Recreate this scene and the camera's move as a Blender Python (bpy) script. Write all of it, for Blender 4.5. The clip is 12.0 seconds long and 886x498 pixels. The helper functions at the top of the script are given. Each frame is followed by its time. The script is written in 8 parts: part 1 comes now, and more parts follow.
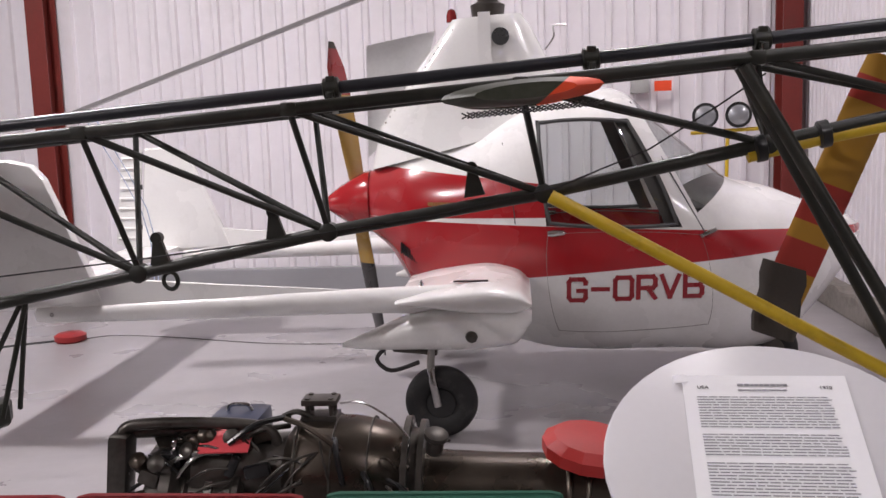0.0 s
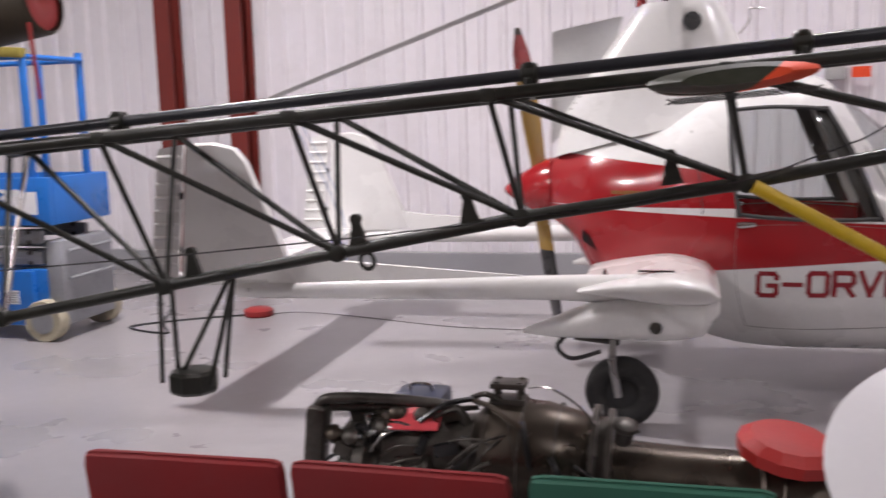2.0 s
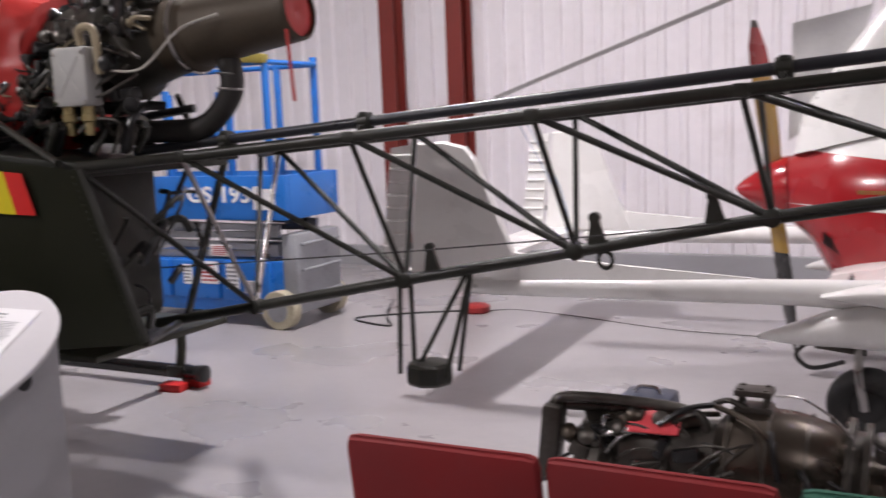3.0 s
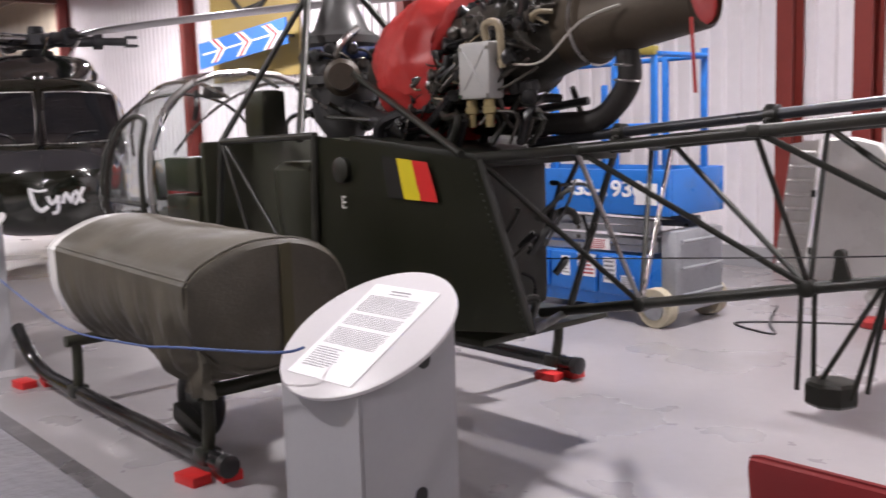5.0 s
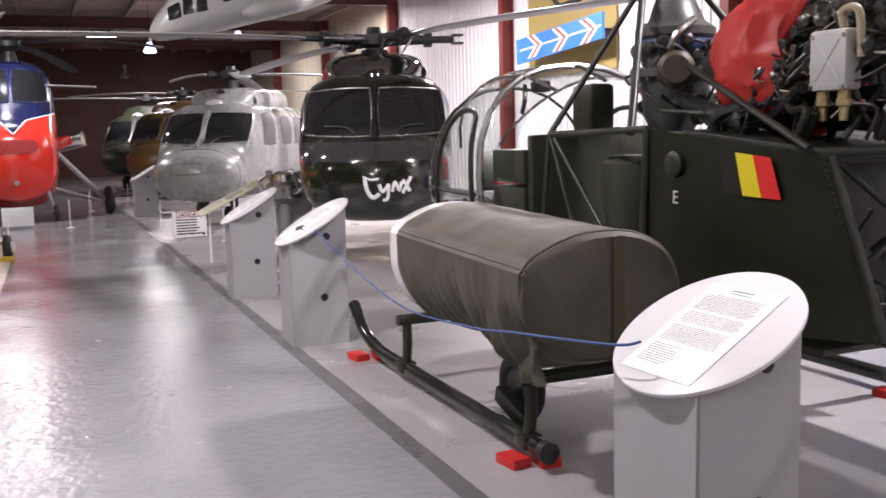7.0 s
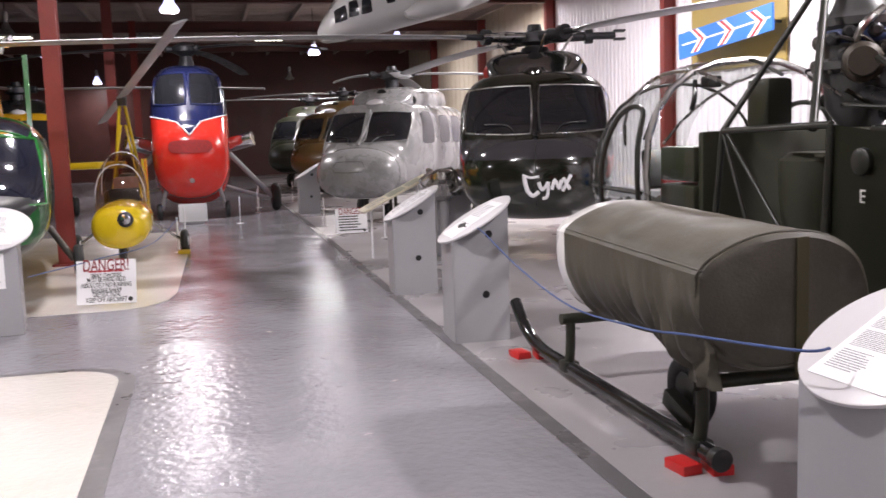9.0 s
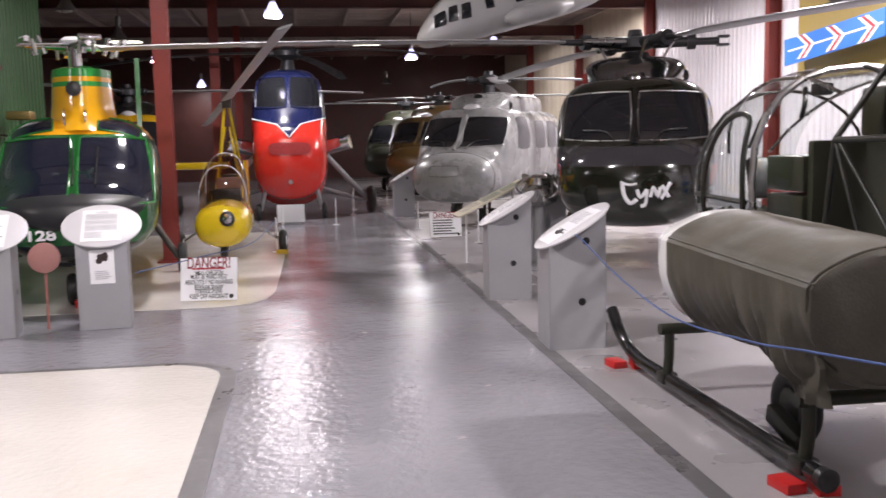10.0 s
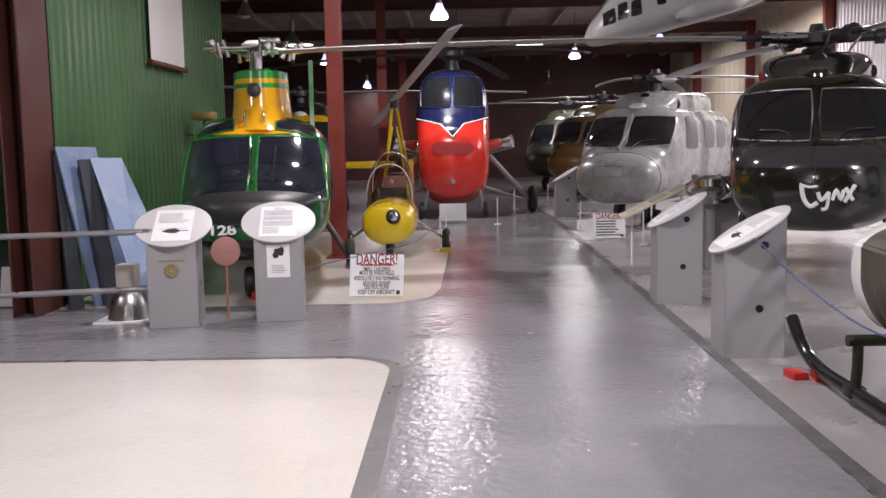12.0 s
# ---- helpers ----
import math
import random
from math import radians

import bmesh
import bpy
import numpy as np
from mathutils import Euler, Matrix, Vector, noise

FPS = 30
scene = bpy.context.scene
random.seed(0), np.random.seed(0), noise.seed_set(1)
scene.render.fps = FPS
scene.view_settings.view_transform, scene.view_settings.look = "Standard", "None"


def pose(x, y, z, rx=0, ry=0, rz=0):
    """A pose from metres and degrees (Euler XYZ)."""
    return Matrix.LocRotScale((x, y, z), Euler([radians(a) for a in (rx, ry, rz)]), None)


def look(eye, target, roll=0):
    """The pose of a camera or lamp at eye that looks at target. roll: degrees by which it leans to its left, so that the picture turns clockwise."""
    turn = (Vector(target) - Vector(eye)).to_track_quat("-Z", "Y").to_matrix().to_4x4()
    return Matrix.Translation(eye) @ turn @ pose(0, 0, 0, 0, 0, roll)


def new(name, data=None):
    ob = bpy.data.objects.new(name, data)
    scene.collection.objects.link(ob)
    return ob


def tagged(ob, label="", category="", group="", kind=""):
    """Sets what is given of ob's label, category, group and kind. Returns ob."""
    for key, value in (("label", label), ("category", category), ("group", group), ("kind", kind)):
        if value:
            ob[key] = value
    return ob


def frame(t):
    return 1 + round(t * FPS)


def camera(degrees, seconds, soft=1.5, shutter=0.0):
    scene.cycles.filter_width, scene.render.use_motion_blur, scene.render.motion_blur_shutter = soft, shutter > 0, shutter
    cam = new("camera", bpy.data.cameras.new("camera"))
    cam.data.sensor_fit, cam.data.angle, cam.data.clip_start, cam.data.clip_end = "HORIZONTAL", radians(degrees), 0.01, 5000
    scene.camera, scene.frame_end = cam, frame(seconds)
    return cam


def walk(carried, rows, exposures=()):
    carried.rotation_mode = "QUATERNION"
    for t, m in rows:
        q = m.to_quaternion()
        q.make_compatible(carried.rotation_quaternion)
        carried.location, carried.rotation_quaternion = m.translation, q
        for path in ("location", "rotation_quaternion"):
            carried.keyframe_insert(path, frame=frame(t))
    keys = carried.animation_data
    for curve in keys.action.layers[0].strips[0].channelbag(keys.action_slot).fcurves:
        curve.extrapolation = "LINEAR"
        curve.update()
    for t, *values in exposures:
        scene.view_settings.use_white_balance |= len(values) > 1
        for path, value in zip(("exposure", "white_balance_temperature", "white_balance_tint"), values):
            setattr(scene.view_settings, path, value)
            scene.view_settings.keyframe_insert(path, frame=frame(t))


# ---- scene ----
cam = camera(50.2, 12.0, 1.5, 0.5)
PATH = [
    (0, (-0.133, 0.419, 1.543), (-0.289, 2.395, 1.277), -1.9),
    (0.5, (-0.127, 0.415, 1.541), (-0.285, 2.391, 1.276), -1.7),
    (1, (-0.151, 0.414, 1.543), (-0.339, 2.386, 1.268), -1.5),
    (1.5, (-0.175, 0.406, 1.538), (-0.458, 2.366, 1.261), -1.3),
    (2, (-0.23, 0.396, 1.542), (-0.725, 2.313, 1.26), -1.6),
    (2.5, (-0.3, 0.373, 1.539), (-0.996, 2.228, 1.259), -1.6),
    (3, (-0.354, 0.353, 1.542), (-1.245, 2.124, 1.272), -2.2),
    (3.5, (-0.376, 0.372, 1.548), (-1.482, 2.019, 1.297), -2.4),
    (3.7, (-0.379, 0.387, 1.547), (-1.563, 1.98, 1.3), -2.2),
    (5.3, (-0.495, 0.378, 1.54), (-2.062, 1.594, 1.287), -1.8),
    (5.5, (-0.497, 0.354, 1.544), (-2.118, 1.498, 1.295), -1.7),
    (6, (-0.528, 0.32, 1.538), (-2.256, 1.3, 1.3), -1.5),
    (6.5, (-0.546, 0.298, 1.535), (-2.336, 1.159, 1.298), -1.4),
    (7, (-0.554, 0.272, 1.534), (-2.381, 1.049, 1.287), -1.5),
    (9, (-0.579, 0.2, 1.537), (-2.507, 0.674, 1.295), -1.9),
    (9.5, (-0.586, 0.181, 1.541), (-2.534, 0.569, 1.306), -2.0),
    (10, (-0.585, 0.158, 1.539), (-2.552, 0.445, 1.312), -1.2),
    (10.5, (-0.605, 0.138, 1.537), (-2.583, 0.33, 1.312), -1.1),
    (11, (-0.612, 0.107, 1.543), (-2.597, 0.202, 1.316), -1.3),
    (11.5, (-0.622, 0.076, 1.53), (-2.609, 0.06, 1.306), -1.2),
    (12, (-0.617, 0.071, 1.539), (-2.605, 0.03, 1.318), -1.1),
]
walk(cam, [(t, look(eye, target, roll)) for t, eye, target, roll in PATH],
     [(0, 0.0), (3.5, 0.08), (5.5, 0.42), (7.0, 0.55), (9.0, 0.42), (12, 0.14)])

# ---- world and light ----
world = bpy.data.worlds.new("world")
scene.world = world
world.use_nodes = True
world.node_tree.nodes["Background"].inputs[0].default_value = (0.75, 0.72, 0.78, 1)
world.node_tree.nodes["Background"].inputs[1].default_value = 0.045
# lit high-bay lamps: x, y, z, watts; most above z 4.0 are unseen, added as fill
LIT = [(2.0, 3.4, 4.85, 38), (-3.6, 5.2, 4.85, 270), (1.8, -0.8, 4.85, 70), (-5.2, -0.6, 4.85, 245), (0.5, 6.5, 4.95, 95), (-13.2, 6.9, 4.75, 290), (-11.0, -0.8, 4.7, 150),
       (-19.45, -0.3, 4.0, 130), (-17.4, 6.4, 4.6, 285), (-28.9, 3.46, 4.0, 130), (-29.2, -3.9, 4.0, 80), (-6.0, -6.5, 4.5, 120), (6.5, -4.0, 4.8, 150), (-24.8, 7.2, 4.9, 260), (-41.2, -3.85, 4.0, 50), (-33.5, 6.9, 4.9, 150)]
for lx, ly, lz, watts in LIT:
    ld = bpy.data.lights.new("high_bay_light", "AREA")
    ld.shape, ld.size, ld.energy, ld.color = "DISK", 0.3, watts, (1.0, 0.925, 0.945)
    lo = new("high_bay_light", ld)
    lo.matrix_world = pose(lx, ly, lz - 0.03)
    lo.visible_camera = True

# ---- materials ----
MATS = {}


def mat(name, color, rough=0.5, metal=0.0, vary=0.12, scale=3.0, fine=60.0, bump=0.1, dirt=None, dirt_amt=0.0, coat=0.0, rvary=0.12, relief=0.004, chips=0.0):
    """Painted, metal or cloth surface: base colour varied at two scales, stains, roughness wear and a fine relief."""
    if name in MATS:
        return MATS[name]
    m = bpy.data.materials.new(name)
    m.use_nodes = True
    nt = m.node_tree
    n, l = nt.nodes, nt.links
    b = n["Principled BSDF"]
    tc = n.new("ShaderNodeTexCoord")
    n1, n2 = n.new("ShaderNodeTexNoise"), n.new("ShaderNodeTexNoise")
    for q, sc, det in ((n1, scale, 6), (n2, fine, 3)):
        q.inputs["Scale"].default_value = sc
        q.inputs["Detail"].default_value = det
        l.new(tc.outputs["Object"], q.inputs["Vector"])
    add = n.new("ShaderNodeMath")
    add.operation = "MULTIPLY_ADD"
    add.inputs[1].default_value = 0.35
    l.new(n2.outputs["Fac"], add.inputs[0])
    l.new(n1.outputs["Fac"], add.inputs[2])
    ramp = n.new("ShaderNodeMapRange")
    ramp.inputs["From Min"].default_value, ramp.inputs["From Max"].default_value = 0.4, 0.95
    ramp.inputs["To Min"].default_value, ramp.inputs["To Max"].default_value = 1 - vary, 1 + vary
    l.new(add.outputs[0], ramp.inputs["Value"])
    mul = n.new("ShaderNodeVectorMath")
    mul.operation = "SCALE"
    mul.inputs[0].default_value = color[:3]
    l.new(ramp.outputs[0], mul.inputs["Scale"])
    out = mul.outputs[0]
    if dirt:
        n3 = n.new("ShaderNodeTexNoise")
        n3.inputs["Scale"].default_value, n3.inputs["Detail"].default_value = scale * 1.7, 8
        n3.inputs["Roughness"].default_value = 0.7
        l.new(tc.outputs["Object"], n3.inputs["Vector"])
        r3 = n.new("ShaderNodeMapRange")
        r3.inputs["From Min"].default_value, r3.inputs["From Max"].default_value = 0.52, 0.72
        r3.inputs["To Max"].default_value = dirt_amt
        l.new(n3.outputs["Fac"], r3.inputs["Value"])
        mx = n.new("ShaderNodeMix")
        mx.data_type = "RGBA"
        mx.inputs["B"].default_value = (*dirt[:3], 1)
        l.new(r3.outputs[0], mx.inputs["Factor"])
        l.new(out, mx.inputs["A"])
        out = mx.outputs["Result"]
    if chips:
        n4, r4, mx = n.new("ShaderNodeTexNoise"), n.new("ShaderNodeMapRange"), n.new("ShaderNodeMix")
        n4.inputs["Scale"].default_value, n4.inputs["Detail"].default_value, n4.inputs["Roughness"].default_value = 2.6, 9, 0.72
        l.new(tc.outputs["Object"], n4.inputs["Vector"])
        r4.inputs["From Min"].default_value, r4.inputs["From Max"].default_value, r4.inputs["To Max"].default_value = 0.665, 0.70, chips
        l.new(n4.outputs["Fac"], r4.inputs["Value"])
        mx.data_type = "RGBA"
        mx.inputs["B"].default_value = (0.55, 0.49, 0.46, 1)
        l.new(r4.outputs[0], mx.inputs["Factor"])
        l.new(out, mx.inputs["A"])
        out = mx.outputs["Result"]
    l.new(out, b.inputs["Base Color"])
    rr = n.new("ShaderNodeMapRange")
    rr.inputs["To Min"].default_value, rr.inputs["To Max"].default_value = max(0.02, rough - rvary), min(1, rough + rvary)
    rr.inputs["From Min"].default_value, rr.inputs["From Max"].default_value = 0.3, 0.7
    l.new(n1.outputs["Fac"], rr.inputs["Value"])
    l.new(rr.outputs[0], b.inputs["Roughness"])
    b.inputs["Metallic"].default_value = metal
    b.inputs["Coat Weight"].default_value = coat
    b.inputs["Coat Roughness"].default_value = 0.08
    if bump:
        bp = n.new("ShaderNodeBump")
        bp.inputs["Strength"].default_value, bp.inputs["Distance"].default_value = bump, relief
        l.new(add.outputs[0], bp.inputs["Height"])
        l.new(bp.outputs[0], b.inputs["Normal"])
    MATS[name] = m
    return m


def glass(name, tint=(0.9, 0.93, 0.92), gloss=0.03, through_amt=0.9):
    """Thin clear or smoked plastic: lets light through and mirrors at its own gloss."""
    if name in MATS:
        return MATS[name]
    m = bpy.data.materials.new(name)
    m.use_nodes = True
    n, l = m.node_tree.nodes, m.node_tree.links
    n.remove(n["Principled BSDF"])
    tr, gl, mx, lw = n.new("ShaderNodeBsdfTransparent"), n.new("ShaderNodeBsdfGlossy"), n.new("ShaderNodeMixShader"), n.new("ShaderNodeLayerWeight")
    pw, fr = n.new("ShaderNodeMath"), n.new("ShaderNodeMath")
    pw.operation, fr.operation = "POWER", "MULTIPLY_ADD"
    pw.inputs[1].default_value, fr.inputs[1].default_value, fr.inputs[2].default_value = 3.5, 0.7, 0.05
    l.new(lw.outputs["Facing"], pw.inputs[0])
    l.new(pw.outputs[0], fr.inputs[0])
    tr.inputs[0].default_value = (*[c * through_amt for c in tint], 1)
    gl.inputs["Roughness"].default_value = gloss
    l.new(fr.outputs[0], mx.inputs[0])
    l.new(tr.outputs[0], mx.inputs[1])
    l.new(gl.outputs[0], mx.inputs[2])
    l.new(mx.outputs[0], n["Material Output"].inputs[0])
    MATS[name] = m
    return m


def glow(name, color, strength):
    if name in MATS:
        return MATS[name]
    m = bpy.data.materials.new(name)
    m.use_nodes = True
    b = m.node_tree.nodes["Principled BSDF"]
    b.inputs["Base Color"].default_value = (*color, 1)
    b.inputs["Emission Color"].default_value = (*color, 1)
    b.inputs["Emission Strength"].default_value = strength
    MATS[name] = m
    return m


def bands(name, tests, base, rough=0.25, coat=0.4):
    """Paint scheme: a base colour and bands. Each test is (colour, [(ax, ay, az, d), ...]): painted where every a.p + d is above 0."""
    m = mat(name, base, rough, 0, 0.06, 2.0, 50, 0.04, (0.3, 0.28, 0.25), 0.15, coat)
    nt = m.node_tree
    n, l = nt.nodes, nt.links
    b = n["Principled BSDF"]
    last = b.inputs["Base Color"].links[0].from_socket
    tc = n.new("ShaderNodeTexCoord")
    for colour, planes in tests:
        fac = None
        for ax, ay, az, d in planes:
            dot = n.new("ShaderNodeVectorMath")
            dot.operation = "DOT_PRODUCT"
            dot.inputs[1].default_value = (ax, ay, az)
            l.new(tc.outputs["Object"], dot.inputs[0])
            st = n.new("ShaderNodeMapRange")
            st.inputs["From Min"].default_value, st.inputs["From Max"].default_value = -d - 0.0015, -d + 0.0015
            l.new(dot.outputs["Value"], st.inputs["Value"])
            if fac is None:
                fac = st.outputs[0]
            else:
                mm = n.new("ShaderNodeMath")
                mm.operation = "MULTIPLY"
                l.new(fac, mm.inputs[0])
                l.new(st.outputs[0], mm.inputs[1])
                fac = mm.outputs[0]
        mx = n.new("ShaderNodeMix")
        mx.data_type = "RGBA"
        mx.inputs["B"].default_value = (*colour, 1)
        l.new(fac, mx.inputs["Factor"])
        l.new(last, mx.inputs["A"])
        last = mx.outputs["Result"]
    l.new(last, b.inputs["Base Color"])
    return m


WHITE_WALL = mat("white_sheet_metal", (0.80, 0.77, 0.80), 0.42, 0, 0.06, 0.7, 12, 0.05, (0.45, 0.40, 0.38), 0.25)
CREAM_WALL = mat("cream_sheet_metal", (0.66, 0.58, 0.46), 0.4, 0, 0.08, 0.6, 12, 0.05, (0.4, 0.33, 0.24), 0.3)
RED_STEEL = mat("red_oxide_steel", (0.17, 0.022, 0.016), 0.5, 0, 0.2, 2, 40, 0.15, (0.1, 0.03, 0.02), 0.4)
BROWN_STEEL = mat("brown_steel", (0.09, 0.03, 0.025), 0.5, 0, 0.2, 2, 40, 0.15)
DARK_ROOF = mat("dark_roof_sheet", (0.36, 0.30, 0.27), 0.6, 0, 0.25, 1.0, 20, 0.1)
GREEN_SHEET = mat("green_sheet_metal", (0.06, 0.15, 0.055), 0.45, 0, 0.1, 0.8, 20, 0.05, (0.03, 0.06, 0.03), 0.3)
AISLE = mat("grey_floor_paint", (0.25, 0.245, 0.27), 0.17, 0, 0.10, 1.2, 15, 0.9, (0.42, 0.39, 0.37), 0.16, 0.0, 0.06, 0.026, 0.8)
PALE_FLOOR = mat("pale_floor_paint", (0.33, 0.315, 0.325), 0.32, 0, 0.10, 1.0, 14, 0.15, (0.25, 0.23, 0.22), 0.35, 0.0, 0.12, 0.006, 0.5)
CREAM_FLOOR = mat("cream_floor_paint", (0.63, 0.60, 0.56), 0.2, 0, 0.05, 0.8, 22, 0.8, (0.45, 0.4, 0.33), 0.3, 0.0, 0.07, 0.01)
LINE_FLOOR = mat("dark_floor_line", (0.12, 0.115, 0.12), 0.35, 0, 0.15, 3, 30, 0.1, (0.35, 0.33, 0.33), 0.35)
GREY_PAINT = mat("grey_board_paint", (0.33, 0.33, 0.345), 0.4, 0, 0.05, 2, 60, 0.06, (0.2, 0.2, 0.2), 0.15)
PALE_GREY = mat("pale_grey_laminate", (0.62, 0.61, 0.63), 0.4, 0, 0.04, 2, 60, 0.03)
PAPER = mat("white_paper", (0.85, 0.85, 0.87), 0.6, 0, 0.03, 4, 90, 0.05)
INK = mat("black_ink", (0.03, 0.03, 0.03), 0.7, 0, 0.1, 8, 60, 0)
GREY_INK = mat("grey_ink", (0.25, 0.25, 0.27), 0.7, 0, 0.1, 8, 60, 0)
BLACK = mat("black_paint", (0.015, 0.015, 0.016), 0.35, 0, 0.2, 4, 60, 0.08)
RUBBER = mat("black_rubber", (0.018, 0.018, 0.018), 0.65, 0, 0.25, 6, 80, 0.2, (0.09, 0.08, 0.075), 0.5)
OLIVE = mat("olive_paint", (0.022, 0.024, 0.013), 0.4, 0, 0.15, 2, 50, 0.1, (0.02, 0.02, 0.015), 0.5)
OLIVE_DARK = mat("dark_olive_tube", (0.013, 0.014, 0.010), 0.42, 0, 0.2, 4, 60, 0.12, (0.09, 0.08, 0.06), 0.25)
CANVAS = mat("olive_canvas", (0.058, 0.051, 0.036), 0.58, 0, 0.28, 4.5, 90, 0.3, (0.085, 0.08, 0.066), 0.6, 0.0, 0.14, 0.012)
STEEL = mat("brushed_steel", (0.45, 0.44, 0.43), 0.3, 1, 0.15, 4, 80, 0.08, (0.12, 0.1, 0.08), 0.3)
CHROME = mat("polished_metal", (0.75, 0.75, 0.76), 0.12, 1, 0.06, 4, 80, 0.02)
DARK_METAL = mat("oily_dark_metal", (0.085, 0.078, 0.07), 0.38, 0.7, 0.35, 5, 60, 0.25, (0.03, 0.025, 0.02), 0.6)
BRONZE_METAL = mat("heat_tinted_metal", (0.075, 0.062, 0.05), 0.33, 0.8, 0.25, 4, 50, 0.15, (0.07, 0.05, 0.035), 0.6)
EXHAUST = mat("olive_brown_exhaust", (0.06, 0.047, 0.032), 0.55, 0.3, 0.25, 3, 50, 0.2, (0.07, 0.05, 0.03), 0.5)
RED_COVER = mat("red_vinyl", (0.40, 0.025, 0.022), 0.45, 0, 0.12, 4, 60, 0.3)
RED_BLOCK = mat("red_block_paint", (0.55, 0.02, 0.02), 0.5, 0, 0.15, 5, 60, 0.15)
WHITE_PAINT = mat("white_aircraft_paint", (0.78, 0.775, 0.76), 0.25, 0, 0.04, 2, 60, 0.04, (0.45, 0.42, 0.38), 0.18, 0.4)
YELLOW_TUBE = mat("yellow_paint", (0.62, 0.42, 0.02), 0.4, 0, 0.1, 4, 60, 0.1, (0.2, 0.13, 0.02), 0.4)
BLUE_LIFT = mat("blue_lift_paint", (0.02, 0.16, 0.55), 0.35, 0, 0.1, 3, 50, 0.08, (0.03, 0.06, 0.12), 0.35)
GREY_LIFT = mat("grey_lift_steel", (0.30, 0.31, 0.33), 0.45, 0.2, 0.15, 3, 50, 0.1, (0.1, 0.1, 0.1), 0.5)
RED_CLOTH = mat("red_upholstery", (0.19, 0.011, 0.013), 0.9, 0, 0.12, 6, 250, 0.5)
GREEN_CLOTH = mat("green_upholstery", (0.02, 0.10, 0.065), 0.9, 0, 0.12, 6, 250, 0.5)
RED_TEXT = mat("red_sign_paint", (0.42, 0.02, 0.03), 0.4, 0, 0.05, 4, 60, 0)
ORANGE = mat("fluorescent_orange", (0.85, 0.08, 0.02), 0.5, 0, 0.08, 4, 60, 0.05)
BLUE_ROPE = mat("blue_rope", (0.05, 0.085, 0.22), 0.75, 0, 0.2, 20, 200, 0.4)
PERSPEX = glass("clear_perspex")
DARK_GLASS = mat("dark_glass", (0.012, 0.013, 0.016), 0.06, 0, 0.2, 2, 30, 0.0, None, 0, 0.6, 0.02)

# ---- building tools ----
def part(name, bm, material, parent=None, label="", smooth=True):
    """One mesh object from a bmesh, under a thing or a part."""
    me = bpy.data.meshes.new(name)
    bmesh.ops.recalc_face_normals(bm, faces=bm.faces)
    bm.to_mesh(me)
    bm.free()
    if smooth:
        me.shade_smooth()
        me.set_sharp_from_angle(angle=radians(35))
    for mm in (material if isinstance(material, (list, tuple)) else [material]):
        me.materials.append(mm)
    ob = new(name, me)
    if parent:
        ob.parent = parent
    if label:
        ob["label"] = label
    return ob


def thing(name, label, category, group="", kind="", at=(0, 0, 0), turn=0):
    ob = new(name)
    ob.matrix_world = pose(*at, 0, 0, turn)
    ob.empty_display_size = 0.1
    return tagged(ob, label, category, group, kind)


def B():
    return bmesh.new()


def frame_of(d):
    d = Vector(d).normalized()
    u = d.cross(Vector((0, 0, 1)))
    if u.length < 1e-4:
        u = Vector((1, 0, 0))
    u.normalize()
    return u, d.cross(u).normalized()


def skin(bm, rings, cap0=True, cap1=True, mi=0):
    vs = [[bm.verts.new(p) for p in r] for r in rings]
    k = len(vs[0])
    for a, b in zip(vs, vs[1:]):
        for i in range(k):
            f = bm.faces.new((a[i], a[(i + 1) % k], b[(i + 1) % k], b[i]))
            f.material_index = mi
    for on, r in ((cap0, vs[0]), (cap1, vs[-1])):
        if on:
            bm.faces.new(r).material_index = mi
    return bm


def tube(bm, p0, p1, r0, r1=None, seg=12, mi=0):
    p0, p1 = Vector(p0), Vector(p1)
    u, v = frame_of(p1 - p0)
    r1 = r0 if r1 is None else r1
    ring = lambda p, r: [p + (u * math.cos(2 * math.pi * i / seg) + v * math.sin(2 * math.pi * i / seg)) * r for i in range(seg)]
    return skin(bm, [ring(p0, r0), ring(p1, r1)], mi=mi)


def smooth_path(pts, n=6):
    pts = [Vector(p) for p in pts]
    q = [pts[0]] + pts + [pts[-1]]
    out = []
    for i in range(1, len(q) - 2):
        for j in range(n):
            t = j / n
            a, b, c, d = q[i - 1:i + 3]
            out.append(0.5 * ((2 * b) + (c - a) * t + (2 * a - 5 * b + 4 * c - d) * t * t + (3 * b - a - 3 * c + d) * t ** 3))
    return out + [pts[-1]]


def hose(bm, pts, r, n=5, seg=8, mi=0):
    """A bent pipe or cable along a smooth line through pts; r may be a list along it."""
    ps = smooth_path(pts, n) if n > 1 else [Vector(p) for p in pts]
    rings, u = [], None
    for i, p in enumerate(ps):
        d = (ps[min(i + 1, len(ps) - 1)] - ps[max(i - 1, 0)]).normalized()
        if u is None:
            u, v = frame_of(d)
        else:
            u = (u - d * u.dot(d)).normalized()
            v = d.cross(u)
        rr = r if not isinstance(r, (list, tuple)) else r[0] + (r[-1] - r[0]) * i / (len(ps) - 1)
        rings.append([p + (u * math.cos(2 * math.pi * k / seg) + v * math.sin(2 * math.pi * k / seg)) * rr for k in range(seg)])
    return skin(bm, rings)


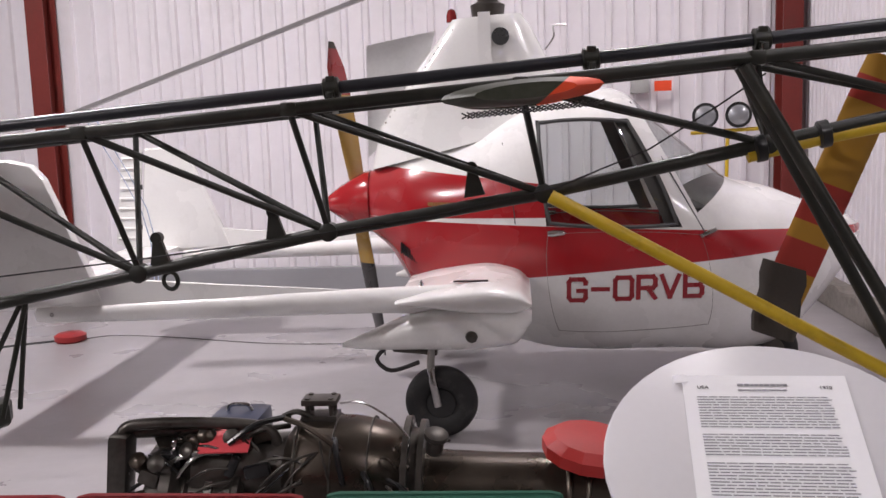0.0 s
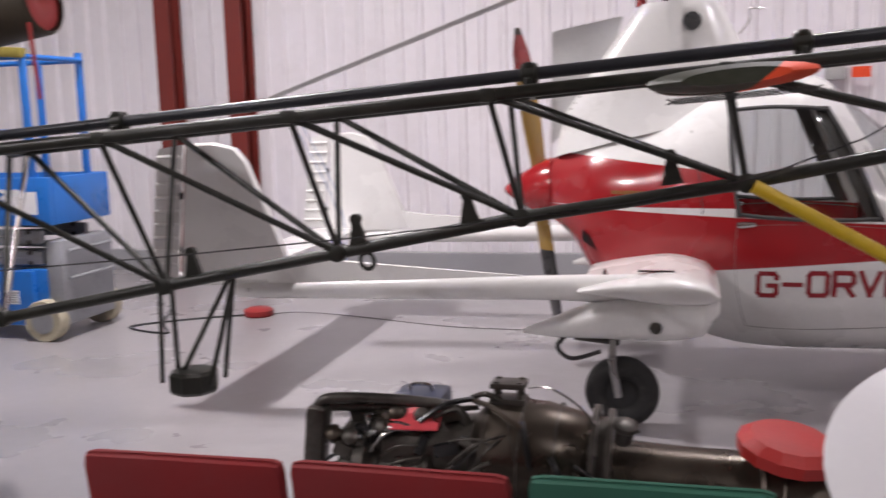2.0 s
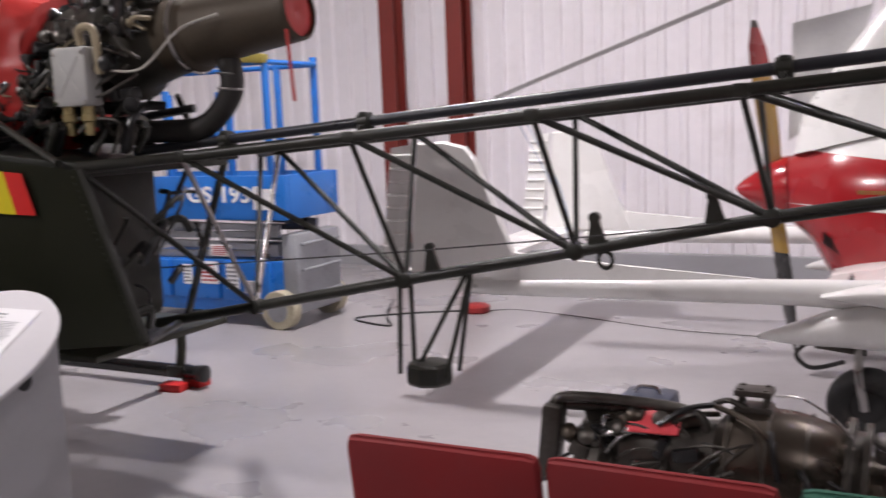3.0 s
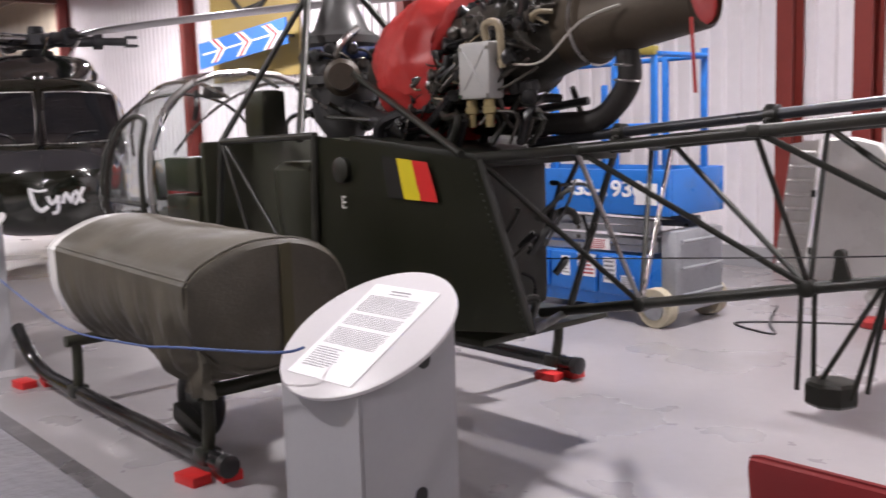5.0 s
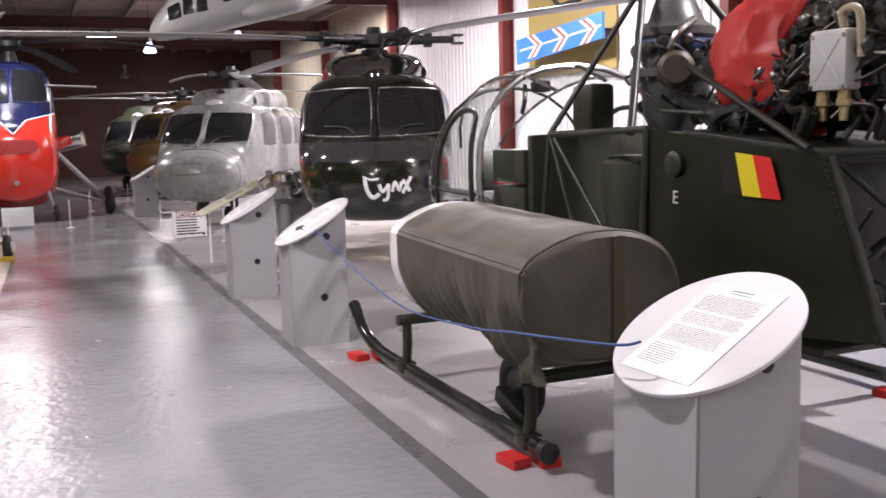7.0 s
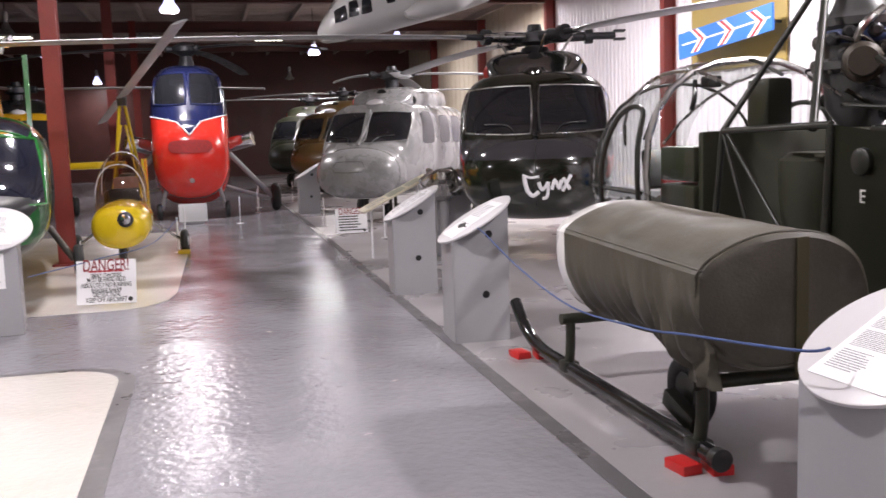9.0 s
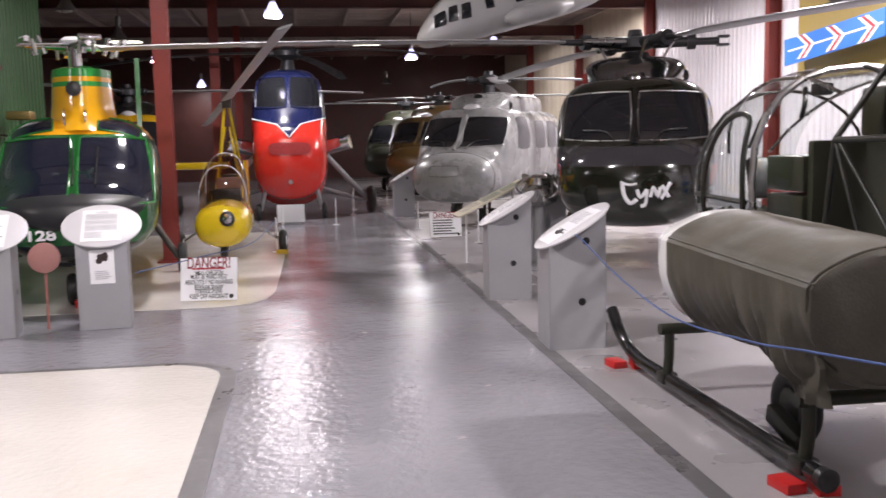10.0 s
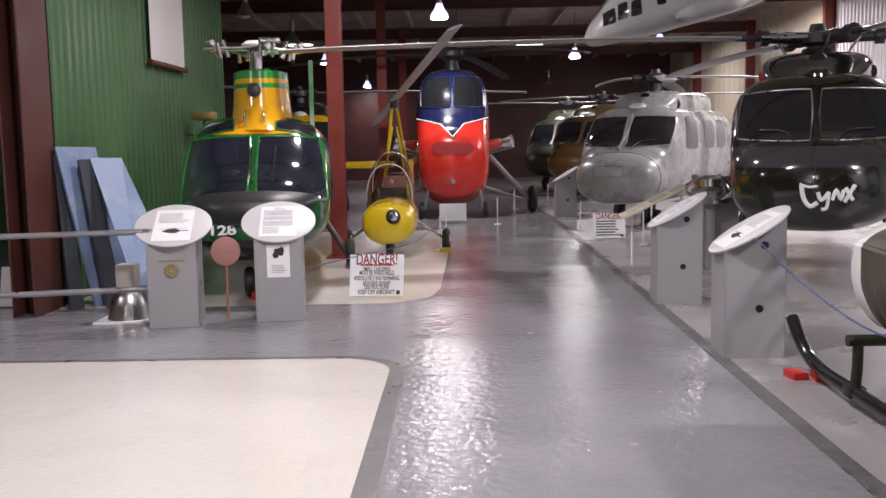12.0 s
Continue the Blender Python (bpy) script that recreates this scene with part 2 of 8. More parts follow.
def box(bm, c, s, rot=None, bev=0.0, mi=0):
    """A box of full size s round c, its edges rounded by bev."""
    m = Matrix.Translation(c) @ (rot.to_matrix().to_4x4() if rot else Matrix()) @ Matrix.Diagonal((*s, 1))
    g = bmesh.ops.create_cube(bm, size=1.0, matrix=m)
    fs = {f for v in g["verts"] for f in v.link_faces}
    for f in fs:
        f.material_index = mi
    if bev:
        es = {e for v in g["verts"] for e in v.link_edges}
        bmesh.ops.bevel(bm, geom=list(es), offset=bev, segments=2, affect="EDGES", profile=0.6)
    return bm


def eul(rx=0, ry=0, rz=0):
    return Euler((radians(rx), radians(ry), radians(rz)))


def lathe(bm, prof, origin=(0, 0, 0), axis=(0, 0, 1), seg=24, cap=True, mi=0):
    """prof: (distance along the axis, radius)."""
    o, d = Vector(origin), Vector(axis).normalized()
    u, v = frame_of(d)
    return skin(bm, [[o + d * h + (u * math.cos(2 * math.pi * i / seg) + v * math.sin(2 * math.pi * i / seg)) * max(r, 1e-4) for i in range(seg)] for h, r in prof], cap, cap, mi)


def torus(bm, c, axis, R, r, seg=32, seg2=10):
    u, v = frame_of(axis)
    w, c = Vector(axis).normalized(), Vector(c)
    vs = []
    for i in range(seg):
        a = 2 * math.pi * i / seg
        e = u * math.cos(a) + v * math.sin(a)
        vs.append([bm.verts.new(c + e * (R + r * math.cos(2 * math.pi * k / seg2)) + w * r * math.sin(2 * math.pi * k / seg2)) for k in range(seg2)])
    for i in range(seg):
        for k in range(seg2):
            bm.faces.new((vs[i][k], vs[(i + 1) % seg][k], vs[(i + 1) % seg][(k + 1) % seg2], vs[i][(k + 1) % seg2]))
    return bm


def plate(bm, pts, t, n=None, mi=0):
    """A flat polygon pts given the thickness t along its normal."""
    pts = [Vector(p) for p in pts]
    if n is None:
        n = (pts[1] - pts[0]).cross(pts[2] - pts[0]).normalized()
    n = Vector(n) * t / 2
    return skin(bm, [[p - n for p in pts], [p + n for p in pts]], mi=mi)


class Hull:
    """A fuselage along x: stations (x, y, z, half width, half height, squareness), and points on it."""

    def __init__(self, stations):
        self.s = sorted(stations)

    def at(self, x):
        s = self.s
        if x <= s[0][0]:
            return s[0][1:]
        if x >= s[-1][0]:
            return s[-1][1:]
        i = max(k for k in range(len(s) - 1) if s[k][0] <= x)
        a, b, c, d = s[max(i - 1, 0)], s[i], s[i + 1], s[min(i + 2, len(s) - 1)]
        t = (x - b[0]) / (c[0] - b[0])
        out = []
        for k in range(1, 6):
            h = c[0] - b[0]
            m0 = (c[k] - a[k]) / (c[0] - a[0]) * h if a is not b else (c[k] - b[k])
            m1 = (d[k] - b[k]) / (d[0] - b[0]) * h if d is not c else (c[k] - b[k])
            q = (c[k] - b[k])
            if q * m0 <= 0: m0 = 0
            if q * m1 <= 0: m1 = 0
            m0 = math.copysign(min(abs(m0), 3 * abs(q)), q)
            m1 = math.copysign(min(abs(m1), 3 * abs(q)), q)
            out.append((2 * t ** 3 - 3 * t * t + 1) * b[k] + (t ** 3 - 2 * t * t + t) * m0 + (-2 * t ** 3 + 3 * t * t) * c[k] + (t ** 3 - t * t) * m1)
        return out

    def point(self, x, a, off=0.0):
        y, z, w, h, e = self.at(x)
        c, s = math.cos(a), math.sin(a)
        p = 2 / e
        return Vector((x, y + (w + off) * math.copysign(abs(c) ** p, c), z + (h + off) * math.copysign(abs(s) ** p, s)))

    def mesh(self, nx=60, na=48, xs=None, cut=None, off=0.0):
        bm = bmesh.new()
        x0, x1 = self.s[0][0], self.s[-1][0]
        if xs is None:
            xs = [x0 + (x1 - x0) * 0.5 * (1 - math.cos(math.pi * (0.04 + 0.92 * i / nx))) for i in range(nx + 1)]
            xs[0], xs[-1] = x0, x1
        skin(bm, [[self.point(x, 2 * math.pi * i / na, off) for i in range(na)] for x in xs])
        if cut:
            dead = [f for f in bm.faces if cut(f.calc_center_median())]
            bmesh.ops.delete(bm, geom=dead, context="FACES")
        return bm

    def side(self, x, z, sgn, off=0.004):
        y, zc, w, h, e = self.at(x)
        r = min(abs((z - zc) / h), 0.999)
        return Vector((x, y + sgn * (w * (1 - r ** e) ** (1 / e) + off), z))

    def front(self, y, z, sgn=1, off=0.006):
        """The foremost point of the hull over (y, z), seen along x."""
        def inside(x):
            yc, zc, w, h, e = self.at(x)
            return abs((y - yc) / max(w, 1e-4)) ** e + abs((z - zc) / max(h, 1e-4)) ** e < 1
        a, b = (self.s[-1][0], self.s[0][0]) if sgn > 0 else (self.s[0][0], self.s[-1][0])
        k = 0
        while k < 200 and not inside(a + (b - a) * k / 200):
            k += 1
        lo, hi = a + (b - a) * max(k - 1, 0) / 200, a + (b - a) * k / 200
        for _ in range(18):
            mid = (lo + hi) / 2
            lo, hi = (lo, mid) if inside(mid) else (mid, hi)
        return Vector((hi + sgn * off, y, z))


def bil(q, s, t):
    a, b, c, d = [Vector(p) for p in q]
    return a.lerp(b, s).lerp(d.lerp(c, s), t)


def rounded(q, s, t, k=0.16):
    """A point of a quad with rounded corners, for s and t from 0 to 1."""
    u, v = 2 * s - 1, 2 * t - 1
    sq = lambda a, b: a * math.sqrt(max(0, 1 - k * 2 * b * b * a * a / 2))
    return bil(q, (sq(u, v) + 1) / 2, (sq(v, u) + 1) / 2)


def patch(fn, quad, n=10, k=0.16):
    """A pane on a surface: quad is in the surface's two coordinates, fn lifts a point to it."""
    bm = bmesh.new()
    g = [[bm.verts.new(fn(*rounded(quad, i / n, j / n, k)[:2])) for i in range(n + 1)] for j in range(n + 1)]
    for j in range(n):
        for i in range(n):
            bm.faces.new((g[j][i], g[j][i + 1], g[j + 1][i + 1], g[j + 1][i]))
    return bm


def rim(fn, quad, r=0.012, n=12, k=0.16, seg=6):
    """The seal round such a pane."""
    ps = [rounded(quad, i / n, 0, k) for i in range(n)] + [rounded(quad, 1, i / n, k) for i in range(n)]
    ps += [rounded(quad, 1 - i / n, 1, k) for i in range(n)] + [rounded(quad, 0, 1 - i / n, k) for i in range(n)]
    ps = [fn(p[0], p[1]) for p in ps]
    bm = bmesh.new()
    m = len(ps)
    rings = []
    c = sum(ps, Vector()) / m
    for i, p in enumerate(ps):
        d = (ps[(i + 1) % m] - ps[i - 1]).normalized()
        u = (p - c).cross(d).normalized()
        v = d.cross(u)
        rings.append([bm.verts.new(p + (u * math.cos(2 * math.pi * j / seg) + v * math.sin(2 * math.pi * j / seg)) * r) for j in range(seg)])
    for i in range(m):
        a, b = rings[i], rings[(i + 1) % m]
        for j in range(seg):
            bm.faces.new((a[j], a[(j + 1) % seg], b[(j + 1) % seg], b[j]))
    return bm


def words(text, size, m, material, parent=None, name="lettering", depth=0.0012, label="", align="CENTER", width=None, bold=0.0):
    """Raised lettering as a mesh; m puts the text's x to the right and y up on its surface."""
    cu = bpy.data.curves.new(name, "FONT")
    cu.body, cu.size, cu.extrude, cu.align_x, cu.align_y = text, size, depth, align, "CENTER"
    cu.offset = bold
    tmp = bpy.data.objects.new("tmp", cu)
    me = bpy.data.meshes.new_from_object(tmp)
    bpy.data.objects.remove(tmp)
    if width:
        xs = [v.co.x for v in me.vertices]
        f = width / (max(xs) - min(xs))
        for v in me.vertices:
            v.co.x *= f
    me.transform(m)
    me.materials.append(material)
    ob = new(name, me)
    if parent:
        ob.parent = parent
    if label:
        ob["label"] = label
    return ob


def on_plane(o, right, up):
    """The pose of a flat surface: origin, its right and its up."""
    r = Vector(right).normalized()
    n = r.cross(Vector(up)).normalized()
    u = n.cross(r)
    return Matrix(((r.x, u.x, n.x, o[0]), (r.y, u.y, n.y, o[1]), (r.z, u.z, n.z, o[2]), (0, 0, 0, 1)))


def bars(bm, m, x0, x1, y0, y1, rows, rng, h=0.45, indent=0.0):
    """Rows of unreadable print: bars broken into word lengths."""
    step = (y1 - y0) / rows
    for i in range(rows):
        y = y1 - (i + 0.5) * step
        x = x0
        end = x1 - rng.random() * indent * (x1 - x0)
        while x < end - 0.004:
            w = min(rng.uniform(0.02, 0.07) * (x1 - x0) * 2, end - x)
            q = [m @ Vector((a, b, 0.0008)) for a, b in ((x, y - step * h / 2), (x + w, y - step * h / 2), (x + w, y + step * h / 2), (x, y + step * h / 2))]
            bm.faces.new([bm.verts.new(p) for p in q])
            x += w + 0.012 * (x1 - x0)
    return bm

# ---- large structure ----
def structure(name, bm, material, label, category="", smooth=False):
    return tagged(part(name, bm, material, None, "", smooth), label, category or name.split("_")[0], "", "structure")


def sheet(bm, pts, z, t=0.004):
    return skin(bm, [[Vector((x, y, z - t)) for x, y in pts], [Vector((x, y, z)) for x, y in pts]])


def arc(cx, cy, r, a0, a1, n=10):
    return [(cx + r * math.cos(radians(a0 + (a1 - a0) * i / n)), cy + r * math.sin(radians(a0 + (a1 - a0) * i / n))) for i in range(n + 1)]


bm = B()
box(bm, (-16, -1.4, -0.15), (54, 22.4, 0.3))
structure("floor", bm, AISLE, "glossy scuffed grey painted hangar floor")
bm = sheet(B(), [(-43, 2.0), (-15, 1.97), (-7, 1.93), (11, 1.86), (11, 9.6), (-43, 9.6)], 0.004)
structure("floor_display_area", bm, PALE_FLOOR, "pale grey painted floor under the display aircraft", "floor")
bm = sheet(B(), [(-43, 1.91), (-15, 1.88), (-7, 1.83), (11, 1.75), (11, 1.857), (-7, 1.927), (-15, 1.967), (-43, 1.997)], 0.0045)
structure("floor_line", bm, LINE_FLOOR, "worn dark line painted along the walkway edge", "line")


def rounded_patch(x0, x1, y0, y1, r):
    return [(x1, y0), (x1, y1)] + arc(x0 + r, y1 - r, r, 90, 180) + [(x0, y0)]


structure("floor_patch_border", sheet(B(), rounded_patch(-7.42, 10.9, -9.4, -0.33, 0.5), 0.004), LINE_FLOOR, "dark painted border of the cream floor area", "line")
structure("floor_patch", sheet(B(), rounded_patch(-7.33, 10.9, -9.4, -0.44, 0.42), 0.008), CREAM_FLOOR, "glossy cream painted floor area with rounded corner", "floor")
pad = [(-9.72, -3.9), (-9.72, -0.75)] + [(-9.75, -0.6), (-9.86, -0.4), (-10.1, -0.25), (-10.6, -0.17), (-15.9, -0.1), (-17.5, -0.3), (-17.5, -3.9)]
structure("floor_pad", sheet(B(), pad[::-1], 0.006), CREAM_FLOOR, "pale painted floor pad under the small gyroplane", "floor")


def ribbed(bm, p0, p1, z0, z1, period, depth, inward):
    """Profiled sheet: trapezoid ribs standing up the wall."""
    p0, p1, inward = Vector(p0), Vector(p1), Vector(inward)
    n = int((p1 - p0).length / period)
    d = (p1 - p0) / n
    prof = []
    for i in range(n):
        for f, h in ((0, 0), (0.62, 0), (0.70, 1), (0.92, 1)):
            prof.append(p0 + d * (i + f) + inward * depth * h)
    prof.append(p1)
    vs = [(bm.verts.new((p.x, p.y, z0)), bm.verts.new((p.x, p.y, z1))) for p in prof]
    for a, b in zip(vs, vs[1:]):
        bm.faces.new((a[0], b[0], b[1], a[1]))
    return bm


ROOF = 5.35
structure("wall_north", ribbed(B(), (-24.3, 9.25, 0), (11, 9.25, 0), 0, ROOF, 0.2, 0.035, (0, -1, 0)), WHITE_WALL, "white ribbed sheet-metal hangar wall", "wall")
structure("wall_north_far", ribbed(B(), (-43, 9.25, 0), (-24.3, 9.25, 0), 0, ROOF, 0.6, 0.02, (0, -1, 0)), CREAM_WALL, "cream sheeted far part of the hangar wall", "wall")
structure("wall_return", ribbed(B(), (2.46, 4.6, 0), (2.46, 9.21, 0), 0, ROOF, 0.1, 0.02, (-1, 0, 0)), WHITE_WALL, "white finely ribbed return wall beside the autogyro nose", "wall")
structure("wall_return_outer", box(B(), (2.57, 6.9, ROOF / 2), (0.2, 4.6, ROOF)), WHITE_WALL, "outer skin of the return wall", "wall")
bm = box(B(), (2.36, 6.9, 0.1), (0.16, 4.55, 0.2), None, 0.03)
bmesh.ops.subdivide_edges(bm, edges=[e for e in bm.edges if e.calc_length() > 1], cuts=40)
for v in bm.verts:
    v.co += Vector((0.02, 0.0, 0.025)) * noise.noise(v.co * 5) * (1 if v.co.z > 0.05 else 0)
structure("plinth_return", bm, mat("stained_concrete", (0.22, 0.20, 0.18), 0.85, 0, 0.3, 3, 30, 0.5, (0.07, 0.06, 0.05), 0.6), "stained rough concrete kerb under the return wall", "plinth")
structure("wall_north_outer", box(B(), (-16, 9.4, ROOF / 2), (54, 0.2, ROOF)), WHITE_WALL, "outer skin of the hangar wall", "wall")
structure("plinth", box(B(), (-20.4, 9.17, 0.11), (45.2, 0.09, 0.22), None, 0.01), GREY_PAINT, "low grey concrete plinth along the wall")
structure("wall_south", ribbed(B(), (-43, -9.6, 0), (11, -9.6, 0), 0, ROOF, 0.2, 0.035, (0, 1, 0)), BROWN_STEEL, "dark sheet-metal wall behind the hall", "wall")
structure("wall_west", box(B(), (-42.6, -0.2, ROOF / 2), (0.2, 19.6, ROOF)), BROWN_STEEL, "dark far end wall of the hall", "wall")
structure("wall_east", box(B(), (10.9, -0.2, ROOF / 2), (0.2, 19.6, ROOF)), WHITE_WALL, "white end wall of the hall", "wall")
bm = ribbed(B(), (-43, 0, 0), (11, 0, 0), -9.7, 9.5, 0.33, 0.04, (0, -1, 0))
for v in bm.verts:
    v.co = Vector((v.co.x, v.co.z, ROOF + v.co.y))
box(bm, (-16, -0.1, ROOF + 0.1), (54, 19.4, 0.08))
for y in [-8.6 + 1.45 * i for i in range(13)]:
    box(bm, (-16, y, ROOF - 0.14), (54, 0.07, 0.16))
structure("ceiling", bm, DARK_ROOF, "dark profiled roof with purlins")


def i_beam(bm, c0, c1, w, h, side):
    """An I-section from c0 to c1; side is the way across its flanges."""
    c0, c1 = Vector(c0), Vector(c1)
    d, s = (c1 - c0).normalized(), Vector(side)
    n = d.cross(s).normalized()
    for off, a, b in ((n * (h / 2), w, 0.018), (-n * (h / 2), w, 0.018), (Vector(), 0.014, h)):
        q = [c0 + off + s * a / 2 * i + n * b / 2 * j for i, j in ((-1, -1), (1, -1), (1, 1), (-1, 1))]
        skin(bm, [q, [p + c1 - c0 for p in q]])
    return bm


for x in (8.9, 2.24, -4.52, -11.1, -17.8, -24.3, -30.6, -37.2):
    structure("column", i_beam(B(), (x + 0.045, 9.08, 0), (x + 0.045, 9.08, ROOF - 0.2), 0.17, 0.24, (1, 0, 0)), RED_STEEL, "red-oxide steel wall column", "column")
    structure("roof_beam", i_beam(B(), (x, -9.5, ROOF - 0.38), (x, 9.0, ROOF - 0.38), 0.2, 0.3, (1, 0, 0)), BROWN_STEEL, "dark red steel roof beam", "beam")
structure("column", i_beam(B(), (-5.24, 9.07, 0), (-5.24, 9.07, ROOF - 0.2), 0.17, 0.2, (1, 0, 0)), RED_STEEL, "narrow red steel wind post on the wall", "column")
for x, y in ((-13.6, -1.62), (-22.5, -1.7), (-30.6, -1.7)):
    bm = i_beam(B(), (x, y, 0), (x, y, ROOF - 0.2), 0.2, 0.2, (0, 1, 0))
    box(bm, (x, y, 0.015), (0.34, 0.34, 0.03))
    structure("column", bm, RED_STEEL, "red steel column standing in the hall", "column")
structure("wall_green", ribbed(B(), (-16.9, -3.95, 0), (-9.98, -3.95, 0), 0, ROOF, 0.19, 0.025, (0, 1, 0)), GREEN_SHEET, "green ribbed sheet-metal partition wall", "wall")
structure("wall_green_back", box(B(), (-13.44, -4.08, ROOF / 2), (6.92, 0.2, ROOF)), GREEN_SHEET, "back of the green partition", "wall")
structure("wall_green_end", box(B(), (-16.9, -6.7, ROOF / 2), (0.12, 5.2, ROOF)), GREEN_SHEET, "side of the green partition", "wall")
structure("column", i_beam(B(), (-9.55, -4.02, 0), (-9.55, -4.02, ROOF - 0.2), 0.62, 0.2, (1, 0, 0)), BROWN_STEEL, "dark brown steel door column", "column")


# ---- lamps ----
LAMP_SHELL = mat("spun_aluminium_shade", (0.5, 0.5, 0.5), 0.35, 1, 0.1, 5, 60, 0.03)
BULB = glow("lit_lamp_glass", (0.80, 0.80, 1.0), 14.0)
LIT_SHADE = glow("glowing_prismatic_shade", (0.62, 0.60, 0.95), 1.6)
BULB_OFF = mat("unlit_lamp_glass", (0.5, 0.5, 0.46), 0.3, 0, 0.05, 5, 50, 0)


def high_bay(x, y, z, lit=True):
    t = thing("high_bay_lamp", "lit bell-shaped high bay lamp, seen or added, hanging from the roof" if lit else "unlit bell-shaped high bay lamp hanging from the roof", "lamp", "high bay lamps", "", (x, y, z))
    part("shade", lathe(B(), [(0.27, 0.05), (0.23, 0.07), (0.15, 0.1), (0.06, 0.165), (0.0, 0.185), (0.0, 0.178), (0.06, 0.157), (0.15, 0.09)], cap=False), LIT_SHADE if lit else LAMP_SHELL, t)
    part("gear_box", lathe(B(), [(0.26, 0.06), (0.48, 0.06), (0.52, 0.03)], seg=16), LAMP_SHELL, t)
    part("hanger", tube(B(), (0, 0, 0.5), (0, 0, ROOF - z - 0.02), 0.01, seg=6), BLACK, t)
    part("bulb", lathe(B(), [(0.15, 0.04), (0.08, 0.09), (0.02, 0.11), (-0.02, 0.08), (-0.035, 0.02)], seg=16), BULB if lit else BULB_OFF, t)
    return t


# lamp bodies for all of LIT, the added unseen ones included
for lx, ly, lz, watts in LIT:
    high_bay(lx, ly, lz)
for lx, ly, lz in ((-18.8, -3.95, 4.0), (-23.4, -3.88, 4.0), (-40.9, 3.79, 4.0)):
    high_bay(lx, ly, lz, False)
TUBE = glow("lit_roof_light", (1.0, 0.95, 0.82), 3.0)
for lx, ly in ((-35.8, 2.66), (-35.3, -1.75), (-35.3, -0.75), (-32.5, -7.6), (-34.5, -5.6)):
    t = thing("roof_light", "lit rectangular roof light panel", "lamp", "roof lights", "", (lx, ly, ROOF - 0.25))
    part("housing", box(B(), (0, 0, 0.06), (0.6, 1.0, 0.1), None, 0.01), GREY_PAINT, t)
    part("hanger", tube(B(), (0, 0, 0.1), (0, 0, 0.26), 0.02, seg=6), BLACK, t)
    part("diffuser", box(B(), (0, 0, 0), (0.56, 0.96, 0.02)), TUBE, t)

# ---- olive helicopter with open lattice tail ----
heli = thing("lattice_tail_helicopter", "olive helicopter with clear bubble cabin and open lattice tail boom", "helicopter")
CY = 3.57
LOW = [(-3.45, 0.669), (-2.88, 0.778), (-2.14, 0.925), (-1.437, 1.058), (-0.767, 1.187), (-0.04, 1.298), (0.684, 1.439), (1.25, 1.55)]


def up_z(x):
    return 1.406 + (x + 3.36) * (1.726 - 1.406) / 4.22


def half_w(x):
    return 0.58 if x < -3.1 else 0.36 - (x + 3.36) * 0.09 if x < -2.2 else 0.255 - (x + 2.2) * 0.045


for (x0, z0), (x1, z1) in zip(LOW, LOW[1:]):
    part("lower_longeron", tube(B(), (x0, CY, z0), (x1, CY, z1), 0.0225), OLIVE_DARK, heli)
ups = [-3.25] + [x - 0.07 for x, z in LOW[1:]]
for s in (-1, 1):
    for a, b in zip(ups, ups[1:]):
        part("upper_longeron", tube(B(), (a, CY + s * half_w(a), up_z(a)), (b, CY + s * half_w(b), up_z(b)), 0.021), OLIVE_DARK, heli)
    for i in range(1, len(ups)):
        x, z = LOW[i]
        u = ups[i]
        part("truss_upright", tube(B(), (x, CY, z), (u, CY + s * half_w(u), up_z(u)), 0.0105), STEEL if i == 1 else OLIVE_DARK, heli)
        if i + 1 < len(LOW):
            xn, zn = LOW[i + 1]
            part("truss_diagonal", tube(B(), (u, CY + s * half_w(u), up_z(u)), (xn, CY, zn), 0.012), OLIVE_DARK, heli)
    x, z = LOW[1]
    part("truss_diagonal", tube(B(), (-3.25, CY + s * half_w(-3.25), up_z(-3.25)), (x, CY, z), 0.012), OLIVE_DARK, heli)
for i, (x, z) in enumerate(LOW[1:-1]):
    part("node_fitting", lathe(B(), [(-0.03, 0.02), (-0.025, 0.032), (0.025, 0.032), (0.03, 0.02)], (x, CY, z), (0, 1, 0), 14), OLIVE_DARK, heli)
    u = ups[i + 1]
    for sgn in (-1, 1):
        box_bm = box(B(), (u, CY + sgn * half_w(u), up_z(u)), (0.055, 0.044, 0.046), None, 0.012)
        part("node_fitting", box_bm, OLIVE_DARK, heli)
    part("cross_tube", tube(B(), (u, CY - half_w(u), up_z(u)), (u, CY + half_w(u), up_z(u)), 0.012), OLIVE_DARK, heli)
# small pulley brackets on the lower tube
for x, z in ((-2.02, 0.955), (-1.36, 1.08), (-0.95, 1.16), (-0.27, 1.29)):
    bm = plate(B(), [(x - 0.035, CY, z), (x + 0.035, CY, z + 0.01), (x + 0.005, CY, z + 0.10), (x - 0.02, CY, z + 0.10)], 0.02, (0, 1, 0))
    lathe(bm, [(-0.014, 0.02), (0.014, 0.02)], (x - 0.008, CY, z + 0.10), (0, 1, 0), 14)
    part("pulley_bracket", bm, OLIVE_DARK, heli)
part("tie_ring", torus(B(), (-1.33, CY, 1.03), (0.3, 1, 0), 0.03, 0.008, 16, 6), OLIVE_DARK, heli)
drive = lambda x: 1.472 + (x + 3.28) * 0.0763
part("tail_drive_shaft", tube(B(), (-3.5, CY, drive(-3.5)), (1.25, CY, drive(1.25)), 0.021), mat("blue_black_shaft", (0.03, 0.032, 0.038), 0.35, 0.3, 0.15, 4, 60, 0.05), heli)
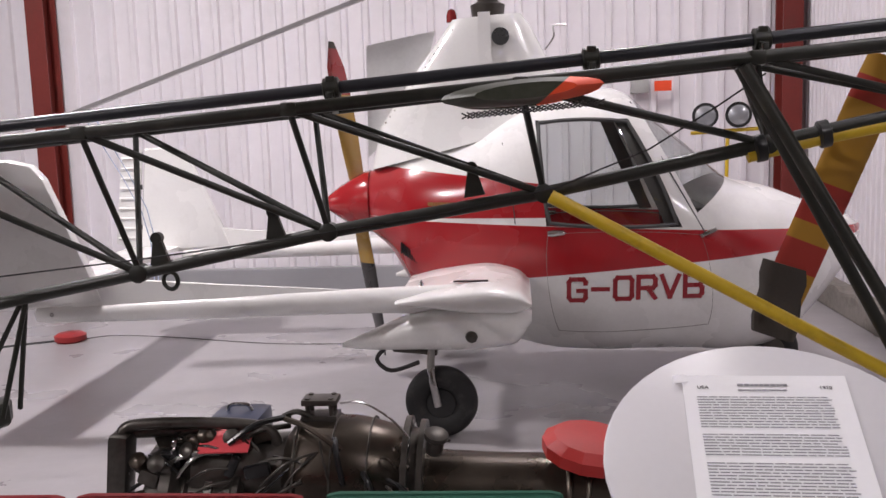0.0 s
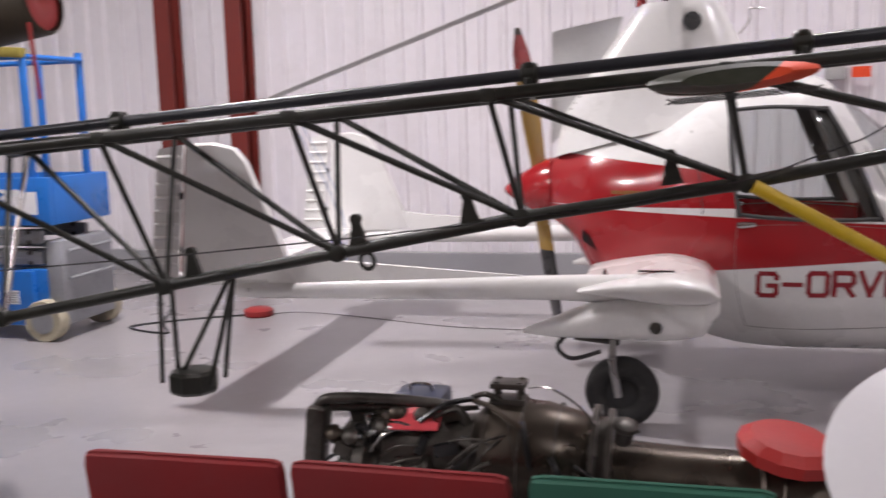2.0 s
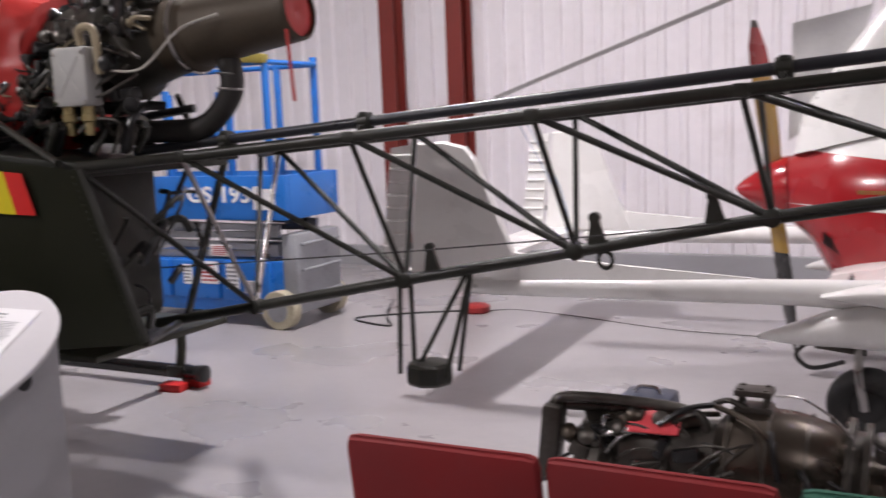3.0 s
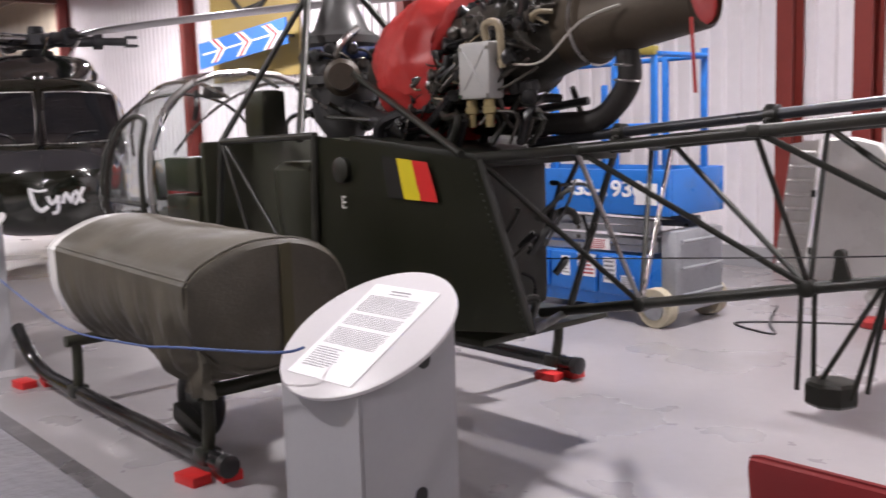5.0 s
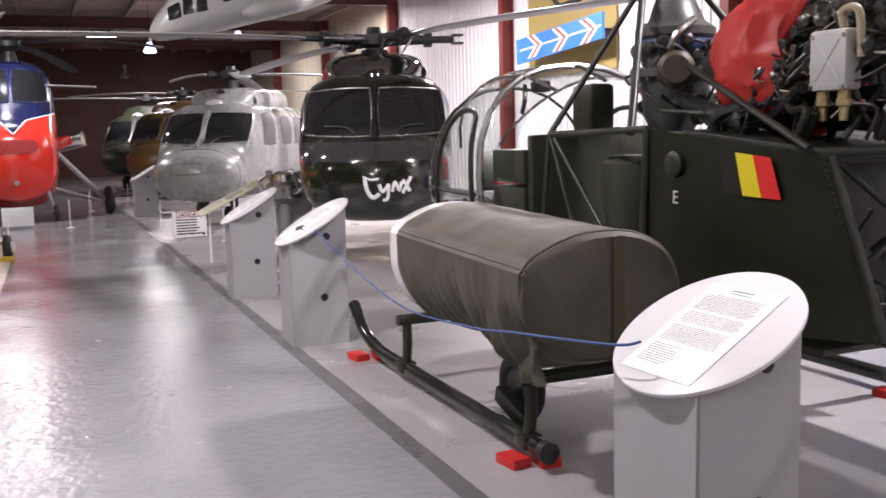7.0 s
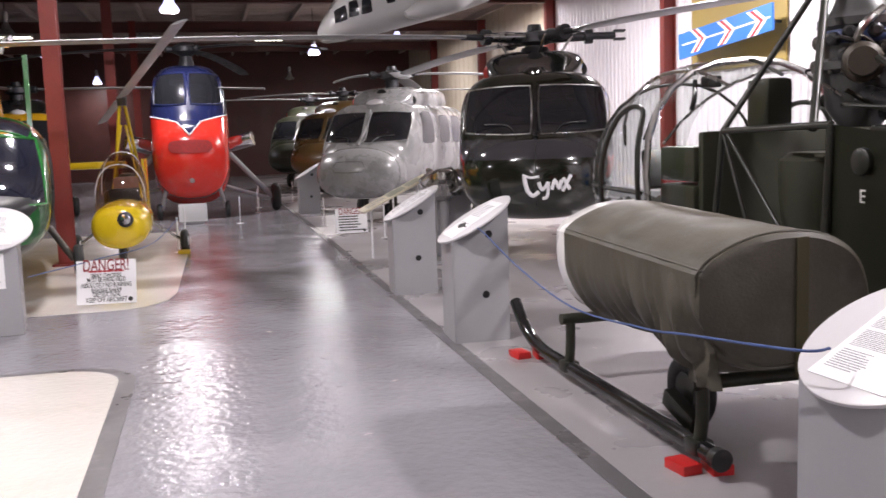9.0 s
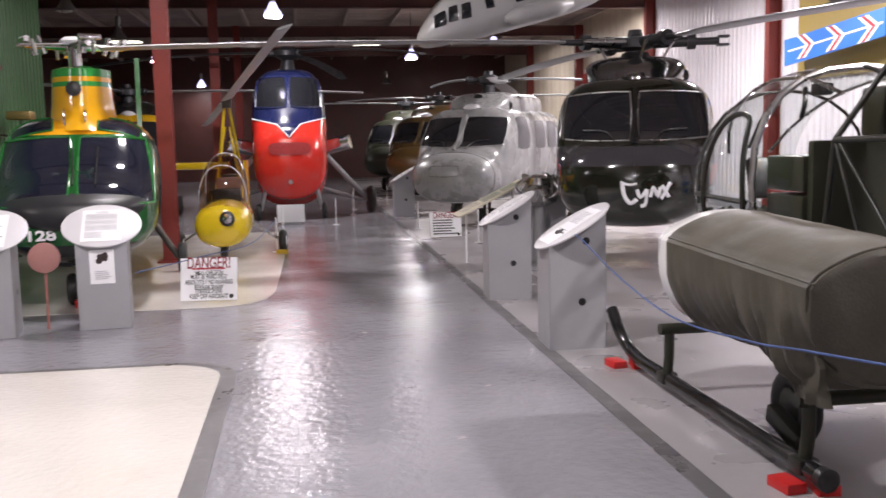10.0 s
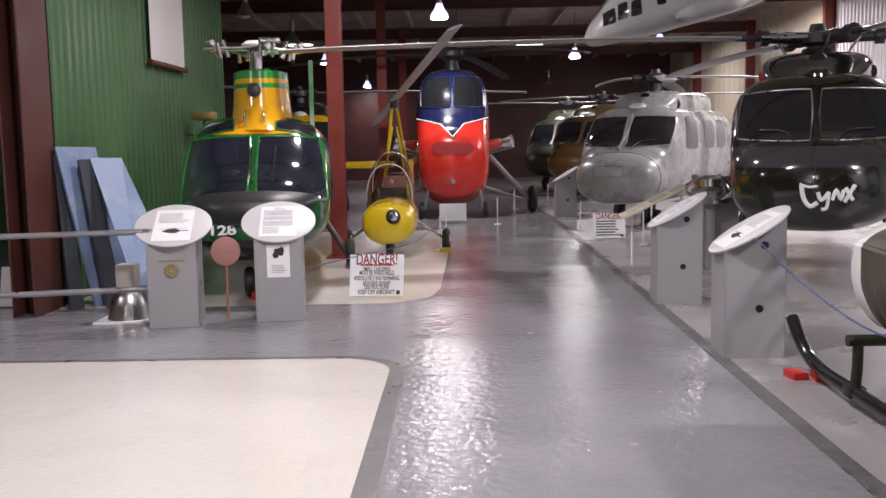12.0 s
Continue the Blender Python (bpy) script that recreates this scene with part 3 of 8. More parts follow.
for x in (-2.98, -2.29, -0.735, 0.12, 0.66):
    bm = lathe(B(), [(-0.028, 0.028), (-0.024, 0.036), (0.024, 0.036), (0.028, 0.028)], (x, CY, drive(x)), (1, 0, 0.08), 16)
    for a in range(4):
        box(bm, (x, CY + 0.035 * math.cos(a * math.pi / 2 + 0.6), drive(x) + 0.035 * math.sin(a * math.pi / 2 + 0.6)), (0.03, 0.02, 0.02), None, 0.004)
    box(bm, (x, CY, drive(x) - 0.05), (0.02, 0.12, 0.07), None, 0.005)
    part("shaft_bearing", bm, OLIVE_DARK, heli)
part("control_cable", hose(B(), [(-3.3, CY - 0.12, 0.95), (-1.4, CY - 0.1, 1.12), (0.0, CY - 0.06, 1.32), (0.65, CY - 0.1, 1.66)], 0.003, 3, 5), BLACK, heli)

# tail plane with orange tip, tail rotor, guard tubes
for sgn in (-1, 1):
    rings = []
    for k, (yy, c0, c1) in enumerate(((0.16, -0.34, 0.14), (0.45, -0.34, 0.12), (0.52, -0.24, 0.04))):
        rings.append([Vector((c0 + (c1 - c0) * 0.5 * (1 - math.cos(a)), CY + sgn * yy, 1.628 + (c0 + (c1 - c0) * 0.5 * (1 - math.cos(a))) * 0.07 + 0.035 * math.sin(a) * (1 if k < 2 else 0.6))) for a in [2 * math.pi * i / 20 for i in range(20)]])
    part("tail_plane", skin(B(), rings), bands("tail_plane_paint", [((0.85, 0.08, 0.02), [(1, 0, -1.2, 1.965)])], (0.03, 0.035, 0.02), 0.5, 0), heli, "dark green tail plane with orange tip")
bm = B()
for i in range(24):
    x = -0.28 + 0.016 * i
    tube(bm, (x, 3.1, 1.585 + 0.07 * x), (x + 0.03, 3.13, 1.57 + 0.07 * x), 0.0025, seg=5)
    tube(bm, (x + 0.03, 3.1, 1.585 + 0.07 * x), (x, 3.13, 1.57 + 0.07 * x), 0.0025, seg=5)
part("edge_netting", bm, BLACK, heli)
blade_paint = bands("tail_blade_paint", [((0.36, 0.03, 0.02), [(0.38, 0, 0.92, -1.40), (-0.38, 0, -0.92, 1.55)]), ((0.36, 0.03, 0.02), [(0.38, 0, 0.92, -1.86), (-0.38, 0, -0.92, 1.95)]), ((0.36, 0.03, 0.02), [(0.38, 0, 0.92, -1.22), (-0.38, 0, -0.92, 1.33)])], (0.42, 0.22, 0.02), 0.5, 0)
bm = B()
rings = []
for k in range(7):
    f = k / 6
    c = Vector((1.19, 3.92, 1.72)).lerp(Vector((0.80, 3.92, 0.78)), f)
    ax = Vector((0.93, 0, -0.3))
    w = 0.082 if 0 < k < 6 else 0.075
    rings.append([c + ax * w * math.cos(a) + Vector((0, 0.014, 0)) * math.sin(a) for a in [2 * math.pi * i / 14 for i in range(14)]])
part("tail_rotor_blade", skin(bm, rings), blade_paint, heli, "yellow and red striped tail rotor blade")
bm = B()
rings = []
for k in range(6):
    f = k / 5
    c = Vector((0.845, 3.92, 0.985)).lerp(Vector((0.80, 3.92, 0.72)), f)
    ax = Vector((0.93, 0, -0.3))
    rings.append([c + ax * (0.088 + 0.006 * math.sin(k * 2.1)) * math.cos(a) + Vector((0, 0.03 + 0.006 * math.sin(3 * a + k), 0)) * math.sin(a) for a in [2 * math.pi * i / 16 for i in range(16)]])
part("blade_tip_sock", skin(bm, rings), mat("grey_brown_cloth", (0.05, 0.042, 0.036), 0.8, 0, 0.2, 6, 100, 0.3), heli)
part("tail_rotor_hub", lathe(B(), [(0, 0.07), (0.3, 0.06), (0.34, 0.03)], (1.24, 3.6, 1.84), (0, 1, 0), 16), OLIVE_DARK, heli)
part("tail_guard_tube", hose(B(), [(-0.02, CY - 0.03, 1.29), (0.45, CY - 0.05, 1.03), (0.98, CY - 0.06, 0.735), (1.5, CY - 0.05, 0.45)], 0.0225, 4, 12), YELLOW_TUBE, heli, "yellow tail rotor guard tube")
part("tail_guard_tube", hose(B(), [(0.62, CY, 1.40), (1.0, CY, 1.478), (1.6, CY, 1.56)], 0.022, 4, 12), YELLOW_TUBE, heli, "yellow tail rotor guard tube")
for x in (0.66, 0.86):
    part("guard_clamp", lathe(B(), [(-0.02, 0.03), (-0.015, 0.045), (0.015, 0.045), (0.02, 0.03)], (x, CY, 1.425 + (x - 0.66) * 0.2), (1, 0, 0.2), 12), BLACK, heli)
for y0, y1 in ((3.36, 3.22), (3.42, 3.5)):
    part("tail_skid_strut", tube(B(), (0.56, y0, 1.68), (1.15, y1, 0.62), 0.02), OLIVE_DARK, heli)
# cradle hanging under the boom
bm = lathe(B(), [(0, 0.085), (0.012, 0.095), (0.075, 0.095), (0.085, 0.08)], (-2.05, CY, 0.515), (0, 0, 1), 8)
part("ballast_drum", bm, OLIVE_DARK, heli, "dark ballast drum hanging under the tail boom", False)
for dx, dy, tx in ((-0.1, -0.06, -2.17), (-0.1, 0.06, -2.12), (0.1, -0.06, -1.86), (0.1, 0.06, -1.86), (-0.06, 0, -1.88)):
    part("cradle_strut", tube(B(), (-2.05 + dx, CY + dy, 0.56), (tx, CY, 0.91 + (tx + 2.14) * 0.18), 0.0095, seg=8), OLIVE_DARK, heli)

# centre body: side panels, rear frame
def body_panel(sgn):
    y0 = CY + sgn * 0.6
    q = [(-4.36, y0, 1.52), (-3.23, y0, 1.405), (-2.96, y0 - sgn * 0.02, 0.74), (-4.43, y0 - sgn * 0.03, 0.56)]
    if sgn > 0:
        q[1:3] = [(-4.05, y0, 1.49), (-4.1, y0, 0.6)]
    bm = B()
    n = 12
    g = [[bm.verts.new(bil(q, i / n, j / n) + Vector((0, sgn * 0.012 * math.sin(math.pi * i / n) * math.sin(math.pi * j / n), 0))) for i in range(n + 1)] for j in range(n + 1)]
    for j in range(n):
        for i in range(n):
            bm.faces.new((g[j][i], g[j][i + 1], g[j + 1][i + 1], g[j + 1][i]))
    r = bmesh.ops.solidify(bm, geom=bm.faces[:], thickness=0.012)
    return bm, q


for sgn in (-1, 1):
    bm, quad = body_panel(sgn)
    side = part("side_panel", bm, OLIVE, heli, "olive side panel")
    if sgn < 0:
        def dab(s, t, lift=-0.022):
            return bil(quad, s, t) + Vector((0, lift, 0))
        for k, col in enumerate(((0.006, 0.006, 0.006), (0.62, 0.52, 0.015), (0.58, 0.02, 0.02))):
            a, b = 0.475 + 0.091 * k, 0.475 + 0.091 * (k + 1)
            bm = B()
            gg = [[bm.verts.new(dab(a + (b - a) * i / 3 + 0.012 * j / 4, 0.05 + 0.225 * j / 4)) for i in range(4)] for j in range(5)]
            for j in range(4):
                for i in range(3):
                    bm.faces.new((gg[j][i], gg[j][i + 1], gg[j + 1][i + 1], gg[j + 1][i]))
            part("flag_stripe", bm, mat(f"flag_paint_{'abc'[k]}", col, 0.4, 0, 0.05, 4, 60, 0.03), side, ("black", "yellow", "red")[k] + " flag stripe")
        c = dab(0.215, 0.325, -0.03)
        words("E", 0.085, on_plane(c, (1, 0, -0.02), (0, 0, 1)), mat("pale_grey_marking", (0.6, 0.6, 0.58), 0.5, 0, 0.05, 4, 60, 0), side)
        part("filler_cap", lathe(B(), [(-0.02, 0.06), (0.006, 0.06), (0.012, 0.05)], dab(0.2, 0.155), (0, -1, 0), 20), OLIVE_DARK, side)
        bm = B()
        rng = random.Random(4)
        for k in range(26):
            f = k / 25
            lathe(bm, [(0, 0.005), (0.004, 0.004)], dab(0.015, f, -0.012), (0, -1, 0), 6)
            lathe(bm, [(0, 0.005), (0.004, 0.004)], dab(0.985, f, -0.012), (0, -1, 0), 6)
        part("rivets", bm, OLIVE_DARK, side)["kind"] = "stuff"
rear = [(-3.23, CY - 0.58, 1.405), (-3.4, CY + 0.5, 1.42), (-3.42, CY + 0.16, 0.66), (-2.97, CY - 0.57, 0.745)]
for a, b in zip(rear, rear[1:] + rear[:1]):
    part("rear_frame_tube", tube(B(), a, b, 0.018), OLIVE_DARK, heli)
part("tank_body", box(B(), (-3.86, CY - 0.2, 1.05), (0.75, 0.62, 0.72), None, 0.06), OLIVE_DARK, heli)
part("belly_panel", box(B(), (-4.25, CY, 0.60), (1.7, 0.85, 0.03), None, 0.01), OLIVE, heli)
part("top_deck", box(B(), (-3.83, CY, 1.44), (1.0, 0.85, 0.05), eul(0, 5.5, 0), 0.01), OLIVE_DARK, heli)
rng = random.Random(7)
for k in range(16):
    p = Vector((-3.3 + rng.uniform(-0.12, 0.04), CY + rng.uniform(-0.34, 0.34), rng.uniform(0.72, 1.42)))
    q = p + Vector((rng.uniform(-0.1, 0.12), rng.uniform(-0.3, 0.3), rng.uniform(-0.35, 0.3)))
    q.z = min(max(q.z, 0.7), 1.45)
    part("rear_piping", hose(B(), [p, (p + q) / 2 + Vector((0.05, 0, 0.05)), q], rng.choice((0.008, 0.012, 0.018)), 4, 8), rng.choice((BLACK, DARK_METAL, OLIVE_DARK)), heli)
# open tubular bay ahead of the panels
for s in (-1, 1):
    y = CY + s * 0.6
    for a, b, r in (((-5.3, y, 1.5), (-4.36, y, 1.52), 0.018), ((-5.3, y, 1.5), (-5.42, y, 0.75), 0.018), ((-4.36, y, 1.52), (-4.42, y, 0.62), 0.022), ((-5.25, y, 1.48), (-4.45, y, 0.72), 0.011), ((-5.3, y, 1.5), (-4.9, y, 0.7), 0.011), ((-5.42, y, 0.72), (-4.42, y, 0.62), 0.018),
                    ((-4.5, y, 1.5), (-5.06, CY + s * 0.12, 2.42), 0.021), ((-5.3, y, 1.5), (-5.1, CY + s * 0.12, 2.3), 0.017), ((-3.35, CY + s * 0.57, 1.43), (-4.75, CY + s * 0.16, 1.9), 0.016)):
        part("frame_tube", tube(B(), a, b, r), OLIVE_DARK, heli)
part("fuel_tank", lathe(B(), [(0, 0.14), (0.05, 0.2), (0.5, 0.25), (0.66, 0.25), (0.7, 0.2)], (-4.85, CY - 0.25, 0.68), (0, 0, 1), 24), OLIVE, heli)
part("rear_bulkhead", box(B(), (-5.55, CY, 1.1), (0.06, 1.2, 0.8), None, 0.02), OLIVE, heli)
for i in range(3):
    part("equipment_box", box(B(), (-5.78, CY - 0.46, 0.86 + 0.225 * i), (0.42, 0.34, 0.205), None, 0.02), OLIVE, heli)
part("jerrycan", box(B(), (-5.35, CY - 0.28, 1.65), (0.22, 0.16, 0.27), None, 0.03), OLIVE, heli)
# gearbox and mast
bm = lathe(B(), [(0, 0.1), (0.1, 0.17), (0.28, 0.19), (0.3, 0.23), (0.34, 0.23), (0.36, 0.18), (0.5, 0.2), (0.52, 0.22), (0.56, 0.22), (0.6, 0.16), (0.74, 0.1), (0.9, 0.075), (1.6, 0.065)], (-4.95, CY, 1.5), (0, 0, 1), 28)
part("gearbox", bm, mat("grey_cast_metal", (0.07, 0.07, 0.07), 0.42, 0.4, 0.2, 6, 60, 0.2, (0.04, 0.04, 0.04), 0.5), heli)
part("gearbox_band", lathe(B(), [(0, 0.205), (0.02, 0.215), (0.05, 0.215), (0.07, 0.205)], (-4.95, CY, 1.93), (0, 0, 1), 28), mat("blue_band", (0.02, 0.035, 0.10), 0.4, 0.2), heli)
part("accessory_drive", lathe(B(), [(0, 0.06), (0.06, 0.1), (0.16, 0.1), (0.18, 0.075), (0.26, 0.07)], (-4.78, CY - 0.12, 1.82), (0.8, -0.6, 0), 20), mat("brown_oily_cast_metal", (0.05, 0.04, 0.028), 0.5, 0.2, 0.3, 6, 60, 0.2), heli)
rng = random.Random(5)
for k in range(18):
    a = 2 * math.pi * k / 18
    part("gearbox_bolt", lathe(B(), [(-0.02, 0.011), (0.05, 0.011), (0.055, 0.006)], (-4.95 + 0.215 * math.cos(a), CY + 0.215 * math.sin(a), 1.80), (0, 0, 1), 6), DARK_METAL, heli)
for k in range(16):
    a, z0 = rng.uniform(-3.0, 0.4), rng.uniform(1.55, 2.0)
    p = Vector((-4.95 + 0.2 * math.cos(a), CY + 0.2 * math.sin(a), z0))
    q = Vector((-4.95 + 0.22 * math.cos(a + 0.7), CY + 0.22 * math.sin(a + 0.7), z0 + rng.uniform(-0.15, 0.3)))
    part("gearbox_pipe", hose(B(), [p, (p + q) / 2 + Vector((0.08 * math.cos(a), 0.08 * math.sin(a), 0.02)), q], rng.choice((0.008, 0.012, 0.02)), 4, 7), rng.choice((BLACK, DARK_METAL, STEEL)), heli)
    part("gearbox_fitting", lathe(B(), [(0, 0.02), (0.01, 0.035), (0.05, 0.035), (0.06, 0.02)], p, (math.cos(a), math.sin(a), 0), 10), rng.choice((DARK_METAL, BLACK)), heli)
part("rotor_mast", tube(B(), (-4.95, CY, 3.0), (-4.95, CY, 3.2), 0.07), DARK_METAL, heli)

# turbine engine
eng_ax = Vector((1, 0, 0.09)).normalized()
E0 = Vector((-4.45, CY, 1.83))
def en(h):
    return E0 + eng_ax * h
part("engine_casing", lathe(B(), [(0.1, 0.2), (0.16, 0.27), (0.4, 0.25), (0.45, 0.29), (0.5, 0.29), (0.55, 0.23), (0.9, 0.21), (0.95, 0.24), (1.0, 0.24), (1.04, 0.2), (1.25, 0.16)], E0, eng_ax, 28), mat("sooty_casing", (0.04, 0.037, 0.03), 0.5, 0.4, 0.3, 6, 60, 0.3, (0.015, 0.014, 0.012), 0.6), heli)
part("jet_pipe", lathe(B(), [(1.2, 0.165), (1.3, 0.16), (1.32, 0.168), (1.36, 0.168), (1.38, 0.15), (1.88, 0.12), (1.89, 0.107), (1.7, 0.1)], E0, eng_ax, 28, False), EXHAUST, heli, "long olive-brown exhaust pipe")
part("pipe_cover", lathe(B(), [(1.84, 0.104), (1.87, 0.102), (1.875, 0.06), (1.86, 0.0)], E0, eng_ax, 24, False), RED_COVER, heli, "red cloth exhaust blank")
part("streamer", plate(B(), [en(1.88) + Vector((0, -0.1, -0.08)), en(1.88) + Vector((0.015, -0.1, -0.08)), en(1.88) + Vector((0.035, -0.1, -0.36)), en(1.88) + Vector((0.02, -0.1, -0.36))], 0.004, (0, 1, 0)), RED_COVER, heli)
# crumpled red intake cover
bm = B()
rings = []
prof = [(0.04 + 0.6 * i / 24, 0.13 + 0.24 * math.sin(math.pi * min(1, 0.03 + i / 22) * 0.5) ** 0.55 - (0.07 * max(0, i - 19) / 5)) for i in range(25)]
u, v = frame_of(eng_ax)
for h, r in prof:
    rings.append([E0 + eng_ax * (h + 0.02 * math.sin(5 * a + h * 9)) + (u * math.cos(a) + v * math.sin(a)) * (r * (1 + 0.045 * noise.noise(Vector((3 * math.cos(a), 3 * math.sin(a), 6 * h))) + 0.05 * (0.5 - abs(noise.noise(Vector((6 * math.cos(a) + 4 * h, 6 * math.sin(a), 11 * h))))) + 0.03 * noise.noise(Vector((13 * math.cos(a), 13 * math.sin(a), 26 * h))))) + Vector((0, 0, -0.03)) for a in [2 * math.pi * i / 96 for i in range(96)]])
part("drive_coupling", lathe(B(), [(-0.2, 0.05), (-0.12, 0.05), (-0.1, 0.12), (0.0, 0.15), (0.08, 0.15)], E0, eng_ax, 24), DARK_METAL, heli)
part("intake_cover", skin(bm, rings), RED_COVER, heli, "crumpled red vinyl engine intake cover")
part("drain_pipe", hose(B(), [en(1.5) + Vector((0, 0, -0.1)), en(1.5) + Vector((0.02, 0, -0.26)), (-3.08, CY, 1.56), (-3.3, CY, 1.54), (-3.65, CY - 0.02, 1.545)], 0.05, 6, 14), mat("black_rough_pipe", (0.03, 0.028, 0.026), 0.6, 0.2, 0.2, 5, 60, 0.2), heli)
for h in (0.3, 0.55):
    part("pipe_clamp", torus(B(), en(1.5) + Vector((0.015, 0, -0.12 - h * 0.25)), (0.1, 0, 1), 0.052, 0.006, 20, 6), STEEL, heli)
part("pipe_clamp", torus(B(), en(1.34), eng_ax, 0.168, 0.009, 32, 6), STEEL, heli)
bx = part("control_box", box(B(), (-3.47, CY - 0.33, 1.775), (0.19, 0.09, 0.24), None, 0.015), mat("grey_alloy_box", (0.4, 0.4, 0.39), 0.45, 0.2, 0.1, 6, 60, 0.1), heli, "grey alloy control box")
for dx in (-0.08, 0.08):
    for dz in (-0.1, 0.1):
        part("screw", lathe(B(), [(0, 0.01), (0.006, 0.008)], (-3.47 + dx, CY - 0.375, 1.77 + dz), (0, -1, 0), 8), STEEL, bx)
for dx in (-0.06, 0.05):
    part("cable_plug", lathe(B(), [(0, 0.025), (0.03, 0.025), (0.035, 0.03), (0.06, 0.03), (0.065, 0.02), (0.12, 0.018)], (-3.47 + dx, CY - 0.33, 1.655), (0, 0, -1), 12), mat("brass_plug", (0.5, 0.42, 0.22), 0.4, 0.8), bx)
for sgn in (-1, 1):
    part("pressed_rib", tube(B(), (-3.47 - 0.06, CY - 0.374, 1.775 - sgn * 0.08), (-3.47 + 0.06, CY - 0.374, 1.775 + sgn * 0.08), 0.005, seg=6), mat("grey_alloy_box", (0.4, 0.4, 0.39)), bx)
part("bleed_pipe", hose(B(), [(-3.42, CY - 0.34, 1.9), (-3.42, CY - 0.35, 1.96), (-3.36, CY - 0.35, 1.97), (-3.34, CY - 0.34, 1.93), (-3.34, CY - 0.33, 1.78)], 0.016, 5, 10), mat("tan_hose", (0.32, 0.27, 0.18), 0.6, 0, 0.1, 8, 60, 0.1), heli)
part("looped_hose", hose(B(), [en(1.0) + Vector((0, -0.2, 0.16)), en(1.05) + Vector((0, -0.27, 0.24)), en(1.16) + Vector((0, -0.27, 0.23)), en(1.18) + Vector((0, -0.25, 0.12)), en(1.1) + Vector((0, -0.2, 0.04))], 0.02, 5, 10), BLACK, heli)
part("ignition_lead", hose(B(), [en(1.6) + Vector((0, -0.16, 0.02)), en(1.45) + Vector((0, -0.22, -0.02)), en(1.3) + Vector((0, -0.28, -0.15)), en(1.15) + Vector((0, -0.3, -0.14))], 0.0055, 5, 8), mat("pale_lead", (0.4, 0.38, 0.34), 0.5, 0, 0.1, 8, 60, 0.1), heli)
rng = random.Random(21)
cols = [BLACK, BLACK, BLACK, DARK_METAL, DARK_METAL, OLIVE_DARK, mat("tan_hose", (0.32, 0.27, 0.18), 0.6, 0, 0.1, 8, 60, 0.1)]
for k in range(130):
    h0 = rng.uniform(0.5, 1.2)
    h1 = min(1.25, max(0.48, h0 + rng.uniform(-0.4, 0.4)))
    a0 = rng.uniform(-0.6, 2.4)
    a1 = a0 + rng.uniform(-0.9, 0.9)
    def rimpt(h, a, r):
        return en(h) + Vector((0, -math.cos(a) * r, math.sin(a - 0.6) * r))
    pts = [rimpt(h0, a0, 0.25), rimpt((2 * h0 + h1) / 3, (2 * a0 + a1) / 3, 0.31), rimpt((h0 + 2 * h1) / 3, (a0 + 2 * a1) / 3, 0.31 + rng.uniform(-0.02, 0.05)), rimpt(h1, a1, 0.25)]
    part("engine_hose", hose(B(), pts, rng.choice((0.004, 0.005, 0.006, 0.008, 0.012)), 4, 7), rng.choice(cols), heli)
for k in range(84):
    h, a = rng.uniform(0.52, 1.2), rng.uniform(-0.7, 2.6)
    c = en(h) + Vector((0, -math.cos(a) * 0.27, math.sin(a - 0.6) * 0.27))
    if rng.random() < 0.5:
        bm = box(B(), c, (rng.uniform(0.03, 0.1), rng.uniform(0.03, 0.07), rng.uniform(0.03, 0.09)), eul(rng.uniform(-20, 20), rng.uniform(-20, 20), 0), 0.012)
    else:
        bm = lathe(B(), [(0, 0.014), (0.01, 0.026), (0.05, 0.026), (0.055, 0.032), (0.07, 0.032), (0.08, 0.014)], c, (rng.uniform(-1, 1), -1, rng.uniform(-0.5, 0.5)), 14)
    part("engine_accessory", bm, rng.choice((DARK_METAL, BLACK, OLIVE_DARK, BLACK)), heli)
for k in range(22):
    x0, x1 = rng.uniform(-4.6, -3.3), rng.uniform(-4.7, -3.2)
    y0, y1 = CY + rng.uniform(-0.4, 0.1), CY + rng.uniform(-0.4, 0.2)
    pts = [(x0, y0, 1.46), (x0 + 0.05, y0, 1.58), ((x0 + x1) / 2, (y0 + y1) / 2, rng.uniform(1.5, 1.66)), (x1, y1, rng.uniform(1.52, 1.72))]
    part("deck_pipe", hose(B(), pts, rng.choice((0.008, 0.012, 0.02, 0.03)), 4, 8), rng.choice((BLACK, BLACK, DARK_METAL, OLIVE_DARK)), heli)
for x in (-4.3, -3.7, -3.42):
    for s in (-1, 1):
        part("engine_mount", tube(B(), (x, CY + s * 0.33, 1.46), (x + 0.05, CY + s * 0.15, 1.7), 0.014), OLIVE_DARK, heli)
part("oil_cooler_duct", hose(B(), [(-4.75, CY - 0.1, 1.66), (-4.4, CY - 0.22, 1.60), (-4.0, CY - 0.3, 1.53)], 0.05, 5, 14), BLACK, heli)

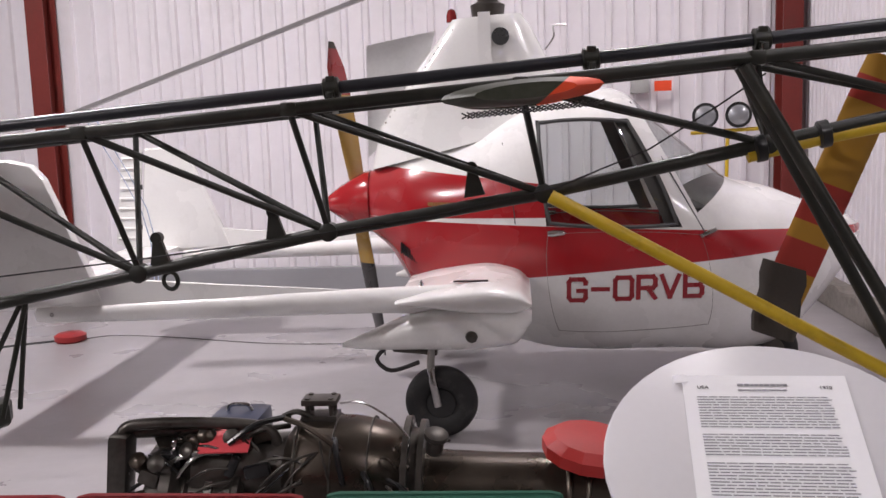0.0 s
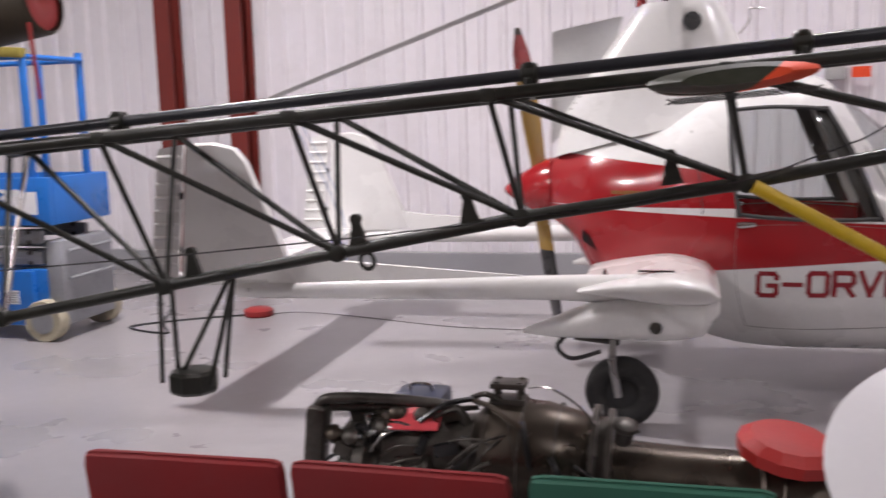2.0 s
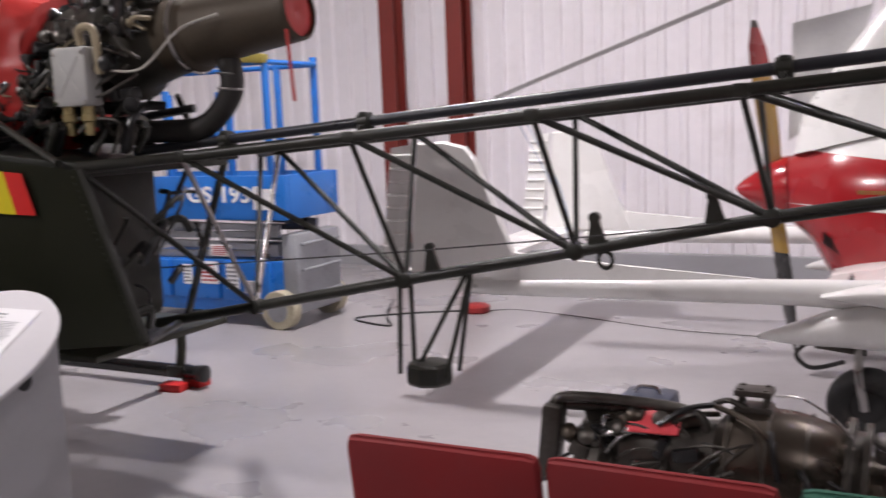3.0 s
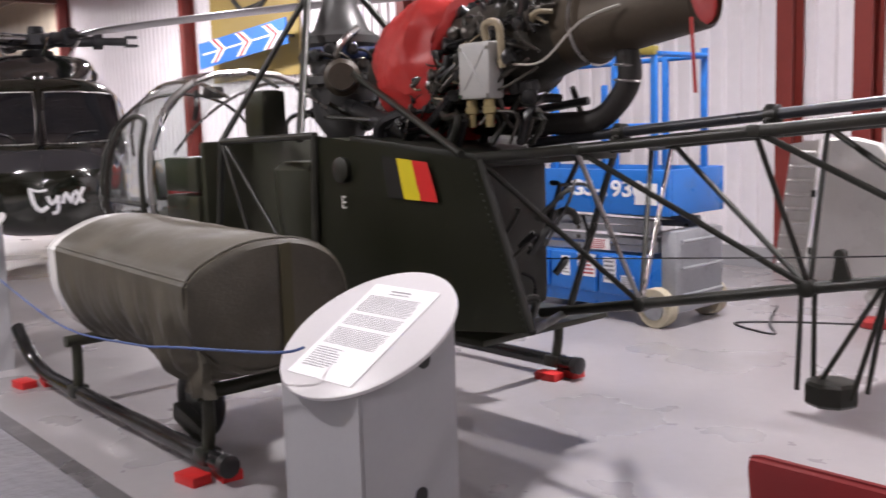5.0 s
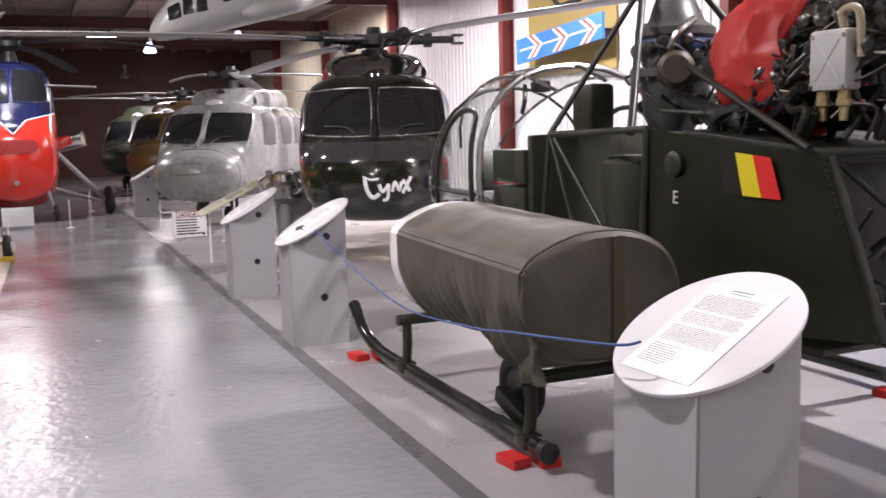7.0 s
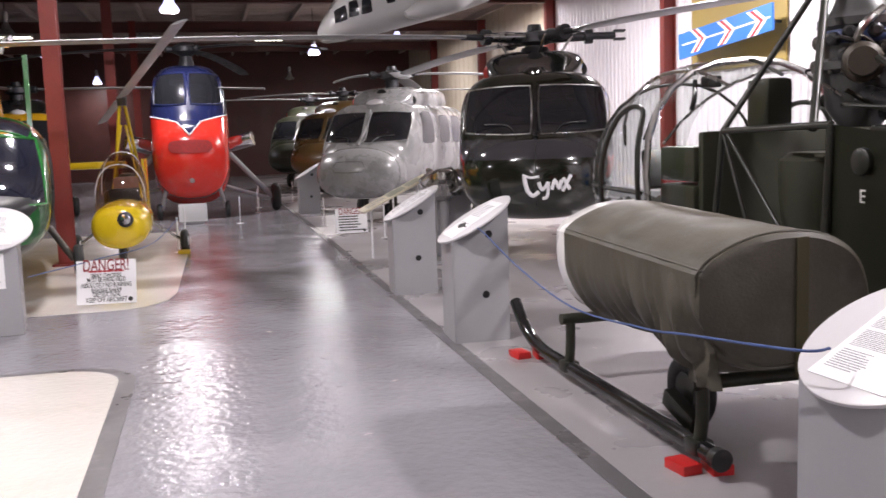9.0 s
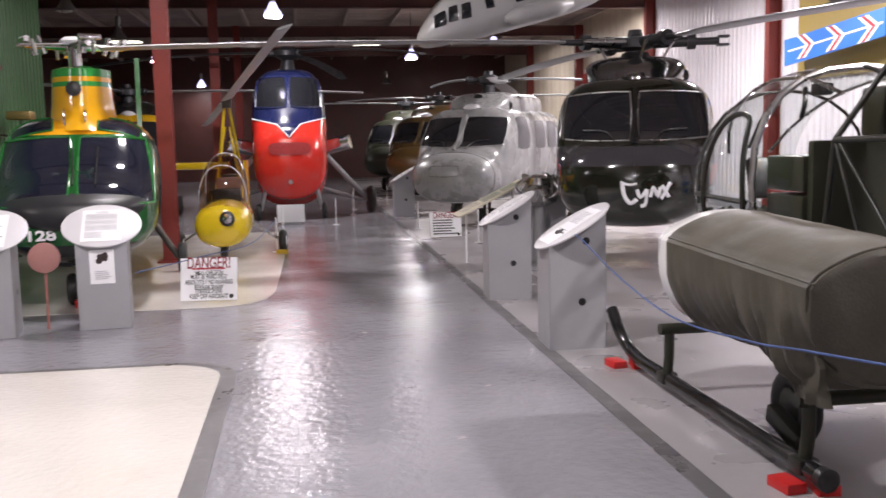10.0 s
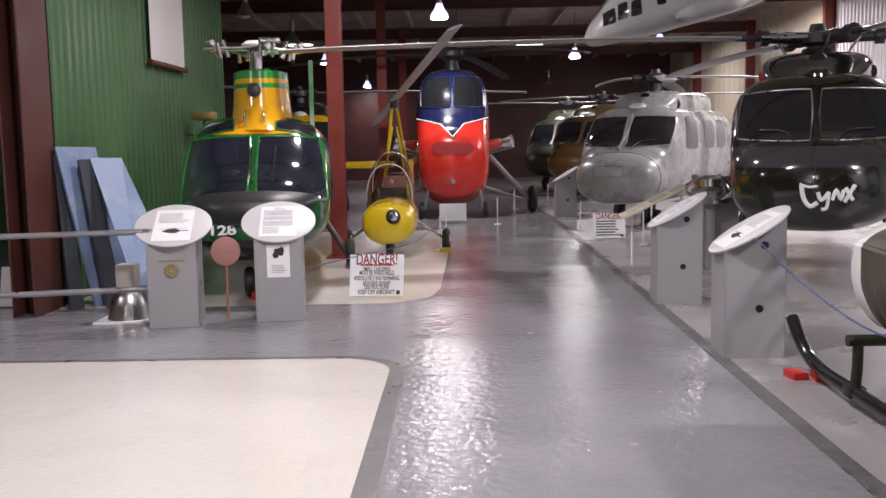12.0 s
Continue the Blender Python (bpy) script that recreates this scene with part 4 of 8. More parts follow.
# bubble cabin
bub = Hull([(-7.62, CY, 1.05, 0.05, 0.05, 2), (-7.55, CY, 1.08, 0.28, 0.28, 2), (-7.3, CY, 1.14, 0.52, 0.52, 2.1), (-6.9, CY, 1.2, 0.66, 0.66, 2.2), (-6.4, CY, 1.24, 0.72, 0.72, 2.3), (-6.0, CY, 1.24, 0.71, 0.70, 2.4), (-5.65, CY, 1.2, 0.64, 0.62, 2.5)])
part("bubble", bub.mesh(40, 40, None, lambda c: c.z < 0.95 or c.x > -5.67), PERSPEX, heli, "clear perspex bubble cabin").visible_shadow = False
part("cabin_floor_pan", bub.mesh(40, 40, None, lambda c: c.z > 0.97, -0.006), OLIVE, heli)
def bow(x, a0, a1, r, m=OLIVE_DARK, name="cabin_bow"):
    part(name, hose(B(), [bub.point(x, radians(a0 + (a1 - a0) * i / 14)) for i in range(15)], r, 1, 8), m, heli)
bow(-6.02, -15, 195, 0.022, STEEL)
bow(-6.95, -10, 190, 0.012)
for a in (62, 90, 118):
    part("cabin_rib", hose(B(), [bub.point(-7.5 + 1.85 * i / 12, radians(a)) for i in range(13)], 0.012, 1, 8), STEEL if a != 90 else OLIVE_DARK, heli)
for s in (-1, 1):
    dq = [(-6.85, 0.86), (-6.1, 0.86), (-6.12, 1.68), (-6.62, 1.66)]
    part("door_frame", rim(lambda x, z: bub.side(x, z, s, 0.01), dq, 0.018, 12, 0.3), OLIVE_DARK, heli)
    bm = B()
    hose(bm, [bub.side(-7.35, 1.12, s, 0.0), bub.side(-6.9, 1.13, s, 0), bub.side(-6.1, 1.12, s, 0)], 0.016, 5, 8)
    part("waist_rail", bm, OLIVE_DARK, heli)
part("instrument_panel", box(B(), (-7.15, CY, 1.22), (0.08, 0.34, 0.3), eul(0, -15, 0), 0.02), BLACK, heli)
for s in (-1, 1):
    part("seat", box(B(), (-6.4, CY + s * 0.3, 0.9), (0.45, 0.44, 0.1), None, 0.03), mat("red_seat_cloth", (0.35, 0.03, 0.03), 0.8, 0, 0.1, 6, 150, 0.3), heli)
    part("seat_back", box(B(), (-6.15, CY + s * 0.3, 1.05), (0.08, 0.44, 0.36), eul(0, -8, 0), 0.03), mat("red_seat_cloth", (0.35, 0.03, 0.03)), heli)
part("overhead_switch_box", box(B(), (-6.3, CY - 0.1, 1.82), (0.12, 0.1, 0.08), None, 0.02), BLACK, heli)
part("flexible_lamp", hose(B(), [(-6.15, CY - 0.3, 1.82), (-6.1, CY - 0.33, 1.72), (-6.14, CY - 0.33, 1.64)], 0.016, 4, 8), BLACK, heli)

# skids
for s, y in ((-1, 2.28), (1, 4.62)):
    part("skid_tube", hose(B(), [(-4.16, y, 0.095), (-5.2, y, 0.095), (-6.1, y, 0.095), (-6.45, y, 0.11), (-6.72, y, 0.19), (-6.92, y, 0.33)], 0.043, 6, 16), mat("gloss_black_tube", (0.012, 0.012, 0.013), 0.16, 0, 0.2, 3, 50, 0.05, (0.05, 0.045, 0.04), 0.3), heli)
    part("skid_end", lathe(B(), [(0, 0.05), (0.05, 0.052), (0.06, 0.03)], (-4.17, y, 0.095), (1, 0, 0), 16), BLACK, heli)
    for x in (-4.32, -5.9):
        part("skid_leg", hose(B(), [(x, y, 0.1), (x + 0.03, y, 0.25), (x + 0.03, y, 0.40)], 0.03, 3, 12), OLIVE, heli)
        part("leg_shoe", box(B(), (x, y, 0.1), (0.11, 0.1, 0.07), None, 0.015), OLIVE_DARK, heli)
for x in (-4.29, -5.87):
    part("cross_tube", tube(B(), (x, 2.22, 0.40), (x, 4.68, 0.40), 0.034), OLIVE, heli)
    for s in (-1, 1):
        part("belly_strut", tube(B(), (x, CY + s * 0.55, 0.40), (x, CY + s * 0.4, 0.61), 0.025), OLIVE_DARK, heli)
bm = B()
torus(bm, (-4.72, 2.46, 0.24), (0, 1, 0), 0.135, 0.055, 36, 12)
whl = part("ground_handling_wheel", bm, RUBBER, heli)
part("rim", lathe(B(), [(-0.04, 0.09), (-0.02, 0.1), (0.02, 0.1), (0.04, 0.09)], (-4.72, 2.46, 0.24), (0, 1, 0), 20), OLIVE_DARK, whl)
part("wheel_arm", box(B(), (-4.62, 2.36, 0.17), (0.3, 0.07, 0.09), eul(0, 15, 0), 0.015), OLIVE_DARK, heli)

for x, y in ((-4.27, 2.26), (-6.58, 2.27), (-4.26, 4.6), (-6.55, 4.62)):
    t = tagged(part("red_block", box(box(B(), (x - 0.03, y - 0.07, 0.025), (0.15, 0.1, 0.05), eul(0, 0, 8), 0.008), (x + 0.02, y + 0.07, 0.025), (0.15, 0.1, 0.05), eul(0, 0, -6), 0.008), RED_BLOCK), "red painted wooden chock under the skid", "chock", "skid chocks")

# covered stretcher pannier on the near side
pan = thing("stretcher_pannier", "long side pannier wrapped in creased olive canvas with white front cap", "pannier")
PAN_PR = [(1.88, 1.00), (1.94, 1.06), (2.1, 1.125), (2.26, 1.14), (2.4, 1.12), (2.52, 1.05), (2.58, 0.93), (2.58, 0.80), (2.52, 0.71), (2.4, 0.665), (2.25, 0.64), (2.1, 0.65), (1.97, 0.72), (1.89, 0.85)]


def pan_ring(x, k=1.0, drop=0.0, fold=0.0):
    ps = smooth_path([(0, a, b) for a, b in PAN_PR] + [(0, *PAN_PR[0])], 8)[:-1]
    out = []
    f = (-3.6 - x) / 1.32
    for i, p in enumerate(ps):
        low = min(1.0, max(0, (0.98 - p.z) / 0.3))
        s = x * 5 + p.z * 7
        w = fold * low * (noise.noise(Vector((x * 7 + p.z * 2.5, p.z * 1.2, 3.0))) * 2.0 + abs(noise.noise(Vector((x * 13 + p.z * 4, p.z * 2, 7.0)))) * 1.5 + 0.25 * noise.noise(Vector((x * 17, p.z * 9, 1.0))))
        c = Vector((0, 2.33, 0.86))
        q = c + (p - c) * k
        out.append(Vector((x + 0.3 * w, q.y - w - 0.01 * low * f, q.z + 0.036 * f - 0.07 * low * f - drop * low)))
    return out


xs = [-3.6 - 1.32 * i / 70 for i in range(71)]
bm = skin(B(), [pan_ring(-3.585, 0.93), pan_ring(-3.595, 0.975)] + [pan_ring(x, 1 + 0.004 * math.sin(x * 23), 0.05 * math.exp(-((x + 3.85) / 0.16) ** 2), 0.05 + 0.04 * math.exp(-((x + 3.8) / 0.35) ** 2)) for x in xs] + [pan_ring(-4.94, 0.97)])
part("canvas_cover", bm, CANVAS, pan, "creased olive canvas cover")
part("front_cap", skin(B(), [pan_ring(-4.93, 0.985), pan_ring(-5.05, 0.97), pan_ring(-5.14, 0.86), pan_ring(-5.18, 0.6)]), WHITE_PAINT, pan, "white moulded front cap")
bm = B()
seam = [p for p in pan_ring(-3.62, 1.006)]
hose(bm, seam + [seam[0]], 0.006, 1, 6)
part("rear_seam", bm, CANVAS, pan)
for z0 in (0.0,):
    bm = B()
    hose(bm, [pan_ring(x, 1.004)[3] for x in xs], 0.004, 1, 6)
    hose(bm, [pan_ring(x, 1.004)[36] for x in xs], 0.004, 1, 6)
    part("top_seam", bm, CANVAS, pan)
part("strap", plate(B(), [(-3.578, 2.26, 1.12), (-3.578, 2.31, 1.125), (-3.578, 2.31, 0.6), (-3.578, 2.26, 0.6)], 0.006, (1, 0, 0)), mat("khaki_webbing", (0.06, 0.052, 0.025), 0.9, 0, 0.1, 10, 200, 0.3), pan)
bm = B()
for s in (0, 1):
    tube(bm, (-4.0 - 0.7 * s, 2.3, 0.56), (-4.0 - 0.7 * s, 3.1, 0.62), 0.02)
part("support_arm", bm, OLIVE_DARK, pan)
bm = B()
rings = []
for k in range(8):
    f = k / 7
    rings.append([Vector((-3.70 + 0.07 * math.cos(a) * (0.6 + 0.6 * f) + 0.015 * math.sin(3 * a + k), 1.96 + 0.03 * math.sin(a) + 0.012 * math.sin(5 * a), 0.76 - 0.19 * f)) for a in [2 * math.pi * i / 24 for i in range(24)]])
part("loose_canvas_flap", skin(bm, rings), CANVAS, pan)
bm = hose(B(), [(-7.05, 2.05, 0.86), (-6.67, 2.0, 0.85), (-6.02, 2.0, 0.72), (-4.9, 1.9, 0.67), (-3.95, 1.83, 0.75), (-3.57, 1.82, 0.80), (-3.05, 1.9, 0.85), (-3.0, 1.98, 0.86)], 0.0048, 6, 8)
tagged(part("blue_rope", bm, BLUE_ROPE), "thin blue rope strung along the walkway", "rope")

# ---- white and red autogyro ----
gyro = thing("autogyro", "white and red two-seat autogyro with twin tail booms and pusher propeller", "autogyro")
JY = 6.0
RED = (0.36, 0.015, 0.02)
j_paint = bands("autogyro_paint", [
    (RED, [(-0.085, 0, 1, -0.70), (-0.045, 0, -1, 0.975)]),
    (RED, [(0, 0, 1, -1.02), (-0.12, 0, -1, 1.20), (-1, 0, 0, 0.03)])], (0.78, 0.775, 0.76))
body = Hull([(-1.0, JY, 1.09, 0.16, 0.17, 2), (-0.86, JY, 1.06, 0.27, 0.27, 2.2), (-0.72, JY, 0.98, 0.38, 0.42, 2.3), (-0.4, JY, 0.92, 0.48, 0.55, 2.5), (0.0, JY, 0.94, 0.55, 0.71, 2.6),
             (0.35, JY, 0.955, 0.58, 0.755, 2.7), (0.5, JY, 0.935, 0.58, 0.735, 2.6), (0.6, JY, 0.89, 0.58, 0.69, 2.5), (0.85, JY, 0.78, 0.57, 0.58, 2.4), (1.06, JY, 0.685, 0.55, 0.50, 2.3), (1.3, JY, 0.67, 0.48, 0.45, 2.2), (1.45, JY, 0.70, 0.41, 0.36, 2.2), (1.6, JY, 0.75, 0.31, 0.25, 2.1), (1.75, JY, 0.82, 0.16, 0.125, 2), (1.83, JY, 0.87, 0.02, 0.02, 2)])
WIN = [(0.025, 0.975), (0.735, 0.955), (0.475, 1.53), (-0.02, 1.535)]
SIDES = [(Vector((q[0], 0, q[1])), Vector((q[1] - r[1], 0, r[0] - q[0]))) for q, r in zip(WIN, WIN[1:] + WIN[:1])]
PILLAR = (Vector((0.70, 0, 1.26)), Vector((1, 0, 0.5)))
DECK = (Vector((0.82, 0, 1.03)), Vector((-0.75, 0, 1)))


def in_window(c):
    return abs(c.y - JY) > 0.15 and all((c - o).dot(nn) > 0 for o, nn in SIDES)


def in_screen(c):
    return c.x > 0.5 and all((c - o).dot(nn) > 0 for o, nn in (PILLAR, DECK))


def cabin(keep):
    """The cabin shell, cut cleanly along the window lines; keep picks its faces."""
    bm = body.mesh(xs=[-1.0 + 2.83 * i / 110 for i in range(111)], na=96)
    for o, nn in SIDES + [PILLAR, DECK]:
        bmesh.ops.bisect_plane(bm, geom=bm.verts[:] + bm.edges[:] + bm.faces[:], plane_co=o, plane_no=nn.normalized())
    bmesh.ops.delete(bm, geom=[f for f in bm.faces if not keep(f.calc_center_median())], context="FACES")
    return bm


SEAL = mat("grey_seal", (0.06, 0.06, 0.06), 0.6)
part("fuselage", cabin(lambda c: not in_window(c) and not in_screen(c)), j_paint, gyro, "white fuselage with dark red bands")
for s in (-1, 1):
    w = part("side_window", cabin(lambda c: in_window(c) and (c.y - JY) * s > 0), PERSPEX, gyro)
    w.visible_shadow = False
    part("window_seal", rim(lambda x, z: body.side(x, z, s, 0.001), WIN, 0.011, 14, 0.12), SEAL, w)
    bm = B()
    for (x0, z0), (x1, z1), a in ((WIN[1], WIN[2], 0.08), (WIN[3], WIN[0], 0.018)):
        g = [[bm.verts.new(body.side(x0 + (x1 - x0) * i / 12 + (k * a if x0 < 0.3 else -k * a), z0 + (z1 - z0) * i / 12, s, -0.022 - 0.006 * k)) for k in (0, 1)] for i in range(13)]
        for i in range(12):
            bm.faces.new((g[i][0], g[i][1], g[i + 1][1], g[i + 1][0]))
    part("inner_frame", bm, mat("dark_inner_trim", (0.05, 0.045, 0.042), 0.5, 0, 0.15, 4, 60, 0.1), w, "dark inner window frame")
    part("door_outline", rim(lambda x, z: body.side(x, z, s, -0.003), [(0.06, 0.36), (0.92, 0.4), (0.86, 0.93), (0.0, 0.95)], 0.0035, 14, 0.14), mat("panel_gap", (0.2, 0.18, 0.17), 0.7), gyro)
    part("door_handle", lathe(B(), [(0, 0.016), (0.03, 0.02), (0.09, 0.014), (0.1, 0.004)], body.side(0.03, 0.935, s, 0.01), (1, 0, 0.05), 12), CHROME, gyro)
    part("door_post_seam", hose(B(), [body.side(0.50, 1.62, s, 0.001), body.side(0.66, 1.28, s, 0.001), body.side(0.855, 0.92, s, 0.001)], 0.004, 5, 6), SEAL, gyro)
    part("hinge", box(B(), body.side(0.87, 0.925, s, 0.01), (0.09, 0.02, 0.02), eul(0, -25, 0), 0.004), STEEL, gyro)
    part("shoulder_seam", hose(B(), [body.side(-0.2, 1.42, s, 0.001), body.side(-0.16, 1.2, s, 0.001), body.side(-0.14, 0.99, s, 0.001)], 0.003, 3, 6), SEAL, gyro)
ws = part("windscreen", cabin(in_screen), PERSPEX, gyro, "clear curved windscreen")
ws.visible_shadow = False
part("red_sill", box(B(), (0.35, JY - 0.3, 0.93), (0.5, 0.03, 0.03), None, 0.01), RED_CLOTH, gyro)
part("dashboard", box(B(), (0.84, JY, 0.95), (0.18, 0.8, 0.2), None, 0.06), BLACK, gyro)
for s in (-0.24, 0.24):
    part("seat", box(B(), (0.25, JY + s, 0.68), (0.45, 0.4, 0.12), None, 0.04), BLACK, gyro)
    part("seat_back", box(B(), (0.0, JY + s, 0.95), (0.1, 0.4, 0.5), eul(0, -12, 0), 0.04), BLACK, gyro)
GLYPHS = [[[(1, .8), (1, .87), (.87, 1), (.13, 1), (0, .87), (0, .13), (.13, 0), (.87, 0), (1, .13), (1, .46), (.55, .46)]],
          [[(.05, .5), (.95, .5)]],
          [[(.13, 0), (0, .13), (0, .87), (.13, 1), (.87, 1), (1, .87), (1, .13), (.87, 0), (.13, 0)]],
          [[(0, 0), (0, 1), (.87, 1), (1, .87), (1, .6), (.87, .47), (0, .47)], [(.55, .47), (1, 0)]],
          [[(0, 1), (.5, 0), (1, 1)]],
          [[(0, 0), (0, 1), (.83, 1), (.95, .88), (.95, .63), (.83, .52), (0, .52)], [(.83, .52), (1, .4), (1, .13), (.87, 0), (0, 0)]]]
bm, lift = B(), 0.004
for k, strokes in enumerate(GLYPHS):
    for line in strokes:
        for a, b in zip(line, line[1:]):
            a = Vector((0.14 + 0.122 * k + 0.088 * a[0], 0.568 + 0.0035 * k + 0.118 * a[1]))
            b = Vector((0.14 + 0.122 * k + 0.088 * b[0], 0.568 + 0.0035 * k + 0.118 * b[1]))
            d = (b - a).normalized() * 0.0105
            nn = Vector((-d.y, d.x)) * 1.15
            lift += 0.00008
            bm.faces.new([bm.verts.new(body.side(p.x, p.y, -1, lift)) for p in (a - d - nn, b + d - nn, b + d + nn, a - d + nn)])
part("registration_lettering", bm, mat("dark_red_lettering", (0.28, 0.012, 0.02), 0.35), gyro, "dark red block letters", False)
bm = bars(B(), on_plane((-0.5, JY - 0.475, 1.10), (1, -0.3, 0), (0, 0, 1)), -0.12, 0.14, -0.02, 0.02, 1, random.Random(2), 0.5)
part("maker_name", bm, mat("faded_gold", (0.25, 0.13, 0.03), 0.5), gyro)
# engine cowl gill, spinner, propeller
part("spinner", lathe(B(), [(0, 0.185), (0.03, 0.18), (0.10, 0.15), (0.18, 0.105), (0.25, 0.055), (0.29, 0.02), (0.30, 0.0)], (-0.985, JY, 1.09), (-1, 0, -0.02), 32), mat("red_spinner_paint", RED, 0.2, 0, 0.05, 3, 60, 0.03, None, 0, 0.5), gyro)
prop_paint = bands("propeller_paint", [((0.26, 0.02, 0.02), [(0, 0, 1, -1.72)]), ((0.02, 0.02, 0.02), [(0, 0, -1, 0.72), (0, 0, 0, 1)]), ((0.04, 0.03, 0.02), [(0, 0, 1, -1.99)])], (0.33, 0.2, 0.045), 0.3, 0.3)
for d in (1, -1):
    rings = []
    for k in range(12):
        f = k / 11
        r = 0.1 + 0.84 * f
        w = (0.045 + 0.035 * math.sin(min(1, f * 1.3) * math.pi * 0.5)) * (1 if f < 0.9 else 0.75 - (f - 0.9) * 4)
        th = radians(60 - 38 * f)
        c = Vector((-1.07 - 0.12 * f * d, JY, 1.09 + r * d))
        a1 = Vector((math.sin(th) * d, math.cos(th), 0))
        a2 = Vector((math.cos(th), -math.sin(th) * d, 0))
        rings.append([c + a1 * w * math.cos(a) + a2 * 0.02 * (1.2 - f) * math.sin(a) for a in [2 * math.pi * i / 16 for i in range(16)]])
    part("propeller_blade", skin(B(), rings), prop_paint, gyro, "varnished wooden blade with red tip")
bm = B()
for i in range(9):
    box(bm, (-0.78 + 0.012 * i, JY - 0.3, 0.85 - 0.008 * i), (0.006, 0.12, 0.06))
part("cooling_gill", bm, BLACK, gyro)
# rotor pylon
pyl = [((-0.97, 1.28), (0.40, 1.60)), ((-0.92, 1.52), (0.26, 1.69)), ((-0.74, 1.78), (0.10, 1.82)), ((-0.53, 2.05), (-0.03, 2.08)), ((-0.48, 2.12), (-0.08, 2.145))]
rings = []
for k, ((x0, z0), (x1, z1)) in enumerate(pyl):
    w = (0.30, 0.20, 0.15, 0.12, 0.09)[k]
    c = Vector(((x0 + x1) / 2, JY, (z0 + z1) / 2))
    hx, hz = (x1 - x0) / 2, (z1 - z0) / 2
    rings.append([c + Vector((hx * math.copysign(abs(math.cos(a)) ** 0.75, math.cos(a)), w * math.copysign(abs(math.sin(a)) ** 0.75, math.sin(a)), hz * math.copysign(abs(math.cos(a)) ** 0.75, math.cos(a)))) for a in [2 * math.pi * i / 36 for i in range(36)]])
py = part("rotor_pylon", skin(B(), rings), WHITE_PAINT, gyro, "white riveted rotor pylon")
bm = B()
for k in range(16):
    f = k / 15
    lathe(bm, [(0, 0.007), (0.004, 0.005)], Vector((-0.86, JY - 0.2, 1.55)).lerp(Vector((-0.47, JY - 0.115, 2.06)), f), (-0.4, -1, 0.2), 6)
for k in range(12):
    f = k / 11
    lathe(bm, [(0, 0.007), (0.004, 0.005)], body.side(-0.85 + 0.6 * f, 1.30 + 0.25 * f, -1, 0.003), (0, -1, 0.4), 6)
part("rivets", bm, STEEL, py)["kind"] = "stuff"
part("pylon_port", lathe(B(), [(0, 0.05), (0.01, 0.05)], (-0.2, JY - 0.135, 2.01), (0.1, -1, 0.1), 20), BLACK, py)
part("pylon_flange", plate(B(), [(-0.32, JY - 0.165, 1.86), (-0.25, JY - 0.165, 1.86), (-0.255, JY - 0.125, 2.15), (-0.325, JY - 0.125, 2.15)], 0.006, (0, 1, -0.1)), WHITE_PAINT, py)
part("pylon_fin", plate(B(), [(-1.0, JY + 0.02, 1.35), (-0.7, JY + 0.02, 1.6), (-0.58, JY + 0.02, 2.07), (-0.985, JY + 0.02, 2.0)], 0.02, (0, 1, 0)), mat("pale_grey_panel", (0.6, 0.6, 0.6), 0.4), gyro, "pale grey fixed fin behind the pylon")
part("beacon", lathe(B(), [(0, 0.03), (0.04, 0.03), (0.07, 0.02), (0.08, 0.0)], (-0.48, JY, 2.11), (0, 0, 1), 14), mat("red_lens", (0.25, 0.02, 0.02), 0.2), gyro)
part("rotor_head", lathe(B(), [(0, 0.09), (0.08, 0.10), (0.1, 0.06), (0.2, 0.055), (0.22, 0.1), (0.3, 0.1)], (-0.27, JY, 2.12), (0, 0, 1), 20), DARK_METAL, gyro)
part("pitot", hose(B(), [(0.05, JY - 0.1, 1.93), (0.1, JY - 0.12, 2.0), (0.1, JY - 0.12, 2.06), (0.17, JY - 0.12, 2.06)], 0.005, 3, 6), STEEL, gyro)
part("rotor_blade", plate(B(), [(-0.25, JY + 0.03, 2.52), (-0.25, JY - 0.07, 2.51), (-2.75, JY - 0.07, 1.67), (-2.75, JY + 0.03, 1.68)], 0.022), mat("grey_blade_paint", (0.33, 0.32, 0.32), 0.4), gyro, "drooping grey rotor blade")
bm = B()
for k in range(2):
    hose(bm, [(-2.72 + 0.06 * k, JY - 0.05, 1.69), (-2.2 + 0.03 * k, JY - 0.5, 1.1 + 0.02 * k), (-1.95 + 0.02 * k, 4.98, 0.77)], 0.003, 3, 5)
part("blade_tie_down", bm, mat("blue_grey_cord", (0.2, 0.25, 0.36), 0.8), gyro)

